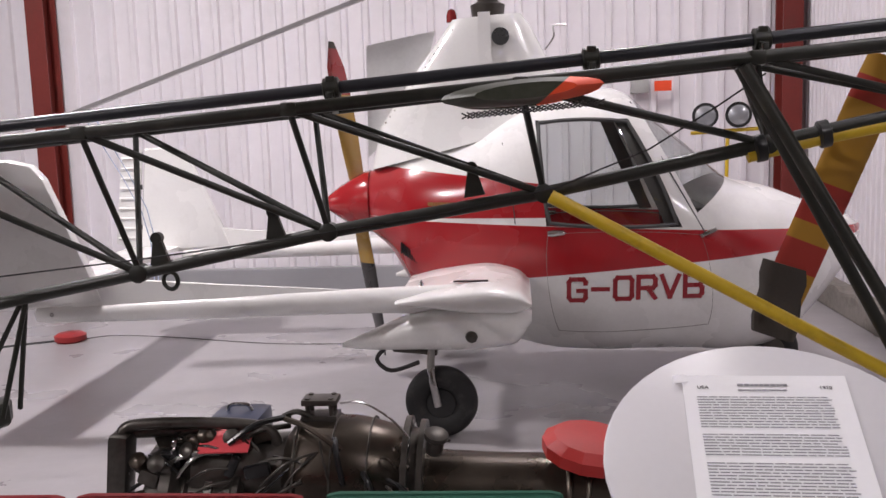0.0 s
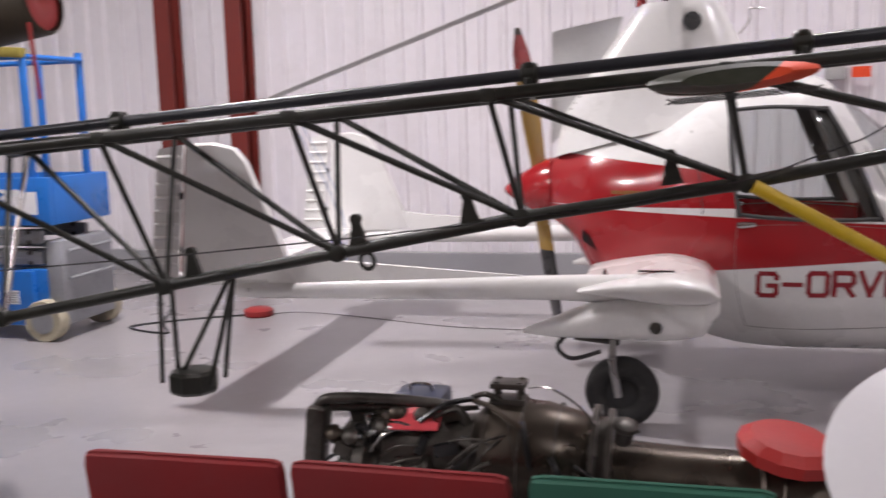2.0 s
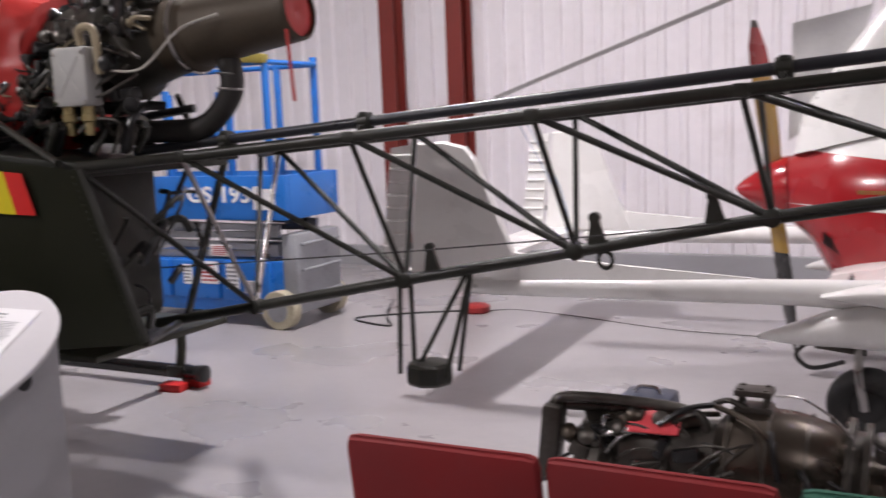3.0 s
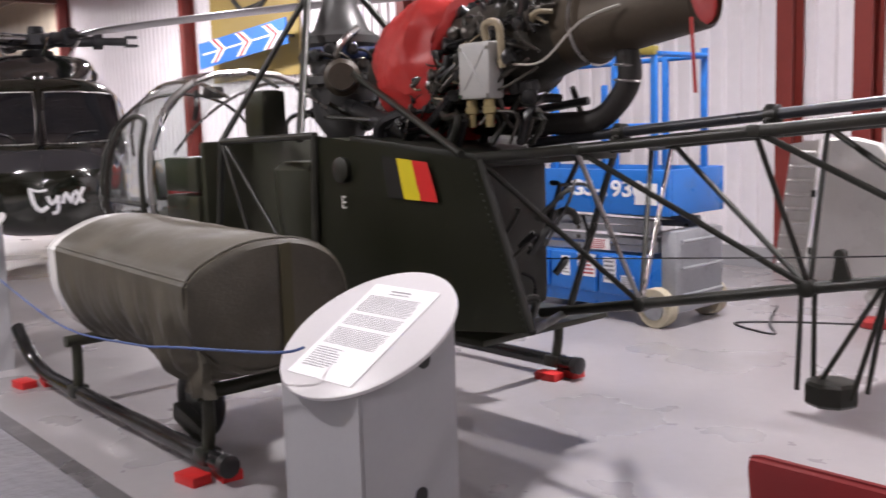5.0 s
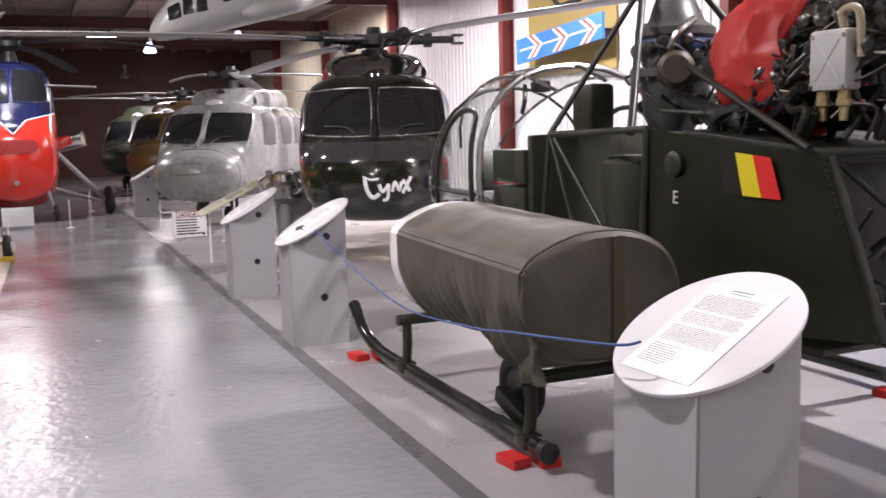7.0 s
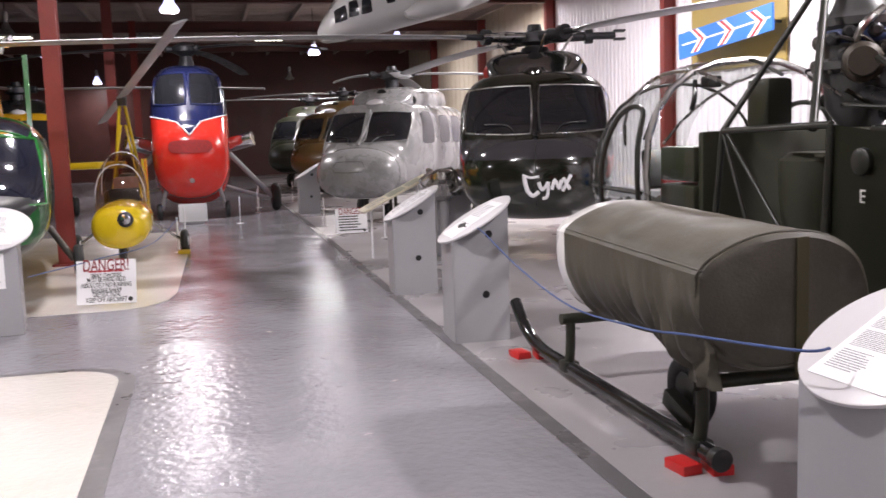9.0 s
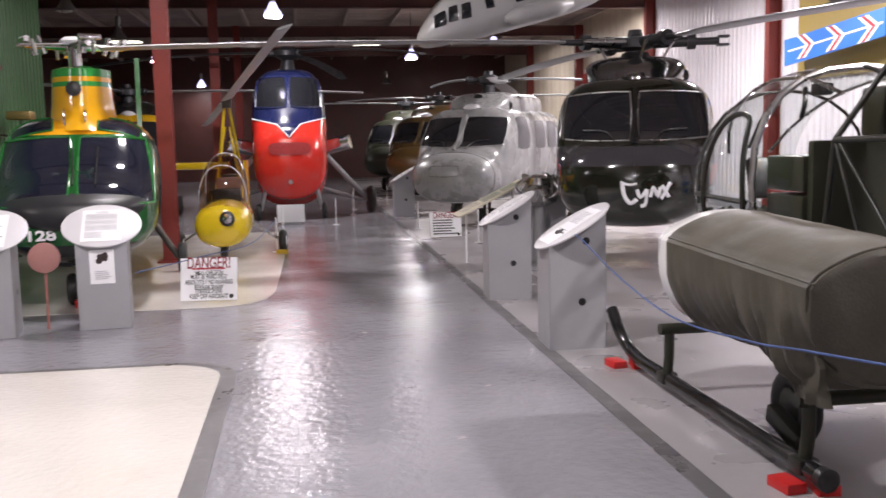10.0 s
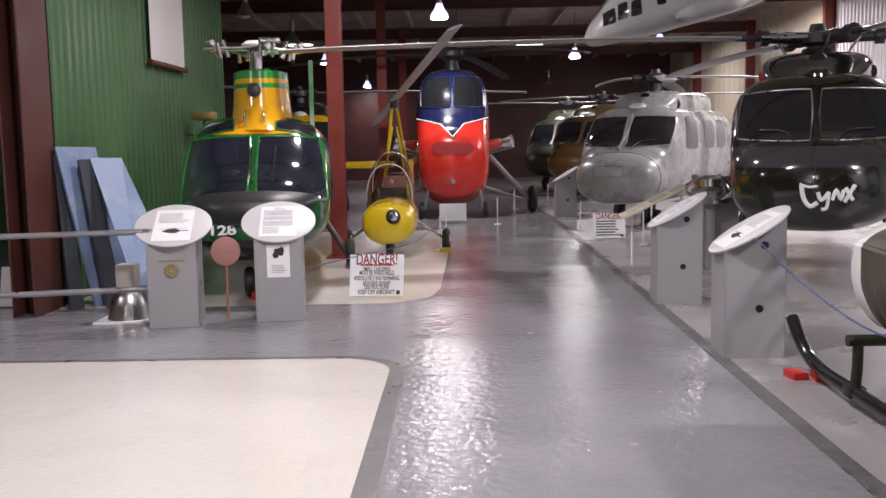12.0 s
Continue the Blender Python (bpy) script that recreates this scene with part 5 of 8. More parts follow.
# stub wings, booms, fins, wheels
for s, by in ((-1, 4.93), (1, 7.07)):
    pts = [(-2.56, 0.65, 0.012), (-2.54, 0.65, 0.04), (-2.4, 0.652, 0.047), (-0.82, 0.69, 0.062), (-0.45, 0.69, 0.075), (-0.2, 0.69, 0.07)]
    part("tail_boom", skin(B(), [[Vector((x, by + r * math.cos(a), z + r * math.sin(a))) for a in [2 * math.pi * i / 24 for i in range(24)]] for x, z, r in pts]), WHITE_PAINT, gyro)
    part("boom_end_ring", torus(B(), (-2.45, by - 0.046 * (-s), 0.655), (0, 1, 0), 0.008, 0.003, 12, 6), STEEL, gyro)
    fair = Hull([(-1.0, by, 0.47, 0.008, 0.012, 2), (-0.85, by, 0.495, 0.06, 0.05, 2), (-0.6, by, 0.545, 0.11, 0.10, 2.2), (-0.35, by, 0.57, 0.13, 0.125, 2.4), (-0.15, by, 0.585, 0.115, 0.115, 2.3), (-0.07, by, 0.6, 0.03, 0.03, 2)])
    part("wheel_fairing", fair.mesh(50, 36), WHITE_PAINT, gyro, "teardrop white wheel strut fairing")
    wing = Hull([(-0.72, by - s * 0.3, 0.69, 0.42, 0.01, 4), (-0.55, by - s * 0.3, 0.7, 0.45, 0.045, 4), (-0.3, by - s * 0.3, 0.70, 0.46, 0.08, 4), (-0.13, by - s * 0.3, 0.685, 0.45, 0.06, 4), (-0.07, by - s * 0.3, 0.675, 0.43, 0.015, 4)])
    part("stub_wing", wing.mesh(30, 48), WHITE_PAINT, gyro)
    part("navigation_lamp", lathe(B(), [(0, 0.028), (0.02, 0.028), (0.035, 0.015), (0.04, 0.0)], fair.side(-0.36, 0.53, s, 0.0), (0.3, s, 0.1), 16), DARK_METAL, gyro)
    part("wing_vent", box(B(), (-0.36, by, 0.777), (0.17, 0.03, 0.006), None, 0.002), BLACK, gyro)
    part("wing_cone", lathe(B(), [(0, 0.016), (0.03, 0.009), (0.045, 0.0)], (-0.6, by, 0.745), (0, 0, 1), 12), CHROME, gyro)
    # fin with ribbed rudder
    fin = [(-2.86, 0.66), (-2.18, 0.70), (-2.44, 1.33), (-2.50, 1.40), (-2.62, 1.43), (-2.78, 1.425)]
    bm = B()
    mid = [Vector((x, by, z)) for x, z in fin]
    c = sum(mid, Vector()) / len(mid)
    rings = []
    for off, k in ((-0.03, 0.955), (-0.018, 0.99), (0.0, 1.0), (0.018, 0.99), (0.03, 0.955)):
        rings.append([c + (p - c) * k + Vector((0, off, 0)) for p in mid])
    part("tail_fin", skin(bm, rings), WHITE_PAINT, gyro)
    bm = plate(B(), [(-3.04, by, 0.74), (-2.88, by, 0.70), (-2.80, by, 1.42), (-2.95, by, 1.40)], 0.022, (0, 1, 0))
    rud = part("rudder", bm, WHITE_PAINT, gyro)
    for k in range(9):
        z = 0.78 + 0.072 * k
        x0 = -3.025 + (z - 0.74) * 0.12
        part("rudder_rib", tube(B(), (x0, by - 0.013, z), (x0 + 0.135, by - 0.013, z), 0.0095, seg=8), WHITE_PAINT, rud)
        part("rudder_rib", tube(B(), (x0, by + 0.013, z), (x0 + 0.135, by + 0.013, z), 0.0095, seg=8), WHITE_PAINT, rud)
    for z in (0.86, 1.15):
        part("rudder_hinge", box(B(), (-2.845 + (z - 0.7) * 0.05, by - 0.02, z), (0.015, 0.02, 0.035)), BLACK, gyro)
    part("dorsal_fillet", skin(B(), [[Vector((x, by - 0.02 * k, z)), Vector((x, by + 0.02 * k, z)), Vector((x, by + 0.03, 0.69)), Vector((x, by - 0.03, 0.69))] for x, z, k in ((-2.35, 0.86, 1), (-2.15, 0.825, 1), (-1.6, 0.785, 0.8), (-1.0, 0.748, 0.4))]), WHITE_PAINT, gyro)
    # wheel
    tyre = B()
    torus(tyre, (-0.52, by, 0.18), (0, 1, 0), 0.118, 0.062, 40, 14)
    wh = part("main_wheel", tyre, RUBBER, gyro)
    part("hub", lathe(B(), [(-0.05, 0.03), (-0.045, 0.07), (-0.03, 0.085), (0.03, 0.085), (0.045, 0.07), (0.05, 0.03)], (-0.52, by, 0.18), (0, 1, 0), 24), mat("dark_hub", (0.03, 0.03, 0.03), 0.5, 0.3), wh)
    part("axle_fork", hose(B(), [(-0.56, by + s * 0.0, 0.46), (-0.56, by + s * 0.085, 0.36), (-0.53, by + s * 0.09, 0.18)], 0.019, 4, 10), STEEL, gyro)
    part("suspension_link", box(B(), (-0.64, by, 0.44), (0.22, 0.06, 0.03), eul(0, 6, 0), 0.008), DARK_METAL, gyro)
    part("brake_hose", hose(B(), [(-0.78, by, 0.46), (-0.83, by + s * 0.02, 0.40), (-0.76, by + s * 0.03, 0.345), (-0.62, by + s * 0.05, 0.39)], 0.011, 5, 8), RUBBER, gyro)
part("tailplane", plate(B(), [(-2.93, 4.95, 0.70), (-2.57, 4.95, 0.70), (-2.57, 7.05, 0.70), (-2.93, 7.05, 0.70)], 0.03), WHITE_PAINT, gyro)
# nose wheel
torus_bm = torus(B(), (1.35, JY, 0.16), (0, 1, 0), 0.1, 0.055, 36, 12)
nw = part("nose_wheel", torus_bm, RUBBER, gyro)
part("hub", lathe(B(), [(-0.05, 0.03), (-0.04, 0.07), (0.04, 0.07), (0.05, 0.03)], (1.35, JY, 0.16), (0, 1, 0), 20), DARK_METAL, nw)
part("nose_leg", tube(B(), (1.35, JY + 0.07, 0.16), (1.3, JY + 0.05, 0.42), 0.02), STEEL, gyro)
lamp_bracket = thing("work_light", "pair of round work lights on a yellow tripod stand", "work light", "", "", (1.42, 7.6, 0))
part("stand", tube(tube(tube(tube(B(), (0, 0, 0.5), (0.02, 0, 1.42), 0.014), (0, 0, 0.52), (0.25, 0.2, 0), 0.012), (0, 0, 0.52), (-0.25, 0.2, 0), 0.012), (0, 0, 0.52), (0, -0.3, 0), 0.012), YELLOW_TUBE, lamp_bracket)
part("crossbar", tube(B(), (-0.25, 0, 1.40), (0.25, 0, 1.42), 0.014), YELLOW_TUBE, lamp_bracket)
for dx in (-0.13, 0.11):
    h = part("lamp_head", lathe(B(), [(0, 0.04), (0.03, 0.075), (0.08, 0.09), (0.1, 0.095), (0.1, 0.08)], (dx, 0.05, 1.52), (-0.25, -1, 0.05), 20), BLACK, lamp_bracket)
    part("lens", lathe(B(), [(0, 0.08), (0.008, 0.06)], (dx - 0.022, -0.045, 1.525), (-0.25, -1, 0.05), 20), mat("lamp_lens", (0.35, 0.36, 0.38), 0.15, 0.5), h)
ws = thing("wall_switch", "grey wall isolator switch with red tag", "switch", "", "", (1.0, 9.16, 1.80))
part("housing", box(B(), (0, 0, 0), (0.16, 0.1, 0.12), None, 0.015), mat("grey_alloy_box", (0.4, 0.4, 0.39)), ws)
part("tag", box(B(), (0.2, -0.05, 0.0), (0.15, 0.01, 0.09)), ORANGE, ws)

# ---- information lecterns ----
def lectern(x, y, turn, label, seed, pic=False, badge=False, notice=False, z=0.88):
    t = thing("information_lectern", label, "lectern", "information lecterns", "", (x, y, 0), turn)
    w, d, til = 0.42, 0.42, radians(30.7)
    top = lambda yy: z - 0.022 + yy * math.tan(til)
    bm = B()
    rings = []
    for f in (0, 1):
        ring = []
        for px, py in ((-w / 2, -d / 2), (w / 2, -d / 2), (w / 2, d / 2), (-w / 2, d / 2)):
            ring.append(Vector((px, py, 0.002 if f == 0 else top(py))))
        rings.append(ring)
    skin(bm, rings)
    bmesh.ops.bevel(bm, geom=[e for e in bm.edges if abs(e.verts[0].co.z - e.verts[1].co.z) > 0.3 and abs(e.verts[0].co.x - e.verts[1].co.x) < 1e-3], offset=0.008, segments=2, affect="EDGES")
    part("pedestal", bm, GREY_PAINT, t, "grey painted board pedestal")
    n = 48
    sl = Vector((0, math.cos(til), math.sin(til)))
    up = Vector((0, -math.sin(til), math.cos(til)))
    c = Vector((0, 0, z))
    bm = skin(B(), [[c + Vector((1, 0, 0)) * 0.331 * k * math.cos(a) + sl * 0.315 * k * math.sin(a) + up * h for a in [2 * math.pi * i / n for i in range(n)]] for h, k in ((-0.018, 0.985), (-0.014, 1), (-0.003, 1), (0, 0.985))])
    disc = part("oval_top", bm, PALE_GREY, t, "pale grey oval sloping top")
    m = on_plane(c + up * 0.003, (1, 0, 0), sl)
    pap = part("paper_sheet", plate(B(), [m @ Vector((a, b, 0)) for a, b in ((-0.165, -0.24), (0.165, -0.24), (0.17, 0.22), (-0.16, 0.22))], 0.002), PAPER, t)
    rng = random.Random(seed)
    m2 = on_plane(c + up * 0.0045, (1, 0, 0), sl)
    if pic:
        bm = bars(B(), m2, -0.13, 0.13, 0.02, 0.17, 9, rng, 0.35, 0.3)
        part("printed_text", bm, GREY_INK, pap)["kind"] = "stuff"
        bm = lathe(B(), [(-0.09, 0.004), (-0.03, 0.03), (0.03, 0.035), (0.07, 0.006), (0.14, 0.006)], m2 @ Vector((0, -0.1, 0.0)), m2.to_3x3() @ Vector((1, 0, 0)), 10)
        for v in bm.verts:
            h = (v.co - m2.translation).dot(up)
            v.co -= up * h * 0.97
        for sgn in (-1, 1):
            q = [m2 @ Vector((a, b, 0.001)) for a, b in ((0, -0.062), (0, -0.066), (0.12 * sgn, -0.070), (0.12 * sgn, -0.066))]
            bm.faces.new([bm.verts.new(k) for k in q])
        part("printed_silhouette", bm, INK, pap)
    else:
        bm = bars(B(), m2, -0.05, 0.05, 0.187, 0.197, 1, rng, 0.7)
        bars(bm, m2, -0.05, 0.05, 0.173, 0.182, 1, rng, 0.5)
        bars(bm, m2, -0.135, 0.135, 0.075, 0.162, 12, rng, 0.36, 0.05)
        bars(bm, m2, -0.135, 0.135, 0.005, 0.063, 8, rng, 0.36, 0.05)
        bars(bm, m2, -0.135, 0.135, -0.09, -0.008, 11, rng, 0.36, 0.05)
        bars(bm, m2, -0.135, 0.02, -0.2, -0.105, 9, rng, 0.36, 0.3)
        if seed == 1:
            words("USA", 0.013, m2 @ Matrix.Translation((-0.12, 0.185, 0.0006)), INK, pap, "heading_word", 0.0003)
            words("1970", 0.013, m2 @ Matrix.Translation((0.125, 0.185, 0.0006)), INK, pap, "heading_word", 0.0003)
            part("tape", plate(B(), [m2 @ Vector((a, b, 0.001)) for a, b in ((-0.178, 0.196), (-0.15, 0.2), (-0.152, 0.222), (-0.18, 0.218))], 0.0008), PAPER, pap)
        part("printed_text", bm, GREY_INK, pap)["kind"] = "stuff"
    for sx in (-1, 1):
        for hz, hy in ((0.356, 0.03), (0.80, 0.06)):
            part("finger_hole", lathe(B(), [(-0.01, 0.028), (0.0015, 0.028)], (sx * w / 2, hy, hz), (sx, 0, 0), 18), BLACK, t)
    if badge:
        bm = torus(B(), (0, -d / 2 - 0.001, 0.5), (0, 1, 0), 0.055, 0.009, 24, 6)
        for i in range(6):
            a = math.pi * i / 3
            lathe(bm, [(0, 0.017), (0.002, 0.017)], (0.03 * math.cos(a), -d / 2, 0.5 + 0.03 * math.sin(a)), (0, -1, 0), 10)
        part("round_badge", bm, mat("gold_badge", (0.30, 0.25, 0.10), 0.5, 0.2), t)
        bm = bars(B(), on_plane((0, -d / 2 - 0.002, 0.5), (1, 0, 0), (0, 0, 1)), -0.11, 0.11, 0.075, 0.095, 1, rng, 0.7)
        part("badge_lettering", bm, mat("gold_badge", (0.30, 0.25, 0.10)), t)
    if notice:
        nt = part("notice_sheet", box(B(), (0, -d / 2 - 0.002, 0.54), (0.2, 0.003, 0.29)), PAPER, t)
        bm = B()
        for i in range(9):
            lathe(bm, [(0, rng.uniform(0.018, 0.032)), (0.002, 0.01)], (rng.uniform(-0.045, 0.055), -d / 2 - 0.004, 0.61 + rng.uniform(-0.02, 0.035)), (0, -1, 0), 12)
        part("notice_blot", bm, mat("dark_print", (0.04, 0.025, 0.025), 0.6), nt)
        bm = bars(B(), on_plane((0, -d / 2 - 0.005, 0.47), (1, 0, 0), (0, 0, 1)), -0.06, 0.07, -0.04, 0.04, 5, rng, 0.3, 0.4)
        part("notice_text", bm, GREY_INK, nt)
    return t


lectern(0.357, 2.2, -3, "grey lectern with white printed sheet in front of the autogyro", 1)
lectern(-2.975, 2.21, 3, "grey lectern with white printed sheet beside the olive helicopter", 2)
lectern(-7.37, 2.11, -2, "grey lectern with oval top at the walkway edge", 3, True, z=0.9)
lectern(-9.63, 2.11, -3, "grey lectern with oval top at the walkway edge", 4)
lectern(-20.1, 2.2, 0, "grey lectern with oval top far down the walkway", 5)
lectern(-12.0, 3.15, -10, "grey lectern standing behind the others", 8)
lectern(-8.84, -2.46, 98, "grey lectern with gold badge and helicopter silhouette sheet", 6, True, True)
lectern(-9.08, -1.58, 97, "grey lectern with oval top and taped picture notice", 7, False, False, True)

# ---- chairs along the display ----
def chair(x, y, turn, cloth, label):
    t = thing("upholstered_chair", label, "chair", "chairs before the autogyro", "", (x, y, 0), turn)
    def pad(c, s, rot, name):
        bm = box(B(), c, s, rot, 0.03)
        bmesh.ops.subdivide_edges(bm, edges=[e for e in bm.edges if e.calc_length() > 0.2], cuts=3, use_grid_fill=True)
        for v in bm.verts:
            v.co += Vector((0, 0, 0.004)) * noise.noise(v.co * 9)
        return part(name, bm, cloth, t)
    pad((0, 0.0, 0.45), (0.5, 0.46, 0.07), None, "seat")
    pad((0, -0.23, 0.66), (0.5, 0.05, 0.26), eul(8, 0, 0), "backrest")
    for sx in (-1, 1):
        part("back_post", hose(B(), [(sx * 0.2, -0.2, 0.4), (sx * 0.2, -0.2, 0.55), (sx * 0.2, -0.215, 0.68)], 0.011, 3, 8), BLACK, t)
        for sy in (-1, 1):
            part("leg", hose(B(), [(sx * 0.21, sy * 0.18, 0.43), (sx * 0.225, sy * 0.2, 0.2), (sx * 0.235, sy * 0.215, 0.0)], 0.011, 3, 8), BLACK, t)
    return t


chair(-1.345, 2.50, 1, RED_CLOTH, "dark red upholstered metal-framed chair")
chair(-0.825, 2.51, -1, RED_CLOTH, "dark red upholstered metal-framed chair")
chair(-0.295, 2.52, 0, GREEN_CLOTH, "dark green upholstered metal-framed chair")

# ---- turbine on the floor ----
te = thing("display_turbine", "oily bronze turbine engine resting on a low stand", "engine")
TY, TZ = 3.5, 0.375
ax = (1, 0, -0.05)
part("combustion_casing", lathe(B(), [(0.0, 0.13), (0.04, 0.185), (0.1, 0.195), (0.24, 0.195), (0.36, 0.17), (0.42, 0.135)], (-0.93, TY, TZ), ax, 30), BRONZE_METAL, te)
part("casing_flange", lathe(B(), [(0, 0.15), (0.0, 0.19), (0.02, 0.19), (0.02, 0.15), (0.05, 0.15), (0.05, 0.18), (0.07, 0.18), (0.07, 0.14)], (-0.53, TY, TZ - 0.01), ax, 28), DARK_METAL, te)
part("tail_pipe", hose(B(), [(-0.48, TY, TZ - 0.07), (-0.2, TY, TZ - 0.085), (0.02, TY, TZ - 0.09), (0.2, TY, TZ - 0.12), (0.32, TY, TZ - 0.22)], 0.135, 6, 28), BRONZE_METAL, te)
for k in range(5):
    part("bellows_ring", torus(B(), (0.02 + 0.055 * k, TY, TZ - 0.092 - 0.012 * k * k * 0.8), (1, 0, -0.12 * k), 0.138, 0.010, 28, 8), BRONZE_METAL, te)
part("starter_motor", lathe(B(), [(0, 0.05), (0.01, 0.075), (0.12, 0.075), (0.125, 0.085), (0.15, 0.085), (0.16, 0.07), (0.3, 0.07), (0.31, 0.08), (0.33, 0.08), (0.34, 0.05)], (-1.4, TY - 0.1, TZ - 0.06), (1, 0, 0), 24), DARK_METAL, te)
part("gear_case", box(B(), (-1.34, TY - 0.02, TZ - 0.02), (0.1, 0.26, 0.26), eul(10, 0, 0), 0.03), DARK_METAL, te)
part("front_plate", lathe(B(), [(0, 0.12), (0.03, 0.13), (0.05, 0.1)], (-1.3, TY, TZ), (1, 0, 0), 24), DARK_METAL, te)
part("air_tube", hose(B(), [(-1.47, TY - 0.12, TZ + 0.02), (-1.46, TY - 0.1, TZ + 0.15), (-1.38, TY - 0.08, TZ + 0.165), (-1.15, TY - 0.05, TZ + 0.155), (-1.0, TY - 0.03, TZ + 0.1)], 0.022, 6, 12), DARK_METAL, te)
part("compressor_body", lathe(B(), [(0, 0.11), (0.05, 0.15), (0.15, 0.15), (0.2, 0.12), (0.36, 0.13)], (-1.28, TY, TZ), (1, 0, 0), 24), DARK_METAL, te)
part("red_blanking_card", plate(B(), [(-1.2, TY - 0.16, TZ + 0.115), (-1.03, TY - 0.15, TZ + 0.115), (-1.03, TY - 0.06, TZ + 0.165), (-1.2, TY - 0.06, TZ + 0.165)], 0.006), mat("pink_red_card", (0.85, 0.10, 0.12), 0.5), te)
bm = B()
for dx in (-0.04, 0.04):
    for dy in (-0.03, 0.03):
        tube(bm, (-0.81 + dx, TY + dy, TZ + 0.17), (-0.81 + dx, TY + dy, TZ + 0.26), 0.009, seg=8)
box(bm, (-0.81, TY, TZ + 0.245), (0.12, 0.09, 0.02), None, 0.004)
box(bm, (-0.81, TY, TZ + 0.19), (0.12, 0.09, 0.02), None, 0.004)
part("lifting_bracket", bm, DARK_METAL, te)
part("valve_wheel", torus(B(), (-0.4, TY - 0.06, TZ + 0.12), (0, 0.3, 1), 0.028, 0.006, 20, 6), DARK_METAL, te)
part("red_end_cap", lathe(B(), [(-0.02, 0.10), (-0.02, 0.155), (0.02, 0.16), (0.045, 0.125), (0.05, 0.0)], (0.09, TY - 0.1, 0.475), (0.14, -0.12, 1), 14), RED_COVER, te, "red moulded end cap", False)
part("starter_band", lathe(B(), [(0, 0.078), (0, 0.09), (0.025, 0.09), (0.025, 0.078)], (-1.18, TY - 0.1, TZ - 0.06), (1, 0, 0), 24), STEEL, te)
part("cast_gearcase", lathe(B(), [(0, 0.09), (0.01, 0.125), (0.045, 0.125), (0.06, 0.1)], (-1.33, TY - 0.1, TZ - 0.05), (1, 0, 0), 14), DARK_METAL, te)
part("top_pipe", hose(B(), [(-1.46, TY - 0.13, TZ + 0.17), (-1.42, TY - 0.12, TZ + 0.2), (-1.2, TY - 0.1, TZ + 0.2), (-1.0, TY - 0.06, TZ + 0.17), (-0.95, TY - 0.05, TZ + 0.1)], 0.02, 6, 12), DARK_METAL, te)
part("mount_arm", box(B(), (-1.47, TY - 0.13, TZ + 0.05), (0.07, 0.1, 0.26), eul(0, 6, 0), 0.02), DARK_METAL, te)
part("sense_line", hose(B(), [(-0.74, TY - 0.02, TZ + 0.24), (-0.66, TY - 0.05, TZ + 0.25), (-0.56, TY - 0.08, TZ + 0.2), (-0.5, TY - 0.1, TZ + 0.14)], 0.004, 5, 6), STEEL, te)
part("casing_tap", lathe(B(), [(0, 0.025), (0.02, 0.03), (0.05, 0.03), (0.06, 0.04), (0.075, 0.04), (0.08, 0.02)], (-0.42, TY - 0.12, TZ + 0.1), (0.2, -0.3, 1), 14), DARK_METAL, te)
for k in range(3):
    part("casing_seam", torus(B(), (-0.88 + 0.12 * k, TY, TZ - 0.006 * k), ax, 0.197 - 0.004 * k, 0.004, 36, 6), DARK_METAL, te)
rng = random.Random(11)
for k in range(40):
    f = rng.uniform(-1.45, -0.45)
    a0 = rng.uniform(-0.9, 1.6)
    r = 0.19 if f > -0.95 else 0.155
    p0 = Vector((f, TY - r * math.cos(a0), TZ + r * math.sin(a0)))
    f1 = f + rng.uniform(-0.22, 0.22)
    a1 = a0 + rng.uniform(-1, 1)
    p1 = Vector((min(f1, -0.42), TY - r * math.cos(a1), TZ + r * math.sin(a1)))
    md = (p0 + p1) / 2 + Vector((0, -0.03, 0.03))
    part("fuel_pipe", hose(B(), [p0, md, p1], rng.choice((0.004, 0.005, 0.007, 0.010)), 5, 7), rng.choice((DARK_METAL, DARK_METAL, BLACK, STEEL, BRONZE_METAL)), te)
for k in range(22):
    f, a0 = rng.uniform(-1.42, -0.98), rng.uniform(-0.8, 1.5)
    c = Vector((f, TY - 0.15 * math.cos(a0), TZ + 0.15 * math.sin(a0)))
    part("accessory", box(B(), c, (rng.uniform(0.03, 0.09), rng.uniform(0.03, 0.07), rng.uniform(0.03, 0.09)), eul(rng.uniform(-30, 30), rng.uniform(-30, 30), 0), 0.01) if k % 2 else lathe(B(), [(0, 0.018), (0.01, 0.03), (0.05, 0.03), (0.06, 0.014)], c, (rng.uniform(-1, 1), -1, rng.uniform(0, 1)), 12), rng.choice((DARK_METAL, BLACK, DARK_METAL, BRONZE_METAL)), te)
for k in range(14):
    a = 2 * math.pi * k / 14
    part("flange_bolt", lathe(B(), [(0, 0.01), (0.03, 0.01), (0.032, 0.006)], (-0.53, TY - 0.165 * math.cos(a), TZ - 0.01 + 0.165 * math.sin(a)), (1, 0, 0), 6), STEEL, te)
for x in (-1.25, -0.7, -0.1):
    part("stand_frame", box(box(box(B(), (x, TY, 0.03), (0.06, 0.5, 0.06), None, 0.006), (x, TY - 0.14, 0.13), (0.05, 0.05, 0.18), eul(12, 0, 0), 0.006), (x, TY + 0.14, 0.13), (0.05, 0.05, 0.18), eul(-12, 0, 0), 0.006), BLACK, te)
case = thing("tool_case", "small dark blue case on the floor", "case", "", "", (-1.5, 4.8, 0))
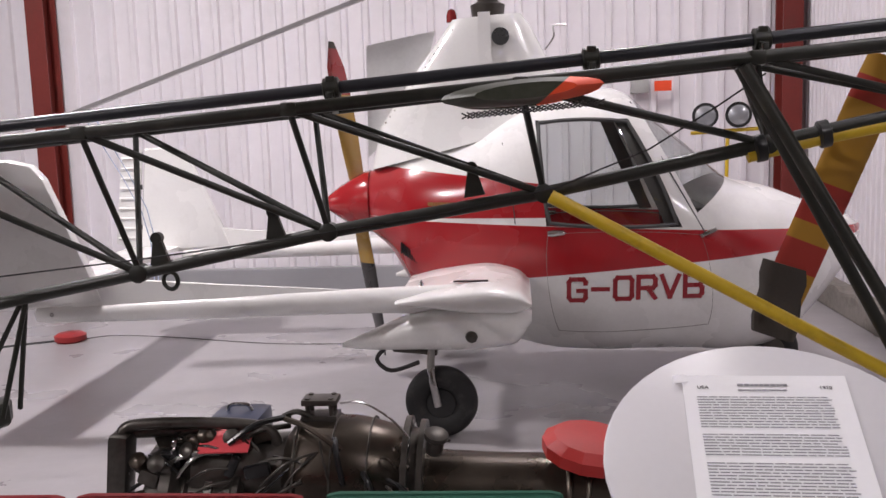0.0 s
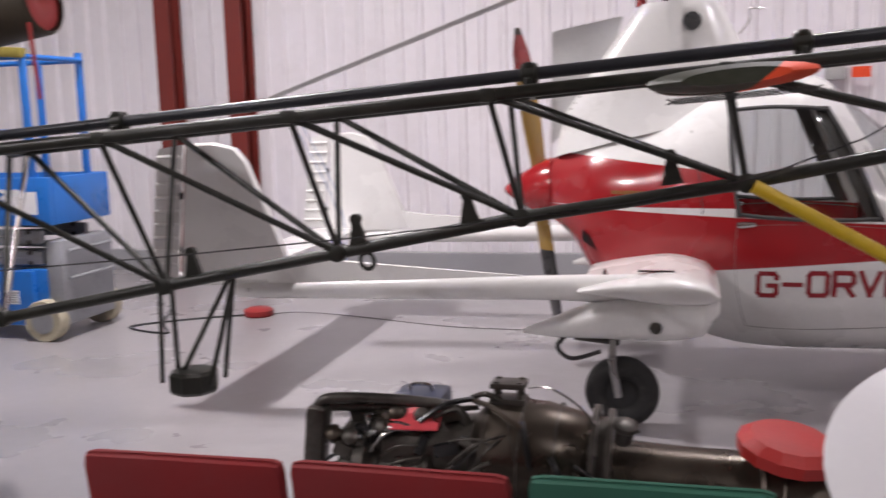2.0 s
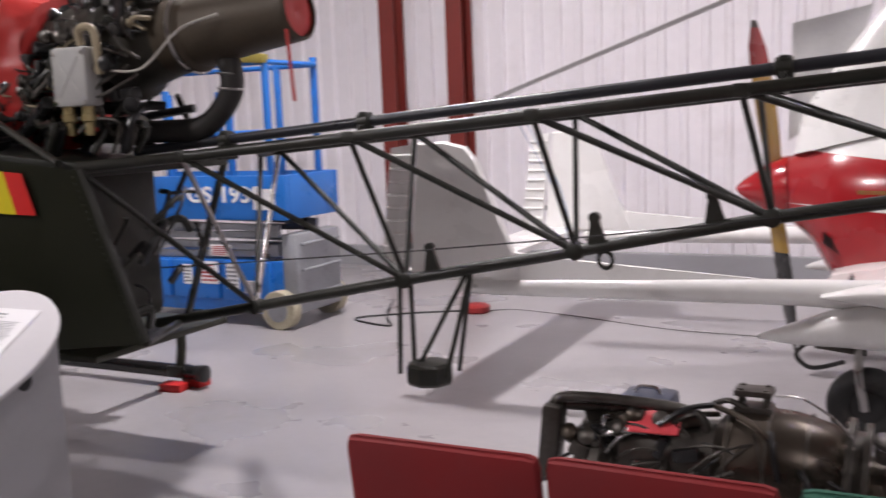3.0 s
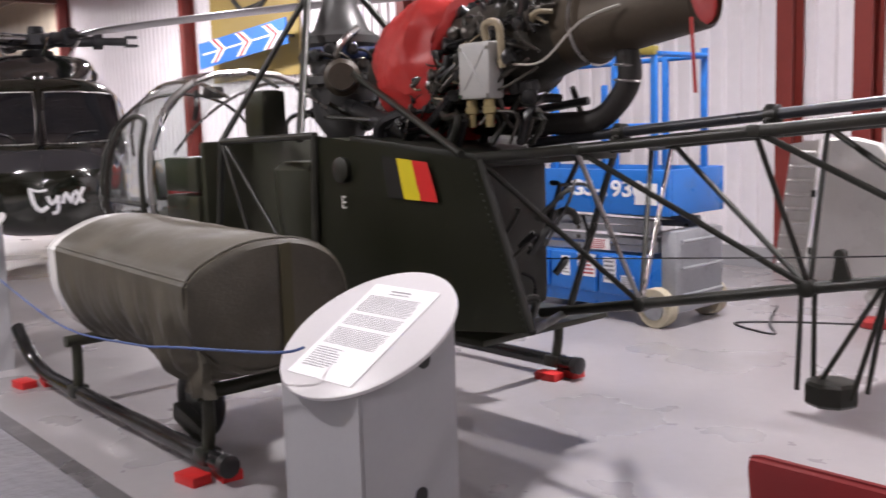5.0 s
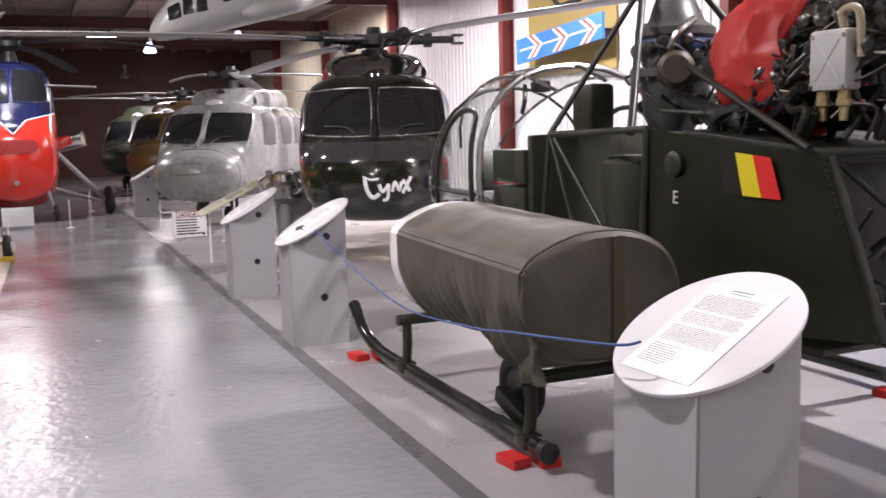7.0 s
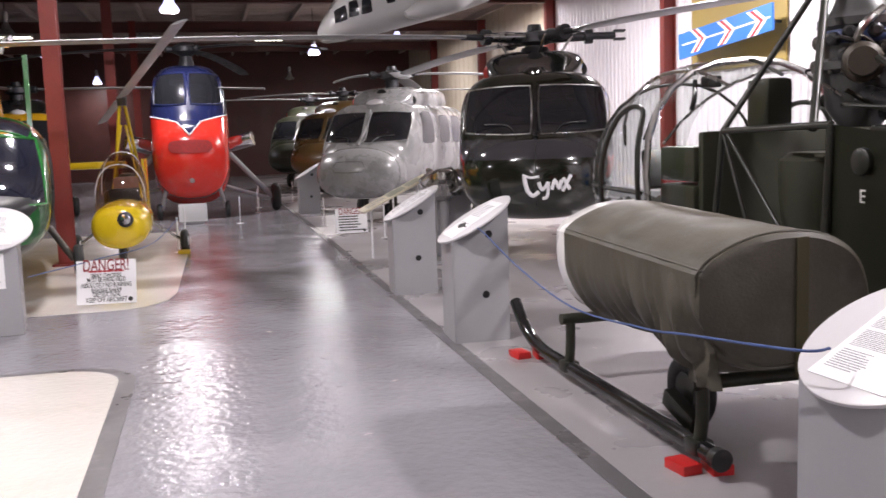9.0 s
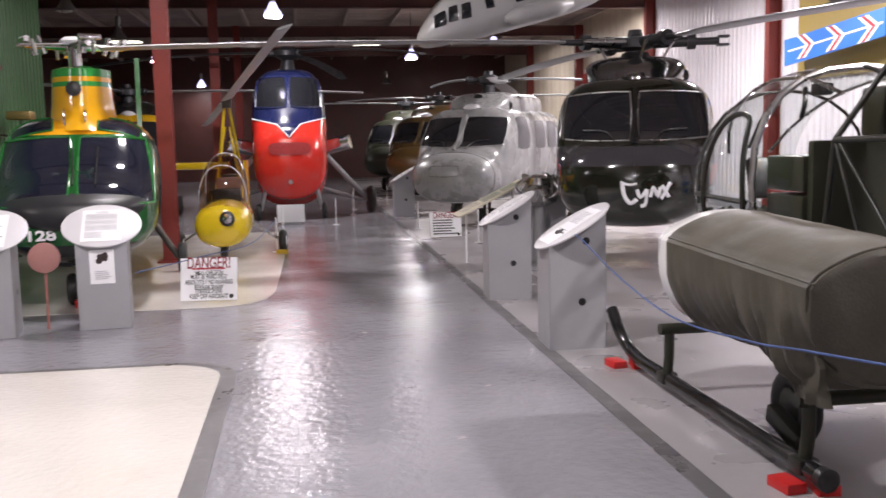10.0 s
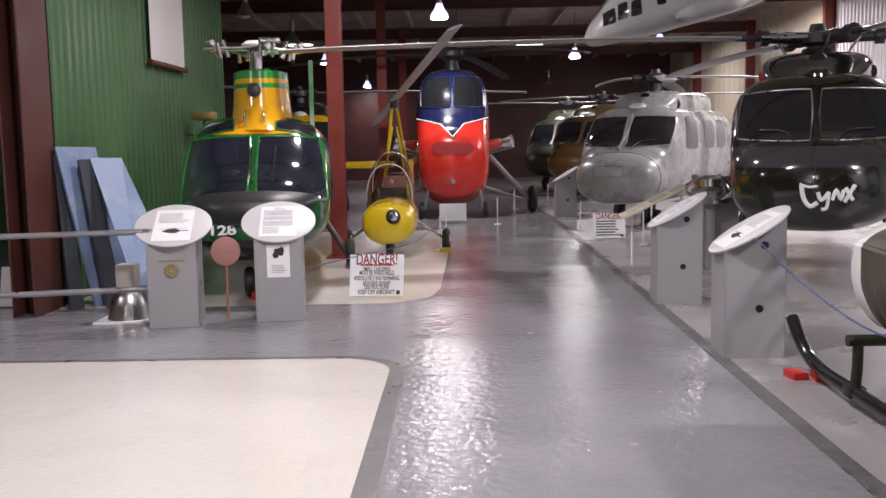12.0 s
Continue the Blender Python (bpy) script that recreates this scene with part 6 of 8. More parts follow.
part("shell", box(B(), (0, 0, 0.09), (0.26, 0.3, 0.18), None, 0.04), mat("navy_plastic", (0.04, 0.05, 0.09), 0.4), case)
part("handle", hose(B(), [(-0.06, 0, 0.18), (-0.04, 0, 0.21), (0.04, 0, 0.21), (0.06, 0, 0.18)], 0.01, 4, 8), CHROME, case)
tagged(part("cable_reel", lathe(B(), [(0, 0.10), (0.015, 0.115), (0.05, 0.115), (0.065, 0.09)], (-3.49, 7.14, 0.003), (0, 0, 1), 24), mat("red_reel", (0.3, 0.02, 0.02), 0.45)), "flat red cable reel on the floor", "cable reel")
bm = hose(B(), [(-3.4, 7.2, 0.008), (-3.2, 7.3, 0.006), (-2.7, 7.2, 0.006), (-1.9, 6.95, 0.006), (-1.2, 6.9, 0.006), (-0.5, 6.8, 0.006)], 0.0045, 6, 6)
tagged(part("floor_cable", bm, mat("grey_cable", (0.12, 0.11, 0.11), 0.6)), "thin grey cable lying across the floor", "cable")
bm = hose(B(), [(-3.55, 7.15, 0.01), (-4.0, 6.9, 0.01), (-4.3, 6.6, 0.012), (-3.9, 6.45, 0.01), (-4.1, 6.75, 0.02), (-4.4, 7.4, 0.01)], 0.009, 6, 6)
tagged(part("floor_cable", bm, BLACK), "coiled black cable beside the lift", "cable")

# ---- blue scissor lift ----
li = thing("scissor_lift", "blue electric scissor lift with raised guard rails", "scissor lift")
LX0, LX1, LY0, LY1 = -6.28, -4.65, 6.12, 6.84
ch = part("chassis", box(B(), ((LX0 + LX1) / 2, (LY0 + LY1) / 2, 0.31), (LX1 - LX0, LY1 - LY0 - 0.1, 0.42), None, 0.02), BLUE_LIFT, li)
for k in range(3):
    part("side_tray", box(B(), (LX0 + 0.3 + 0.5 * k, LY0 + 0.03, 0.36), (0.46, 0.05, 0.3), None, 0.012), BLUE_LIFT, ch)
rng = random.Random(3)
for x, z, w, h in ((-5.55, 0.40, 0.09, 0.16), (-5.33, 0.42, 0.18, 0.18), (-5.1, 0.40, 0.12, 0.2), (-5.2, 0.6, 0.2, 0.09), (-4.93, 0.32, 0.12, 0.1)):
    d = part("decal", box(B(), (x, LY0 + 0.003, z), (w, 0.003, h)), PAPER, ch)
    bm = bars(B(), on_plane((x, LY0 + 0.0005, z), (1, 0, 0), (0, 0, 1)), -w * 0.42, w * 0.42, -h * 0.42, h * 0.42, 5, rng, 0.5, 0.2)
    part("decal_print", bm, RED_TEXT if w > 0.15 else GREY_INK, d)
for x in (LX0 + 0.22, LX1 - 0.02):
    for y in (LY0 + 0.03, LY1 - 0.03):
        wb = part("wheel", lathe(B(), [(-0.055, 0.10), (-0.055, 0.145), (-0.045, 0.152), (0.045, 0.152), (0.055, 0.145), (0.055, 0.10)], (x, y, 0.153), (0, 1, 0), 32), mat("cream_rubber", (0.45, 0.41, 0.30), 0.7, 0, 0.15, 6, 60, 0.15, (0.15, 0.13, 0.1), 0.6), li, "cream non-marking wheel")
        part("hub", lathe(B(), [(-0.06, 0.03), (-0.06, 0.09), (0.06, 0.09), (0.06, 0.03)], (x, y, 0.153), (0, 1, 0), 20), GREY_LIFT, wb)
part("ladder_end", box(B(), (LX1 + 0.06, (LY0 + LY1) / 2, 0.42), (0.14, 0.62, 0.62), None, 0.03), GREY_LIFT, li)
for k in range(3):
    part("ladder_rung", tube(B(), (LX1 + 0.15, LY0 + 0.1, 0.25 + 0.2 * k), (LX1 + 0.15, LY1 - 0.1, 0.25 + 0.2 * k), 0.014), GREY_LIFT, li)
for k in range(4):
    for y in (LY0 + 0.1, LY1 - 0.1):
        z = 0.56 + 0.075 * k
        part("scissor_arm", box(B(), ((LX0 + LX1) / 2, y, z), (LX1 - LX0 - 0.1, 0.05, 0.05), eul(0, (1.2 if k % 2 else -1.2), 0), 0.008), GREY_LIFT, li)
        for x in (LX0 + 0.15, (LX0 + LX1) / 2, LX1 - 0.15):
            part("pivot_pin", lathe(B(), [(-0.035, 0.018), (0.035, 0.018)], (x, y, z), (0, 1, 0), 12), DARK_METAL, li)
dk = part("platform_panel", box(B(), ((LX0 + LX1) / 2 + 0.03, LY0 + 0.02, 1.01), (LX1 - LX0 + 0.14, 0.04, 0.34), None, 0.01), BLUE_LIFT, li)
part("platform_panel", box(B(), ((LX0 + LX1) / 2 + 0.03, LY1 - 0.02, 1.01), (LX1 - LX0 + 0.14, 0.04, 0.34), None, 0.01), BLUE_LIFT, li)
part("platform_panel", box(B(), (LX1 + 0.085, (LY0 + LY1) / 2, 1.01), (0.03, LY1 - LY0 - 0.09, 0.34), None, 0.01), BLUE_LIFT, li)
part("platform_deck", box(B(), ((LX0 + LX1) / 2 + 0.03, (LY0 + LY1) / 2, 0.87), (LX1 - LX0, LY1 - LY0 - 0.08, 0.05)), GREY_LIFT, li)
words("GS-1930", 0.17, on_plane((-5.13, LY0 - 0.004, 1.03), (1, 0, 0), (0, 0, 1)), PAPER, dk, "model_mark", 0.002, "white sloping model lettering", "CENTER", 0.72, 0.004)
d = part("decal", box(B(), (-4.75, LY0 - 0.002, 1.0), (0.2, 0.003, 0.16)), PAPER, dk)
for y in (LY0 + 0.04, LY1 - 0.04):
    for x in (LX0 + 0.05, LX0 + 0.6, -5.06, -4.70):
        part("rail_post", box(B(), (x, y, 1.62 if x > -5.2 else 1.5), (0.05, 0.04, 0.92 if x > -5.2 else 0.7), None, 0.008), BLUE_LIFT, li)
    for z in (1.5, 2.02):
        part("guard_rail", tube(B(), (LX0 + 0.05, y, z), (-4.7, y, z), 0.02), BLUE_LIFT, li)
for z in (1.5, 2.02):
    part("guard_rail", tube(B(), (-4.68, LY0 + 0.04, z), (-4.68, LY1 - 0.04, z), 0.02), BLUE_LIFT, li)
part("gate_pad", box(B(), (-4.84, LY0 + 0.03, 2.055), (0.34, 0.07, 0.07), eul(0, 4, 0), 0.015), mat("dull_yellow_pad", (0.28, 0.23, 0.05), 0.6), li)

# ---- danger signs and barrier posts ----
def danger(x, y, turn, w, h, full=True):
    t = thing("danger_sign", "white danger notice board with red heading propped on the floor", "sign", "danger signs", "", (x, y, 0), turn)
    til = radians(14)
    up = Vector((0, math.sin(til), math.cos(til)))
    c = Vector((0, 0, 0.035)) + up * h / 2
    m = on_plane(c, (1, 0, 0), up)
    n = m.to_3x3() @ Vector((0, 0, 1))
    part("board", plate(B(), [m @ Vector((a, b, 0)) for a, b in ((-w / 2, -h / 2), (w / 2, -h / 2), (w / 2, h / 2), (-w / 2, h / 2))], 0.008), PAPER, t)
    at = lambda yy: Matrix.Translation(n * 0.006) @ m @ Matrix.Translation((0, yy * h, 0))
    words("DANGER!", 0.16 * h / 0.42, at(0.37), mat("dark_red_print", (0.22, 0.012, 0.02), 0.5, 0, 0.05, 4, 60, 0), t, "heading", 0.0008, "dark red heading", "CENTER", 0.76 * w, 0.002)
    if full:
        for k, line in enumerate(("", "SMALL CHILDREN", "MUST BE HAND HELD", "ABSOLUTELY NO RUNNING", "BEWARE SHARP", "OBSTRUCTIONS", "KEEP OFF AIRCRAFT")):
            yy = (0.245, 0.14, 0.05, -0.075, -0.2, -0.29, -0.41)[k]
            if line:
                words(line, 0.062 * h / 0.42, at(yy), INK, t, "notice_line", 0.0006, "", "CENTER", (0, 0.5, 0.64, 0.84, 0.5, 0.46, 0.68)[k] * w, 0.0008)
            else:
                part("small_print", bars(B(), at(yy), -0.3 * w, 0.3 * w, -0.012, 0.012, 1, random.Random(5), 0.8), RED_TEXT, t)
    else:
        part("small_print", bars(B(), at(-0.1), -0.4 * w, 0.4 * w, -0.33 * h, 0.33 * h, 6, random.Random(6), 0.5, 0.3), INK, t)
    part("round_mark", lathe(B(), [(0, 0.022), (0.001, 0.022)], at(-0.41) @ Vector((0.40 * w, 0, 0)), n, 18), INK, t)
    for sx in (-1, 1):
        part("prop_leg", tube(B(), m @ Vector((sx * w * 0.35, 0, -0.005)), (sx * w * 0.35, 0.25, 0.0), 0.008, seg=6), GREY_PAINT, t)
    return t


danger(-9.98, -0.80, 84, 0.55, 0.42)
danger(-15.3, 2.36, 88, 0.5, 0.39, False)
s = thing("white_notice", "plain white notice board standing on the floor", "sign", "", "", (-18.9, -0.1, 0))
part("board", box(B(), (0, 0, 0.22), (0.01, 0.52, 0.34), eul(0, -12, 0)), PAPER, s)
part("foot", box(B(), (0, 0, 0.03), (0.12, 0.4, 0.06), None, 0.01), GREY_PAINT, s)


def post(x, y, h=0.5):
    t = thing("barrier_post", "thin white barrier post on a small foot", "post", "barrier posts", "", (x, y, 0))
    part("stem", tube(B(), (0, 0, 0), (0, 0, h), 0.011, seg=8), PAPER, t)
    part("foot", lathe(B(), [(0, 0.07), (0.008, 0.065), (0.012, 0.02)], (0, 0, 0), (0, 0, 1), 14), PAPER, t)


for x, y in ((-17.2, 2.15), (-14.6, 2.75), (-18.6, 0.75), (-21.0, 1.2), (-14.3, -0.25), (-16.4, -0.2), (-22.5, 1.3), (-24.0, 2.2)):
    post(x, y)
tagged(part("barrier_rope", hose(B(), [(-14.3, -0.25, 0.47), (-12.5, -0.5, 0.33), (-10.4, -0.9, 0.42), (-9.1, -1.32, 0.45)], 0.005, 6, 6), BLUE_ROPE), "thin blue barrier rope beside the small gyroplane", "rope")
pb = thing("slanted_panel", "pale slanted display panel on thin legs", "display panel", "", "", (-12.3, 2.47, 0))
part("board", box(B(), (0, 0, 0.81), (0.5, 0.96, 0.02), eul(26, 0, 0), 0.004), mat("cream_board", (0.62, 0.58, 0.45), 0.5), pb)
slope = Matrix.Translation((0, 0, 0.81)) @ eul(26, 0, 0).to_matrix().to_4x4()
for y0, y1 in ((-0.1, 0.14), (0.18, 0.38)):
    part("picture", plate(B(), [slope @ Vector((a, b, 0.012)) for a, b in ((-0.17, y0), (0.17, y0), (0.17, y1), (-0.17, y1))], 0.002), mat("faded_photograph", (0.30, 0.31, 0.24), 0.4, 0, 0.4, 12, 60, 0), pb)
part("print", bars(B(), slope @ Matrix.Translation((0, 0, 0.0105)), -0.17, 0.17, -0.4, -0.14, 9, random.Random(9), 0.3, 0.3), GREY_INK, pb)["kind"] = "stuff"
for y in (-0.3, 0.3):
    part("leg", tube(B(), (0, y, 0), (0, y, 0.8 + y * 0.488), 0.013, seg=8), PAPER, pb)

# ---- left side: rails, leaning panels, bowl, banner ----
rl = thing("steel_barrier", "galvanised two-rail steel barrier", "barrier", "", "", (0, 0, 0))
for z in (0.83, 0.33):
    part("rail", tube(B(), (-8.75, -2.62, z), (-7.9, -6.6, z - 0.0), 0.026), mat("galvanised_tube", (0.38, 0.38, 0.40), 0.35, 0.7, 0.1, 6, 60, 0.05), rl)
for f in (0.55, 0.98):
    p = Vector((-8.75, -2.62, 0)).lerp(Vector((-7.9, -6.6, 0)), f)
    part("upright", tube(B(), p, p + Vector((0, 0, 0.86)), 0.026), mat("galvanised_tube", (0.38, 0.38, 0.40)), rl)
BLUEBOARD = mat("pale_blue_board", (0.22, 0.30, 0.48), 0.5, 0, 0.12, 1.5, 40, 0.05, (0.6, 0.62, 0.66), 0.35)
GREYBOARD = mat("dark_grey_board", (0.06, 0.065, 0.08), 0.5, 0, 0.12, 2, 40, 0.05)
for q, m, lab in (([(-9.75, -3.55, 0), (-10.15, -3.3, 0), (-10.4, -3.72, 1.57), (-9.8, -3.88, 1.58)], BLUEBOARD, "pale blue board leaning on the green wall"),
                  ([(-9.7, -3.42, 0), (-9.85, -3.3, 0), (-10.1, -3.66, 1.45), (-9.95, -3.72, 1.45)], GREYBOARD, "dark narrow board leaning on the green wall"),
                  ([(-9.45, -2.98, 0), (-9.7, -2.6, 0), (-10.4, -3.45, 1.45), (-10.1, -3.66, 1.46)], BLUEBOARD, "pale blue board leaning at a slant"),
                  ([(-9.62, -3.75, 0), (-9.74, -3.66, 0), (-9.95, -3.86, 1.5), (-9.8, -3.9, 1.5)], GREYBOARD, "dark narrow board leaning on the green wall")):
    tagged(part("leaning_board", plate(B(), q, 0.03), m), lab, "board", "leaning boards")
bw = thing("steel_bowl", "upturned polished steel dome with a grey box on it", "dome", "", "", (-9.1, -2.98, 0))
part("dome", lathe(B(), [(0.0, 0.2), (0.03, 0.19), (0.12, 0.175), (0.2, 0.15), (0.26, 0.1), (0.28, 0.0)], (0, 0, 0.01), (0, 0, 1), 32), STEEL, bw)
part("base_plate", box(B(), (0, 0, 0.008), (0.5, 0.5, 0.015)), PAPER, bw)
part("box_on_top", box(B(), (0, 0, 0.40), (0.17, 0.17, 0.22), None, 0.01), mat("beige_box", (0.45, 0.43, 0.40), 0.5), bw)
bn = thing("hanging_banner", "long white hanging banner with dark red bottom rod", "banner", "", "", (-13.55, -3.86, 0))
part("cloth", box(B(), (0, 0, 3.75), (1.45, 0.01, 2.2)), PAPER, bn)
part("rod", tube(B(), (-0.78, 0.01, 2.65), (0.8, 0.01, 2.65), 0.035), mat("dark_red_rod", (0.12, 0.01, 0.01), 0.4), bn)
wl = thing("wall_lantern", "small brass lamp on an arm fixed to the green wall", "wall lamp", "", "", (-14.3, -3.9, 1.75))
part("arm", hose(B(), [(0, 0, 0), (0.05, 0.25, -0.02), (0.05, 0.3, 0.2)], 0.015, 4, 8), DARK_METAL, wl)
part("head", box(B(), (0.05, 0.3, 0.25), (0.3, 0.32, 0.12), None, 0.03), mat("brass", (0.35, 0.26, 0.1), 0.35, 0.7), wl)
pk = thing("round_paddle", "round pinkish disc sign on a thin stake", "paddle sign", "", "", (-9.0, -2.05, 0))
part("disc", lathe(B(), [(-0.02, 0.12), (-0.015, 0.13), (0.015, 0.13), (0.02, 0.12)], (0, 0, 0.62), (1, 0.1, 0), 28), mat("faded_pink", (0.42, 0.20, 0.18), 0.6), pk)
part("stake", tube(B(), (0, 0, 0), (-0.01, 0, 0.5), 0.012, seg=8), mat("pink_stake", (0.35, 0.14, 0.12), 0.6), pk)
bd = thing("leaning_notice", "pale notice leaning behind the barrier", "sign", "", "", (-9.9, -4.35, 0))
part("board", box(B(), (0, 0, 0.2), (0.03, 0.4, 0.4), eul(0, -15, 0)), PALE_GREY, bd)

# ---- wall panel with striped rotor blade ----
tp = thing("wall_poster", "tan wall panel with a dark helicopter outline", "wall panel", "", "", (-15.5, 9.198, 0))
part("board", box(B(), (0, 0, 3.6), (3.0, 0.03, 2.2)), mat("tan_board", (0.33, 0.24, 0.07), 0.55, 0, 0.1, 1, 30, 0.05), tp)
bm = B()
hose(bm, [(-1.3, -0.025, 3.72), (0.2, -0.025, 3.78), (1.4, -0.025, 4.0)], 0.02, 4, 6)
hose(bm, [(-0.6, -0.025, 3.95), (-0.2, -0.025, 3.7), (0.4, -0.025, 3.76), (0.7, -0.025, 4.05)], 0.05, 4, 6)
part("outline", bm, INK, tp)
cb = thing("striped_blade", "blue rotor blade with red and white chevrons on the wall", "rotor blade", "", "", (-15.35, 8.85, 3.08))
mm = on_plane((0, 0, 0), (1, 0, 0.045), (0, 0, 1))
part("blade", plate(B(), [mm @ Vector(p) for p in ((-1.5, -0.26, 0), (1.5, -0.18, 0), (1.5, 0.24, 0), (-1.5, 0.2, 0))], 0.04), mat("bright_blue_paint", (0.03, 0.17, 0.6), 0.4), cb)
bw2 = B()
plate(bw2, [mm @ Vector(p) for p in ((-1.35, -0.03, 0.024), (1.45, 0.01, 0.024), (1.45, 0.04, 0.024), (-1.35, 0.0, 0.024))], 0.004)
for k in range(3):
    x = -1.05 + 0.92 * k
    bm = B()
    for sy in (-1, 1):
        for dx, w, target in ((0, 0.09, bw2), (0.09, 0.1, bm), (0.19, 0.09, bw2)):
            plate(target, [mm @ Vector(p) for p in ((x + dx, sy * 0.2, 0.026), (x + dx + w, sy * 0.2, 0.026), (x + dx + w + 0.3, 0.005, 0.026), (x + dx + 0.3, 0.005, 0.026))], 0.004)
    part("red_chevron_marking", bm, RED_TEXT, cb)
part("white_chevron_marking", bw2, PAPER, cb)
part("bracket", box(box(B(), (-1.2, 0.19, 0), (0.05, 0.38, 0.05)), (1.2, 0.19, 0.05), (0.05, 0.38, 0.05)), BLACK, cb)

# ---- helicopters down the hall; each is built with its nose at x = 0, pointing along +x ----
BLADE_GREY = mat("grey_rotor_blade", (0.30, 0.30, 0.31), 0.4, 0, 0.1, 3, 50, 0.05)
DARK_HUB = mat("dark_rotor_hub", (0.05, 0.05, 0.055), 0.4, 0.5, 0.2, 6, 60, 0.1)


def blade(t, hub, ang, length, chord, droop, m=BLADE_GREY, root=0.45, name="rotor_blade"):
    a = radians(ang)
    d, n = Vector((math.cos(a), math.sin(a), 0)), Vector((-math.sin(a), math.cos(a), 0))
    rings = []
    for k in range(10):
        f = k / 9
        r = root + (length - root) * f
        c = Vector(hub) + d * r + Vector((0, 0, -droop * f * f))
        w = chord * (0.35 if k == 0 else 1 if k < 9 else 0.7) / 2
        rings.append([c + n * w * math.cos(b) + Vector((0, 0, 0.022 * math.sin(b))) for b in [2 * math.pi * i / 12 for i in range(12)]])
    part(name, skin(B(), rings), m, t)
    bm = tube(B(), Vector(hub) + d * 0.1, Vector(hub) + d * (root + 0.05), 0.05, 0.035)
    lathe(bm, [(0, 0.07), (0.1, 0.075), (0.12, 0.05)], Vector(hub) + d * 0.3, d, 14)
    part("blade_grip", bm, DARK_HUB, t)


def pod_helicopter(label, at, turn, paint, roof_paint, glass_m, script=None, blades=(), hub_h=2.8, stubs=()):
    t = thing("display_helicopter", label, "helicopter", "", "", at, turn)
    h = Hull([(-5.2, 0, 1.45, 0.6, 0.6, 3), (-4.2, 0, 1.40, 0.86, 0.8, 4), (-1.5, 0, 1.38, 0.88, 0.84, 4), (-1.02, 0, 1.37, 0.87, 0.82, 3.6), (-0.82, 0, 1.30, 0.86, 0.74, 3.2), (-0.62, 0, 1.2, 0.85, 0.63, 3), (-0.48, 0, 1.1, 0.82, 0.52, 2.8), (-0.3, 0, 1.06, 0.76, 0.47, 2.6), (-0.12, 0, 1.03, 0.58, 0.38, 2.4), (-0.03, 0, 1.02, 0.32, 0.23, 2.2), (0, 0, 1.02, 0.05, 0.05, 2)])
    part("fuselage", h.mesh(90, 64), paint, t)
    fr = lambda y, z: h.front(y, z, 1, 0.008)
    for s in (-1, 1):
        q = [(s * 0.035, 1.49), (s * 0.79, 1.52), (s * 0.76, 2.02), (s * 0.035, 2.05)]
        w = part("windscreen", patch(fr, q, 12, 0.1), glass_m, t)
        part("windscreen_seal", rim(fr, q, 0.009 if script else 0.014, 12, 0.1), STEEL if script else roof_paint, w)
        part("wiper", hose(B(), [fr(s * 0.2, 1.48) + Vector((0.02, 0, 0)), fr(s * 0.3, 1.6) + Vector((0.02, 0, 0)), fr(s * 0.55, 1.62) + Vector((0.02, 0, 0))], 0.008, 3, 6), BLACK, t)
        sd = lambda x, z: h.side(x, z, s, 0.006)
        part("door_window", patch(sd, [(-1.85, 1.45), (-1.1, 1.45), (-1.2, 2.02), (-1.8, 2.05)], 8, 0.16), glass_m, t)
        for k in range(2):
            part("cabin_window", patch(sd, [(-2.9 - 0.85 * k, 1.45), (-2.25 - 0.85 * k, 1.45), (-2.25 - 0.85 * k, 1.98), (-2.9 - 0.85 * k, 1.98)], 6, 0.2), glass_m, t)
        for k in range(3):
            part("eyebrow_rivet_line", hose(B(), [h.point(-1.05 - 0.9 * k, math.pi / 2 + s * 0.1, 0.003), h.point(-1.05 - 0.9 * k, math.pi / 2 + s * 0.9, 0.003)], 0.005, 2, 6), roof_paint, t)
    if not script:
        bulb = Hull([(-0.75, 0, 1.06, 0.80, 0.44, 2.8), (-0.3, 0, 1.0, 0.79, 0.45, 2.5), (0.02, 0, 0.97, 0.7, 0.41, 2.3), (0.2, 0, 0.95, 0.5, 0.31, 2.1), (0.3, 0, 0.94, 0.24, 0.16, 2), (0.33, 0, 0.94, 0.03, 0.02, 2)])
        part("nose_bulb", bulb.mesh(40, 44), paint, t)
        part("nose_joint", hose(B(), [bulb.point(-0.12, radians(a), 0.001) for a in range(-30, 211, 12)], 0.006, 1, 6), DARK_METAL, t)
        part("nose_hatch", rim(lambda y, z: bulb.front(y, z, 1, 0.002), [(-0.3, 1.02), (0.26, 1.02), (0.24, 1.2), (-0.28, 1.2)], 0.004, 10, 0.16), DARK_METAL, t)
    part("nose_seam", hose(B(), [h.front(0.0, 0.75 + 0.05 * i, 1, 0.002) for i in range(14)], 0.004, 1, 6), BLACK, t) if script else None
    part("centre_post", hose(B(), [fr(0, 1.46), fr(0, 1.75), fr(0, 2.07)], 0.03, 4, 8), roof_paint, t)
    cowl = Hull([(-4.6, 0, 2.3, 0.3, 0.2, 2.5), (-3.6, 0, 2.28, 0.6, 0.26, 2.8), (-2.2, 0, 2.26, 0.62, 0.26, 3.4), (-1.6, 0, 2.24, 0.58, 0.22, 3.4), (-1.35, 0, 2.18, 0.5, 0.14, 3), (-1.05, 0, 2.13, 0.3, 0.05, 2.4)])
    part("engine_cowl", cowl.mesh(40, 36), roof_paint, t)
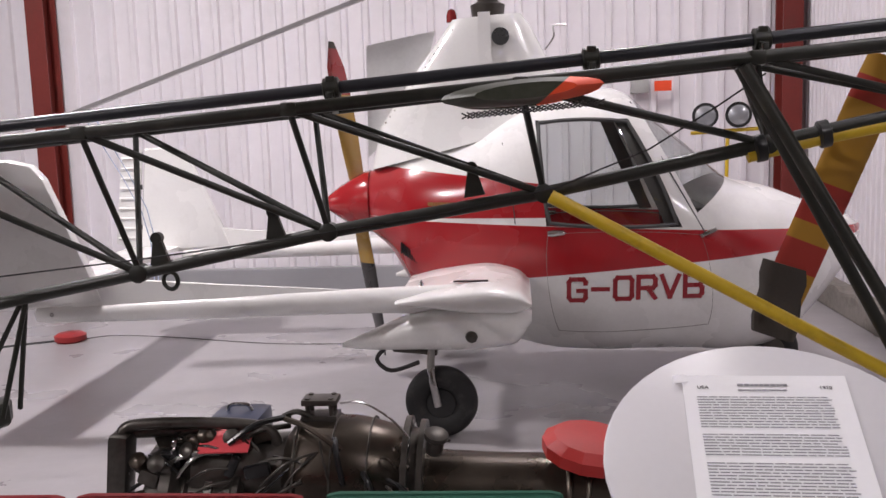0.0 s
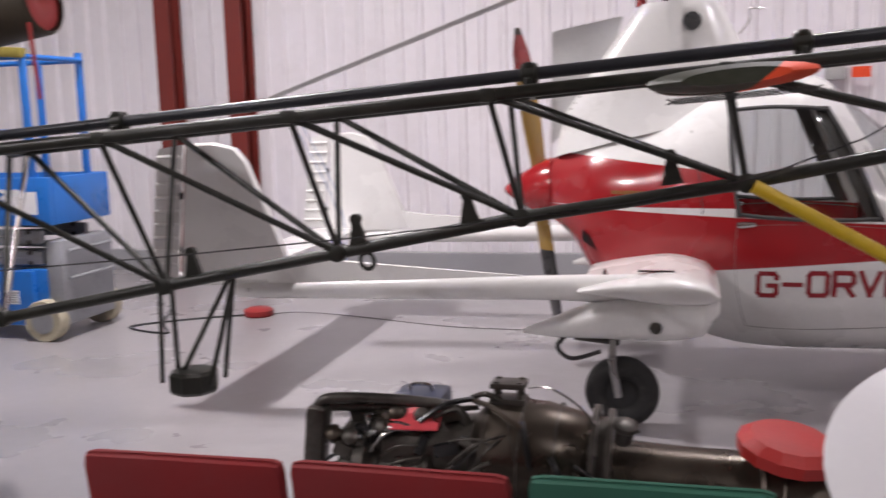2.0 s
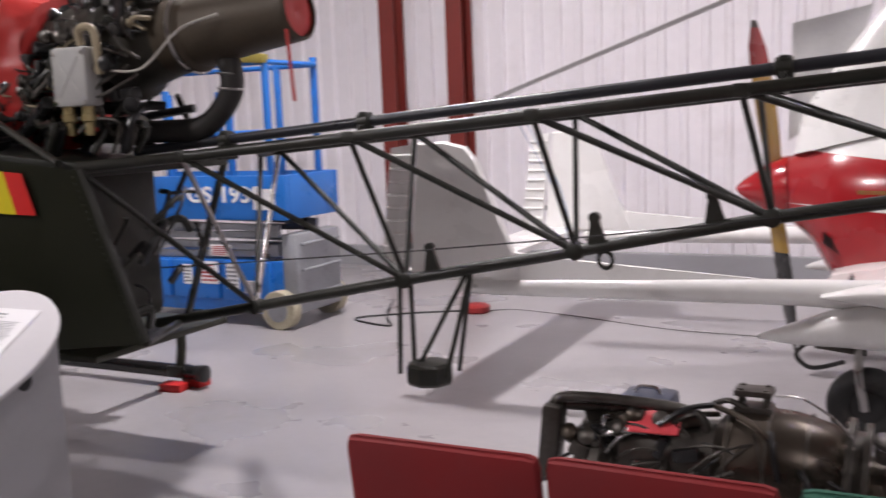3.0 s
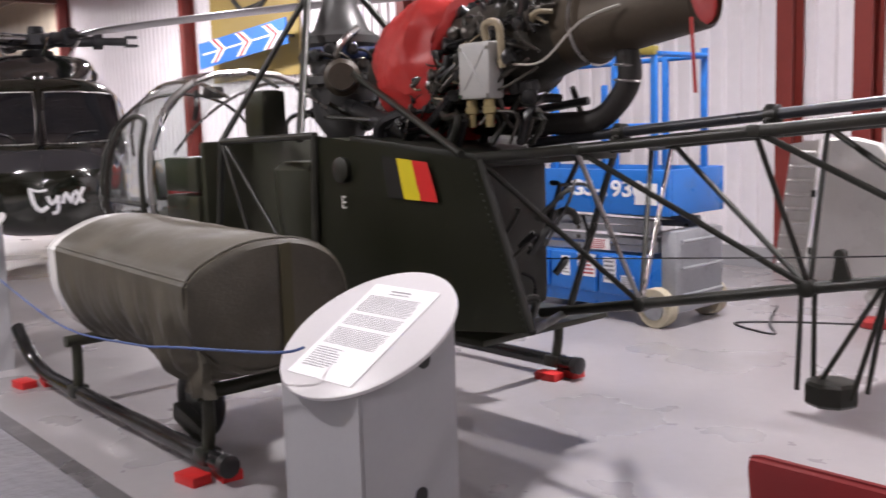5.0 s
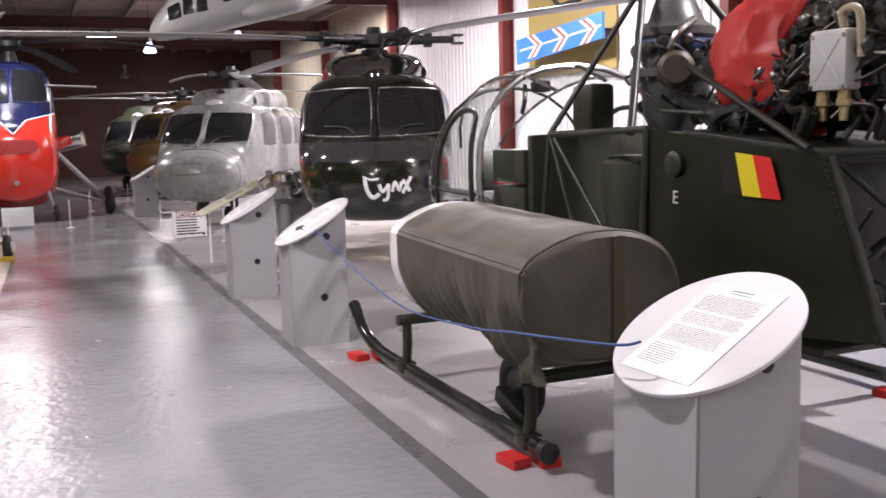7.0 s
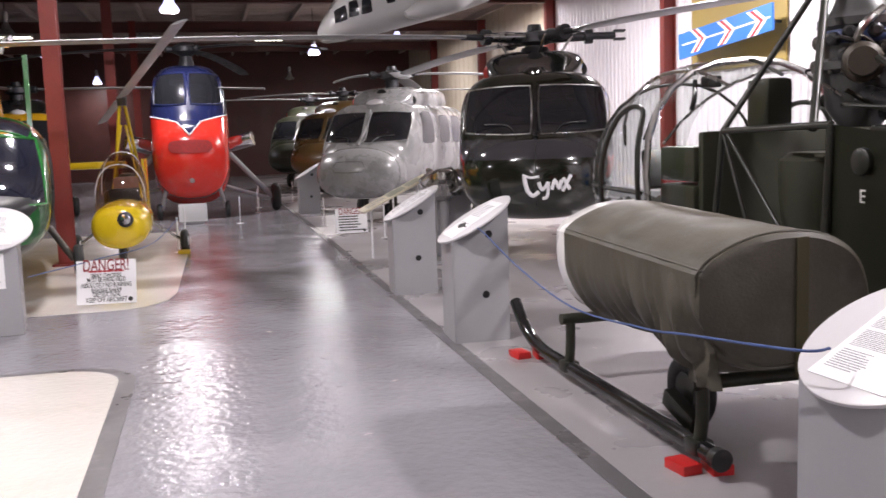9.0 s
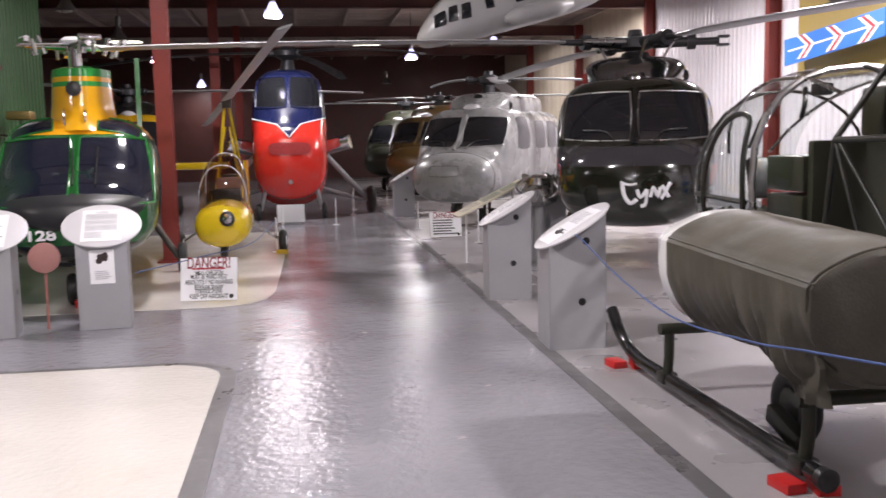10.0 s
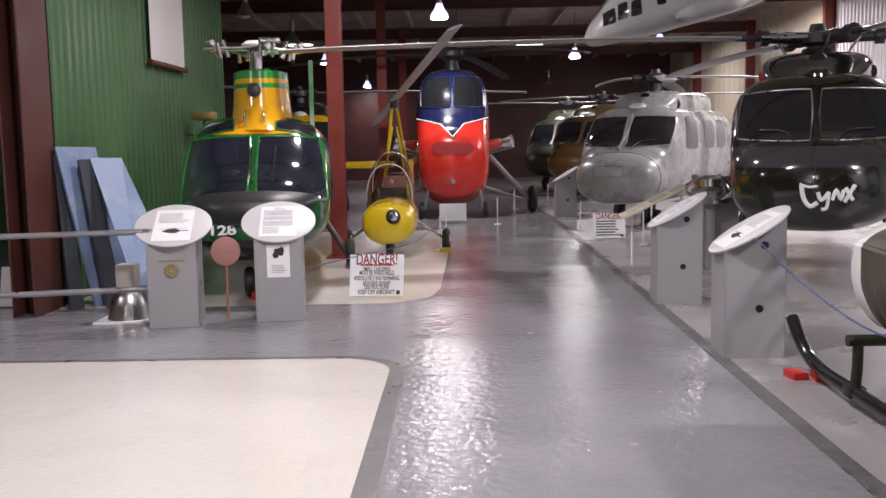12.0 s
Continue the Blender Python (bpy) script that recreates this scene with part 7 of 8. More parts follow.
    part("intake", lathe(B(), [(0, 0.1), (0.03, 0.1), (0.05, 0.06)], (-1.5, 0, 2.36), (1, 0, 0.35), 18), BLACK, t)
    for s in (-1, 1):
        part("roof_dome", lathe(B(), [(0, 0.17), (0.07, 0.16), (0.12, 0.1), (0.14, 0)], (-1.15, 0.0, 2.14), (0, 0, 1), 24), roof_paint if script else PALE_GREY, t) if s > 0 else None
        part("engine_intake_plug", lathe(B(), [(0, 0.1), (0.05, 0.09), (0.07, 0.03)], (-1.62, s * 0.52, 2.24), (1, s * 0.3, 0), 18), RED_COVER if s < 0 else BLACK, t)
    hub = (-2.1, 0, hub_h)
    part("rotor_head", lathe(B(), [(-0.35, 0.14), (-0.1, 0.12), (-0.06, 0.22), (0.05, 0.22), (0.08, 0.1), (0.16, 0.08)], hub, (0, 0, 1), 20), DARK_HUB, t)
    if script:
        part("gearbox_fairing", lathe(B(), [(-0.45, 0.36), (-0.3, 0.33), (-0.2, 0.2), (-0.12, 0.16)], hub, (0, 0, 1), 24), DARK_HUB, t)
        for a in [b[0] for b in blades] + list(stubs):
            d = Vector((math.cos(radians(a)), math.sin(radians(a)), 0))
            n = Vector((-d.y, d.x, 0))
            c = Vector(hub)
            part("hub_arm", tube(tube(B(), c + d * 0.1, c + d * 0.62, 0.075, 0.06), c + d * 0.62, c + d * 0.72, 0.095, 0.095), DARK_HUB, t)
            part("damper", tube(tube(B(), c + d * 0.2 + n * 0.13, c + d * 0.75 + n * 0.1, 0.028), c + d * 0.35 + n * 0.12, c + d * 0.55 + n * 0.11, 0.045), STEEL, t)
            part("pitch_link", tube(B(), c + d * 0.25 - n * 0.12 + Vector((0, 0, -0.3)), c + d * 0.45 - n * 0.12, 0.016), STEEL, t)
    for a in stubs:
        d = Vector((math.cos(radians(a)), math.sin(radians(a)), 0))
        bm = tube(B(), Vector(hub) + d * 0.7, Vector(hub) + d * 1.0, 0.045, 0.05)
        for dz in (-0.05, 0.05):
            box(bm, Vector(hub) + d * 1.05 + Vector((0, 0, dz)), (0.14, 0.14, 0.03), eul(0, 0, a), 0.008)
        part("folded_blade_stub", bm, DARK_HUB, t)
    for a, ln in blades:
        blade(t, hub, a, ln, 0.34, 0.12, BLADE_GREY, 0.95 if script else 0.45)
    for s in (-1, 1):
        part("gear_leg", tube(B(), (-2.9, s * 0.7, 0.9), (-2.9, s * 0.95, 0.25), 0.05), DARK_METAL, t)
        w = part("main_wheel", torus(B(), (-2.9, s * 1.0, 0.22), (0, 1, 0), 0.15, 0.07, 28, 10), RUBBER, t)
        part("hub", lathe(B(), [(-0.05, 0.1), (0.05, 0.1)], (-2.9, s * 1.0, 0.22), (0, 1, 0), 16), DARK_METAL, w)
    for s in () if script else (-1, 1):
        part("nose_leg", tube(B(), (-1.9, s * 0.05, 0.7), (-1.9, s * 0.05, 0.18), 0.03), DARK_METAL, t)
        part("nose_wheel", torus(B(), (-1.9, s * 0.11, 0.17), (0, 1, 0), 0.115, 0.055, 28, 10), RUBBER, t)
    if script:
        bm = B()
        def stroke(ps, r=0.016):
            hose(bm, [fr(y * 0.84 - 0.14, z) for y, z in ps], r, 4, 6)
        stroke([(0.02, 1.06), (0.05, 0.93), (0.12, 0.86), (0.2, 0.9)], 0.024)
        stroke([(0.0, 1.08), (0.1, 1.05), (0.2, 1.06)], 0.014)
        stroke([(0.2, 1.0), (0.24, 0.92), (0.32, 1.0)], 0.02)
        stroke([(0.32, 1.0), (0.3, 0.85), (0.24, 0.83)], 0.018)
        stroke([(0.36, 0.92), (0.4, 1.02), (0.45, 0.93), (0.48, 1.02)], 0.02)
        stroke([(0.5, 1.04), (0.58, 0.92)], 0.02)
        stroke([(0.6, 1.07), (0.49, 0.9)], 0.02)
        part("script_mark", bm, PAPER, t, "white painted script mark")
    return t


BLACK_GLOSS = mat("gloss_black_paint", (0.008, 0.008, 0.009), 0.1, 0, 0.25, 1.2, 40, 0.03, (0.012, 0.02, 0.006), 0.6, 1.0)
# the grey band paints the bright reflection into the black nose colour
nose_paint = bands("black_nose_painted_sheen", [((0.04, 0.04, 0.045), [(0, 0, 1, -1.24), (0, 0, -1, 1.45), (1, 0, 0, 0.75)])], (0.008, 0.010, 0.006), 0.12, 1.0)
pod_helicopter("gloss black helicopter with grey painted-in nose sheen and folded rotor", (-9.95, 3.53, 0), -20, nose_paint, BLACK_GLOSS, DARK_GLASS, True, [(31, 6.1), (-61, 6.2), (209, 4.5)], 2.68, stubs=(95,))
GREY_WHITE = mat("weathered_pale_grey_paint", (0.24, 0.24, 0.24), 0.28, 0, 0.25, 2.5, 30, 0.2, (0.14, 0.13, 0.12), 0.75, 0.3)
pod_helicopter("weathered pale grey helicopter with rounded nose", (-16.6, 2.65, -0.08), -30, GREY_WHITE, GREY_WHITE, DARK_GLASS, None, [(100, 2.4), (-60, 1.1), (30, 1.1), (190, 3.5)], 2.75)
CAMO = mat("brown_camouflage_paint", (0.10, 0.06, 0.018), 0.35, 0, 0.2, 0.8, 30, 0.05, (0.015, 0.018, 0.014), 1.0, 0.3)
pod_helicopter("brown and black camouflaged helicopter far down the hall", (-24.5, 2.9, 0), -28, CAMO, CAMO, DARK_GLASS, None, [(80, 5), (-40, 3)], 2.7)
pod_helicopter("dark green helicopter in the shade of the far hall", (-28.0, 2.6, 0), -22, OLIVE, OLIVE, DARK_GLASS, None, [(60, 5), (-30, 5)], 2.7)

pod_helicopter("yellow rescue helicopter in the shade behind the small gyroplane", (-19.5, -3.1, 0), 10, mat("rescue_yellow_paint", (0.5, 0.28, 0.01), 0.25, 0, 0.1, 2, 40, 0.03, (0.1, 0.06, 0.01), 0.3, 0.3), BLACK_GLOSS, DARK_GLASS, None, [(70, 5), (-20, 5)], 2.7)

# red and blue round-nosed helicopter
rb = thing("round_nosed_helicopter", "red and blue round-nosed transport helicopter with splayed wheel legs", "helicopter", "", "", (-19.9, -0.09, 0))
ZTIP = 1.68
rp = bands("red_blue_paint", [((0.010, 0.014, 0.055), [(0, 1.1, 1, -ZTIP), (0, -1.1, 1, -ZTIP)]), ((0.010, 0.014, 0.055), [(0, 0.25, 1, -ZTIP - 0.2), (0, -0.25, 1, -ZTIP - 0.2)])], (0.62, 0.03, 0.02), 0.14, 0.6)
h = Hull([(-7.0, 0, 1.9, 0.3, 0.4, 2.4), (-4.0, 0, 1.75, 0.7, 1.05, 2.8), (-1.6, 0, 1.72, 0.78, 1.42, 3.6), (-0.9, 0, 1.62, 0.78, 1.36, 3.3), (-0.55, 0, 1.40, 0.76, 1.0, 2.6), (-0.25, 0, 1.2, 0.72, 0.78, 2.5), (-0.06, 0, 1.12, 0.55, 0.58, 2.3), (0, 0, 1.1, 0.1, 0.1, 2)])
part("fuselage", h.mesh(80, 56), rp, rb, "glossy red and navy fuselage")
fr = lambda y, z: h.front(y, z, 1, 0.008)
part("white_coachline", hose(B(), [fr(y, ZTIP + min(1.1 * abs(y), 0.2 + 0.25 * abs(y))) for y in [-0.74 + 1.48 * i / 60 for i in range(61)]], 0.014, 1, 6), PAPER, rb)
for s in (-1, 1):
    q = [(s * 0.03, 2.28), (s * 0.68, 2.28), (s * 0.64, 2.9), (s * 0.03, 2.95)]
    w = part("windscreen", patch(fr, q, 10, 0.12), DARK_GLASS, rb)
    part("windscreen_seal", rim(fr, q, 0.02, 10, 0.12), mat("navy_paint", (0.010, 0.014, 0.055), 0.3), w)
    part("exhaust_stub", lathe(B(), [(0, 0.13), (0.1, 0.15), (0.55, 0.15), (0.56, 0.11)], (-0.9, s * 0.75, 1.45), (0.35, s, 0.25), 20), CHROME, rb)
    part("wheel_leg", tube(B(), (-1.2, s * 0.7, 1.35), (-1.6, s * 1.65, 0.3), 0.055), GREY_PAINT, rb)
    part("wheel_leg", tube(B(), (-1.5, s * 0.6, 0.6), (-1.6, s * 1.55, 0.28), 0.04), GREY_PAINT, rb)
    w = part("main_wheel", torus(B(), (-1.6, s * 1.72, 0.3), (0, 1, 0), 0.2, 0.1, 32, 12), RUBBER, rb)
    part("hub", lathe(B(), [(-0.08, 0.12), (0.08, 0.12)], (-1.6, s * 1.72, 0.3), (0, 1, 0), 18), GREY_PAINT, w)
    part("nose_leg", tube(B(), (-0.35, s * 0.5, 0.7), (-0.3, s * 0.62, 0.2), 0.04), GREY_PAINT, rb)
    part("nose_wheel", torus(B(), (-0.3, s * 0.66, 0.17), (0, 1, 0), 0.11, 0.055, 28, 10), RUBBER, rb)
q = [(-0.42, 1.32), (0.42, 1.32), (0.42, 1.58), (-0.42, 1.58)]
part("nose_grille", patch(fr, q, 10, 0.3), mat("dull_red_mesh", (0.30, 0.02, 0.02), 0.6, 0, 0.3, 20, 120, 0.4), rb)
part("tow_eye", lathe(B(), [(0, 0.05), (0.03, 0.04)], fr(0, 0.78), (1, 0, 0), 14), STEEL, rb)
part("rotor_head", lathe(B(), [(-0.3, 0.2), (0, 0.12), (0.1, 0.3), (0.2, 0.28), (0.3, 0.1)], (-1.9, 0, 3.35), (0, 0, 1), 18), DARK_HUB, rb)
for a in (40, 160, 280):
    blade(rb, (-1.9, 0, 3.5), a, 4.0, 0.35, 0.3, DARK_HUB)

# green and yellow helicopter
# the hull colour turns near black below z 0.64
gp = bands("green_yellow_paint", [((0.72, 0.33, 0.01), [(0, 0, 1, -1.68)]), ((0.012, 0.013, 0.012), [(0, 0, -1, 0.64)]), ((0.72, 0.33, 0.01), [(-1, 0, 0, -1.3), (0, 0, 1, -1.15)])], (0.012, 0.10, 0.022), 0.12, 0.5)
gh = thing("green_yellow_helicopter", "glossy green and yellow helicopter with black nose cap", "helicopter", "", "", (-9.75, -1.97, 0), 8)
h = Hull([(-5.5, 0, 1.3, 0.4, 0.4, 2.5), (-3.5, 0, 1.2, 0.76, 0.68, 3), (-1.6, 0, 1.18, 0.79, 0.70, 3.2), (-1.0, 0, 1.15, 0.78, 0.68, 3), (-0.75, 0, 1.05, 0.77, 0.58, 2.8), (-0.5, 0, 0.92, 0.74, 0.46, 2.6), (-0.22, 0, 0.84, 0.64, 0.38, 2.4), (-0.06, 0, 0.80, 0.42, 0.26, 2.2), (0, 0, 0.8, 0.08, 0.06, 2)])
part("fuselage", h.mesh(80, 56), gp, gh, "glossy green and yellow fuselage")
fr = lambda y, z: h.front(y, z, 1, 0.008)
for s in (-1, 1):
    q = [(s * 0.03, 1.06), (s * 0.745, 0.98), (s * 0.68, 1.63), (s * 0.03, 1.67)]
    w = part("windscreen", patch(fr, q, 12, 0.1), mat("blue_dark_glass", (0.012, 0.014, 0.026), 0.03, 0, 0.2, 2, 30, 0, None, 0, 1.0, 0.01), gh)
    part("windscreen_frame", rim(fr, q, 0.015, 12, 0.1), mat("green_frame_paint", (0.02, 0.16, 0.03), 0.25), w)
    part("wiper", hose(B(), [fr(s * 0.1 + 0.1, 1.2) + Vector((0.03, 0, 0)), fr(s * 0.12 + 0.1, 1.55) + Vector((0.03, 0, 0))], 0.01, 3, 6), BLACK, gh)
    def roof_at(x, y):
        yc, zc, ww, hh, ee = h.at(x)
        return Vector((x, y, zc + hh * (1 - (abs(y) / ww) ** ee) ** (1 / ee) + 0.006))
    rq = [(-0.84, s * 0.2), (-0.86, s * 0.62), (-1.18, s * 0.64), (-1.12, s * 0.24)]
    part("roof_window", patch(roof_at, rq, 10, 0.14), mat("blue_dark_glass", (0.012, 0.014, 0.026)), gh)
    part("roof_window_rim", rim(roof_at, rq, 0.01, 10, 0.14), mat("green_frame_paint", (0.02, 0.16, 0.03)), gh)
    part("wire_cutter", hose(B(), [roof_at(-0.9, s * 0.1), roof_at(-0.95, s * 0.1) + Vector((0.05, 0, 0.1)), roof_at(-1.1, s * 0.1) + Vector((0, 0, 0.1))], 0.012, 4, 8), CHROME, gh)
    part("gear_leg", tube(B(), (-2.6, s * 0.7, 0.6), (-2.6, s * 0.95, 0.2), 0.04), DARK_METAL, gh)
    part("main_wheel", torus(B(), (-2.6, s * 1.0, 0.19), (0, 1, 0), 0.13, 0.06, 28, 10), RUBBER, gh)
    part("door_line", rim(lambda x, z: h.side(x, z, s, 0.003), [(-1.95, 0.65), (-1.15, 0.65), (-1.2, 1.62), (-1.9, 1.62)], 0.012, 10, 0.15), BLACK, gh)
nose = Hull([(-0.72, 0, 1.02, 0.72, 0.20, 2.8), (-0.45, 0, 0.98, 0.71, 0.24, 2.6), (-0.18, 0, 0.95, 0.60, 0.20, 2.4), (0.04, 0, 0.92, 0.34, 0.12, 2.2), (0.1, 0, 0.90, 0.03, 0.02, 2)])
part("nose_cap", nose.mesh(36, 40), mat("matt_black_nose", (0.025, 0.025, 0.028), 0.4, 0, 0.15, 4, 60, 0.05), gh, "black nose cap")
words("128", 0.13, on_plane(fr(-0.29, 0.74) + Vector((0.02, 0, 0)), (-0.12, 1, 0), (-0.25, 0, 1)), PAPER, gh, "number_marking", 0.012, "", "CENTER", 0.24, 0.004)
part("chin_lamp", lathe(B(), [(0, 0.05), (0.04, 0.05), (0.05, 0.03)], fr(0.3, 0.66), (1, 0, 0), 16), CHROME, gh)
# black block below the hull, continuing its dark lower band
part("belly_dark", box(B(), (-0.9, 0, 0.5), (1.1, 0.9, 0.2), None, 0.06), BLACK, gh)
part("nose_leg", tube(B(), (-0.6, 0, 0.5), (-0.55, 0, 0.15), 0.04), DARK_METAL, gh)
for s in (-1, 1):
    part("nose_wheel", torus(B(), (-0.55, s * 0.09, 0.16), (0, 1, 0), 0.11, 0.05, 28, 10), RUBBER, gh)
    part("red_chock", box(B(), (-0.35, s * 0.2 + 0.2, 0.04), (0.12, 0.12, 0.08), None, 0.01), RED_BLOCK, gh)
tower = [(1.72, 0.62, 0.40), (1.85, 0.50, 0.33), (2.0, 0.46, 0.31), (2.35, 0.42, 0.29), (2.38, 0.3, 0.2)]
part("rotor_tower", skin(B(), [[Vector((-1.42 + lx * math.cos(a), 0.05 + ly * math.sin(a), z)) for a in [2 * math.pi * i / 32 for i in range(32)]] for z, lx, ly in tower]), bands("tower_paint", [((0.03, 0.26, 0.05), [(0, 0, 1, -2.27)]), ((0.03, 0.26, 0.05), [(0, 0, 1, -2.17), (0, 0, -1, 2.22)])], (0.72, 0.36, 0.01), 0.2, 0.4), gh, "yellow rotor tower with green bands")
part("tower_intake", lathe(B(), [(0, 0.07), (0.02, 0.075), (0.03, 0.05)], (-0.97, 0, 2.14), (1, 0, 0.12), 18), BLACK, gh)
part("rear_fin", plate(B(), [(-4.6, 0.55, 1.6), (-4.2, 0.55, 1.6), (-4.4, 0.55, 2.75), (-4.7, 0.55, 2.75)], 0.06, (0, 1, 0)), mat("green_frame_paint", (0.025, 0.20, 0.035)), gh)
part("rotor_mast", tube(B(), (-1.42, 0, 2.35), (-1.42, 0, 2.6), 0.07), CHROME, gh)
part("rotor_hub_cap", lathe(B(), [(0, 0.14), (0.04, 0.15), (0.08, 0.1), (0.09, 0)], (-1.42, 0, 2.62), (0, 0, 1), 20), PALE_GREY, gh)
for k in range(4):
    a = radians(20 + 90 * k)
    d = Vector((math.cos(a), math.sin(a), 0))
    n2 = Vector((-d.y, d.x, 0))
    for off in (-0.07, 0.07):
        part("blade_yoke", tube(tube(B(), Vector((-1.42, 0, 2.62)) + d * 0.08 + n2 * off, Vector((-1.42, 0, 2.6)) + d * 0.56 + n2 * off * 0.7, 0.014), Vector((-1.42, 0, 2.5)) + d * 0.4 + n2 * off, Vector((-1.42, 0, 2.66)) + d * 0.44 + n2 * off, 0.02), STEEL, gh)
    part("blade_damper", tube(B(), Vector((-1.42, 0, 2.66)) + d * 0.5 - n2 * 0.1, Vector((-1.42, 0, 2.66)) + d * 0.5 + n2 * 0.12, 0.03), CHROME, gh)
    part("blade_grip", tube(tube(B(), Vector((-1.42, 0, 2.6)) + d * 0.1, Vector((-1.42, 0, 2.6)) + d * 0.5, 0.045, 0.03), Vector((-1.42, 0, 2.52)) + d * 0.3, Vector((-1.42, 0, 2.7)) + d * 0.36, 0.03), CHROME, gh)

# small yellow gyroplane
yg = thing("small_gyroplane", "small yellow single-seat gyroplane with clear canopy", "gyroplane", "", "", (-13.25, -0.95, 0), -4)
YEL = mat("bright_yellow_paint", (0.62, 0.45, 0.015), 0.22, 0, 0.08, 3, 50, 0.04, (0.3, 0.2, 0.02), 0.25, 0.4)
h = Hull([(-1.5, 0, 0.5, 0.12, 0.16, 2), (-1.1, 0, 0.52, 0.3, 0.26, 2.2), (-0.5, 0, 0.5, 0.37, 0.31, 2.2), (-0.2, 0, 0.48, 0.36, 0.29, 2.2), (-0.05, 0, 0.47, 0.26, 0.22, 2.1), (0, 0, 0.47, 0.04, 0.04, 2)])
part("pod", h.mesh(40, 36), YEL, yg, "glossy yellow cockpit pod")
part("nose_lamp", lathe(B(), [(0, 0.1), (0.02, 0.1), (0.03, 0.07)], h.front(0.1, 0.58, 1, 0), (1, 0, 0.1), 20), BLACK, yg)
part("lamp_glass", lathe(B(), [(0.031, 0.065), (0.04, 0.0)], h.front(0.1, 0.58, 1, 0), (1, 0, 0.1), 20), CHROME, yg)
can = Hull([(-1.05, 0, 0.85, 0.14, 0.3, 2), (-0.75, 0, 0.88, 0.29, 0.56, 2.4), (-0.5, 0, 0.82, 0.32, 0.56, 2.4), (-0.25, 0, 0.7, 0.29, 0.36, 2.2), (-0.12, 0, 0.62, 0.16, 0.14, 2)])
part("canopy", can.mesh(30, 32, None, lambda c: c.z < 0.70), glass("brown_tinted_perspex", (0.82, 0.70, 0.64), 0.05, 0.85), yg, "clear canopy").visible_shadow = False
part("seat_back", box(B(), (-0.95, 0, 0.85), (0.06, 0.36, 0.5), eul(0, -12, 0), 0.03), mat("brown_seat_leather", (0.16, 0.07, 0.045), 0.6, 0, 0.2, 5, 60, 0.2), yg)
for x in (-0.75, -0.4):
    part("canopy_bow", hose(B(), [can.point(x, math.pi * i / 12) for i in range(13)], 0.006, 1, 6), PALE_GREY, yg)
for s in (-1, 1):
    part("mast_tube", tube(B(), (-1.25, s * 0.22, 0.7), (-1.1, s * 0.03, 2.1), 0.022), YEL, yg)
    part("mast_tube", tube(B(), (-0.95, s * 0.2, 0.8), (-1.08, s * 0.03, 1.8), 0.016), YEL, yg)
    part("gear_leg", tube(B(), (-0.95, s * 0.3, 0.45), (-1.05, s * 0.66, 0.2), 0.02), STEEL, yg)
    w = part("main_wheel", torus(B(), (-1.05, s * 0.72, 0.17), (0, 1, 0), 0.11, 0.055, 26, 10), RUBBER, yg)
    part("hub", lathe(B(), [(-0.05, 0.07), (0.05, 0.07)], (-1.05, s * 0.72, 0.17), (0, 1, 0), 14), PAPER, w)
    part("wheel_chock", box(B(), (-0.88, s * 0.72, 0.03), (0.1, 0.16, 0.06), None, 0.01), YELLOW_TUBE, yg)
part("nose_wheel", torus(B(), (-0.3, 0, 0.12), (0, 1, 0), 0.075, 0.042, 24, 10), RUBBER, yg)
part("nose_fork", tube(B(), (-0.3, 0.06, 0.12), (-0.35, 0.03, 0.3), 0.018), STEEL, yg)
part("seat", box(B(), (-0.75, 0, 0.7), (0.08, 0.4, 0.5), None, 0.03), BLACK, yg)
part("engine_block", box(B(), (-1.5, 0, 0.95), (0.4, 0.3, 0.35), None, 0.04), DARK_METAL, yg)
part("tail_boom", tube(B(), (-1.4, 0, 0.5), (-3.0, 0, 0.55), 0.03), YEL, yg)
part("tail_fin", plate(B(), [(-3.1, 0, 0.5), (-2.6, 0, 0.55), (-2.75, 0, 1.3), (-3.1, 0, 1.3)], 0.04, (0, 1, 0)), YEL, yg)
part("stub_wing", box(B(), (-1.7, -0.75, 1.25), (0.5, 1.3, 0.1), None, 0.03), YEL, yg)
part("rotor_head", lathe(B(), [(0, 0.06), (0.12, 0.07), (0.14, 0.04)], (-1.1, 0, 2.06), (0, 0, 1), 14), DARK_METAL, yg)
for sgn in (1, -1):
    d = Vector((4.2, 1.2, 0.50)).normalized() * sgn
    n = Vector((-0.27, 0.96, 0.35)).normalized()
    L = 4.4 if sgn > 0 else 2.4
    c0 = Vector((-1.1, 0, 2.17))
    part("rotor_blade", skin(B(), [[c0 + d * r + n * 0.09 * math.cos(a) + Vector((0, 0, 0.014)) * math.sin(a) for a in [2 * math.pi * i / 10 for i in range(10)]] for r in (0.12, L * 0.5, L)]), BLADE_GREY, yg)

# white model helicopter hung from the roof
wh = thing("suspended_helicopter_model", "large white helicopter model hung from the roof", "model helicopter")
wh.matrix_world = pose(-12.95, 1.66, 2.95, 0, 0, -80) @ pose(0, 0, 0, 0, 13, 0)
h = Hull([(-4.4, 0, 0.32, 0.06, 0.08, 2), (-3.2, 0, 0.22, 0.16, 0.2, 2.2), (-2.4, 0, 0.1, 0.3, 0.3, 2.8), (-1.0, 0, 0.06, 0.33, 0.33, 3), (-0.45, 0, 0.03, 0.31, 0.29, 2.8), (-0.2, 0, -0.06, 0.24, 0.19, 2.4), (-0.05, 0, -0.12, 0.13, 0.1, 2.2), (0, 0, -0.13, 0.02, 0.02, 2)])
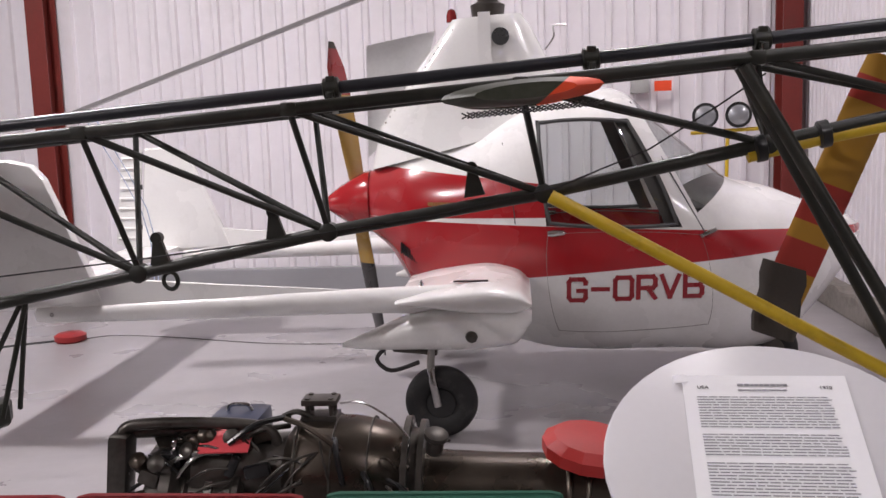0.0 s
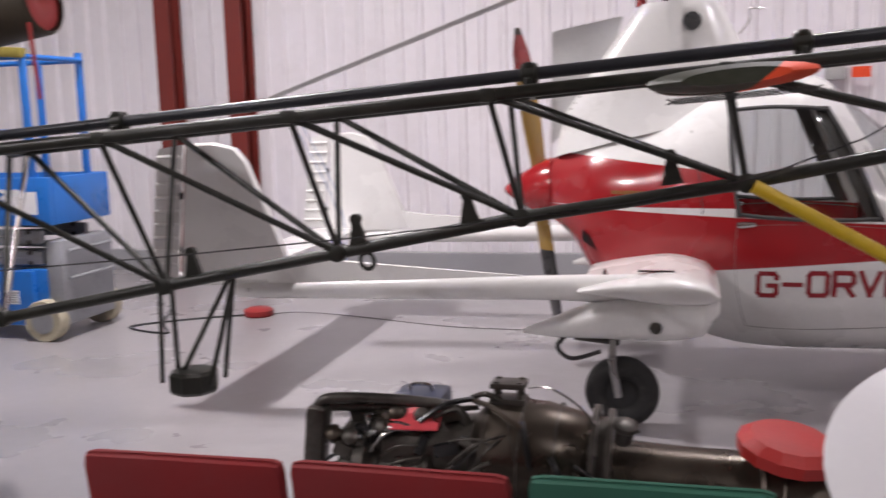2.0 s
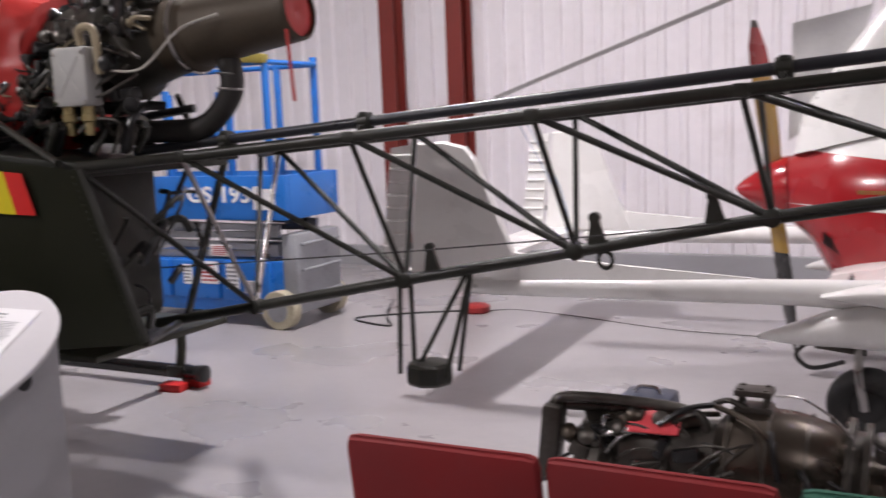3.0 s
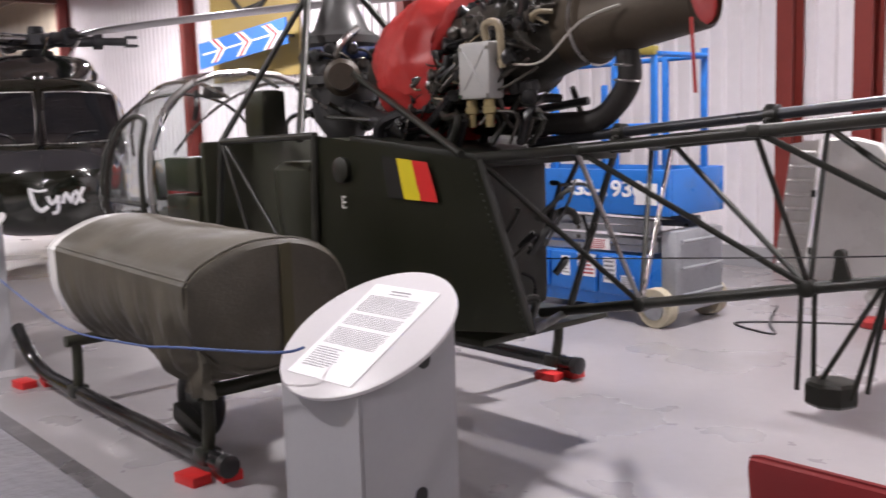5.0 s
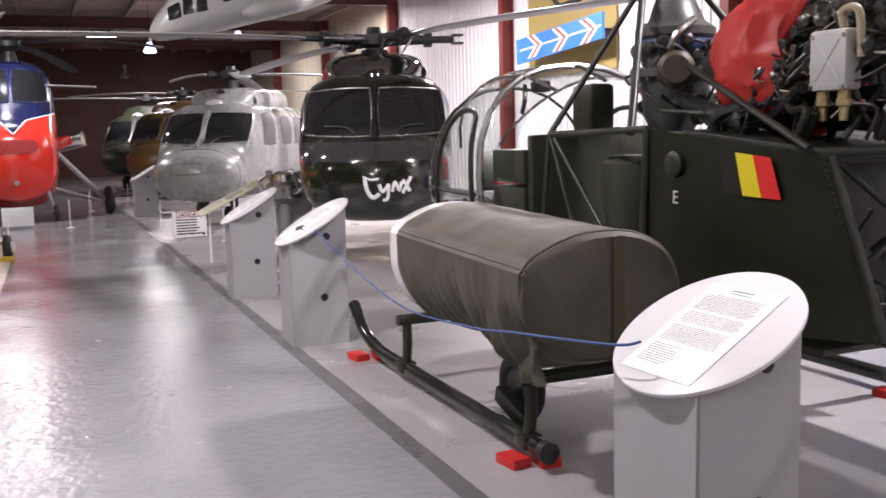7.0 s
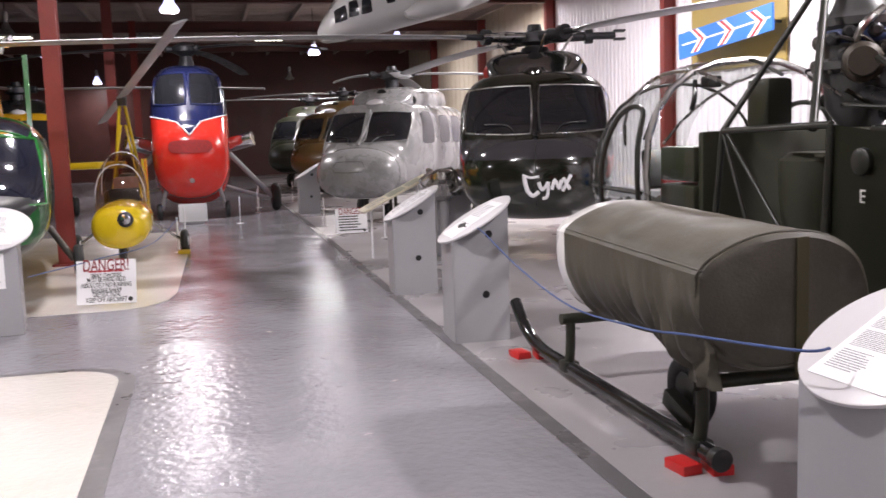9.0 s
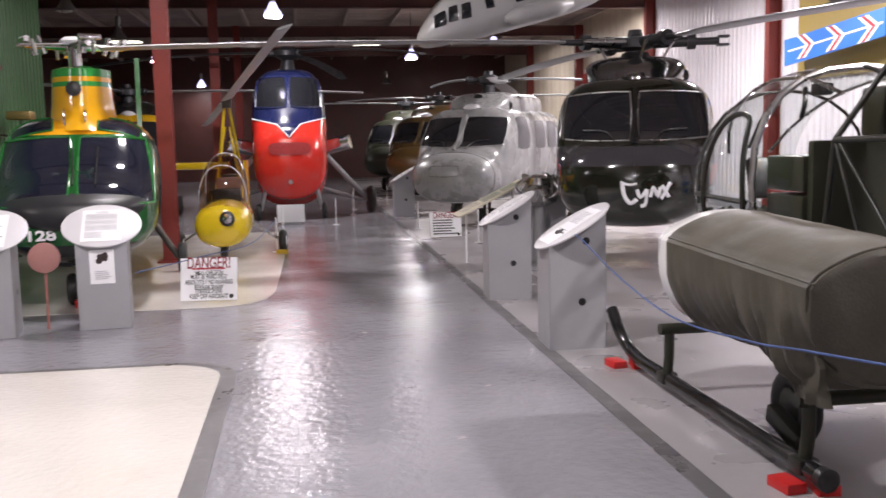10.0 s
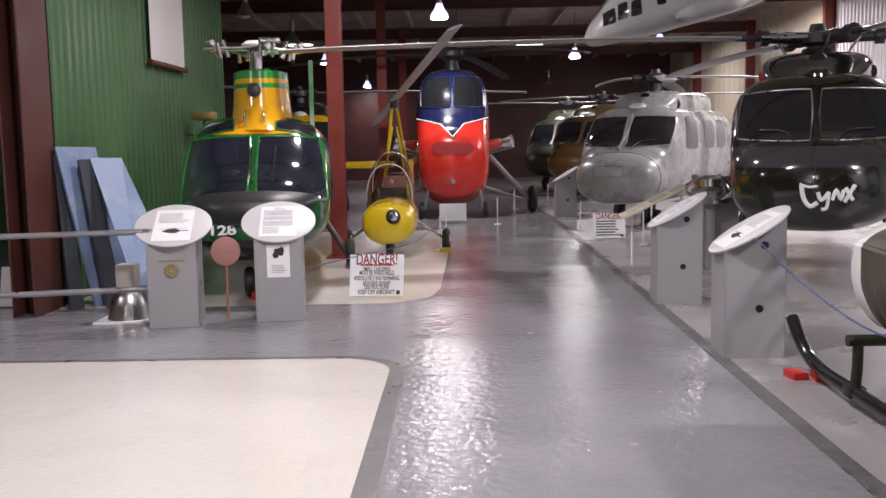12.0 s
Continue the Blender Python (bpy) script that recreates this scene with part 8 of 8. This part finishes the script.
WMODEL = mat("white_model_paint", (0.42, 0.42, 0.42), 0.35, 0, 0.06, 2, 40, 0.03, (0.35, 0.34, 0.33), 0.25, 0.2)
part("fuselage", h.mesh(60, 40), WMODEL, wh)
for s in (-1, 1):
    sd = lambda x, z: h.side(x, z, s, 0.005)
    for k, (x0, x1) in enumerate(((-0.32, -0.18), (-0.48, -0.36), (-0.66, -0.53))):
        part("cockpit_window", patch(sd, [(x0 - 0.02, 0.0 if k else -0.02), (x1, 0.0 if k else -0.03), (x1 - 0.05, 0.19 - 0.06 * (k == 0)), (x0 - 0.05, 0.2 - 0.03 * (k == 0))], 5, 0.1), DARK_GLASS, wh)
    for k in range(4):
        part("cabin_window", patch(sd, [(-1.02 - 0.42 * k, 0.06), (-0.9 - 0.42 * k, 0.06), (-0.9 - 0.42 * k, 0.19), (-1.02 - 0.42 * k, 0.19)], 4, 0.1), DARK_GLASS, wh)
    part("sponson", Hull([(-2.1, s * 0.36, -0.12, 0.04, 0.04, 2), (-1.8, s * 0.4, -0.12, 0.13, 0.12, 2.2), (-1.3, s * 0.4, -0.12, 0.13, 0.12, 2.2), (-1.1, s * 0.37, -0.12, 0.04, 0.04, 2)]).mesh(16, 20), WMODEL, wh)
part("engine_cowl", Hull([(-2.3, 0, 0.42, 0.1, 0.08, 2), (-1.9, 0, 0.44, 0.24, 0.18, 2.6), (-0.9, 0, 0.42, 0.24, 0.16, 2.6), (-0.6, 0, 0.33, 0.12, 0.06, 2)]).mesh(20, 24), WMODEL, wh)
part("rotor_head", lathe(B(), [(0, 0.05), (0.15, 0.05), (0.16, 0.12), (0.2, 0.12)], (-1.3, 0, 0.55), (0, 0, 1), 14), DARK_HUB, wh)
for a in (10, 82, 154, 226, 298):
    blade(wh, (-1.3, 0, 0.72), a, 1.9, 0.11, 0.12, BLADE_GREY, 0.15)
for x in (-0.6, -2.2):
    part("hanging_wire", tube(B(), (x, 0, 0.3), (x + 0.45, 0, 2.25 + 0.2 * x), 0.004, seg=5), STEEL, wh)
# dim small helicopter parts between the rows
for x, y, sc in ((-11.6, 2.95, 1.0),):
    t = thing("display_gearbox", "oily rotor gearbox with pipes on a stand", "gearbox", "", "", (x, y, 0))
    part("casing", lathe(B(), [(0.75, 0.1), (0.8, 0.2), (0.95, 0.22), (1.0, 0.17), (1.08, 0.16), (1.12, 0.06)], (0, 0, 0), (0, 0, 1), 20), STEEL, t)
    part("stand", lathe(B(), [(0, 0.25), (0.03, 0.25), (0.04, 0.06), (0.74, 0.06), (0.76, 0.12)], (0, 0, 0), (0, 0, 1), 16), GREY_PAINT, t)
    rng = random.Random(31)
    for k in range(12):
        a = rng.uniform(0, 6.28)
        part("pipe", hose(B(), [(0.18 * math.cos(a), 0.18 * math.sin(a), 0.85), (0.3 * math.cos(a + 0.2), 0.3 * math.sin(a + 0.2), rng.uniform(0.9, 1.1)), (0.16 * math.cos(a + 0.6), 0.16 * math.sin(a + 0.6), 1.1)], 0.018, 4, 7), rng.choice((STEEL, DARK_METAL, CHROME)), t)
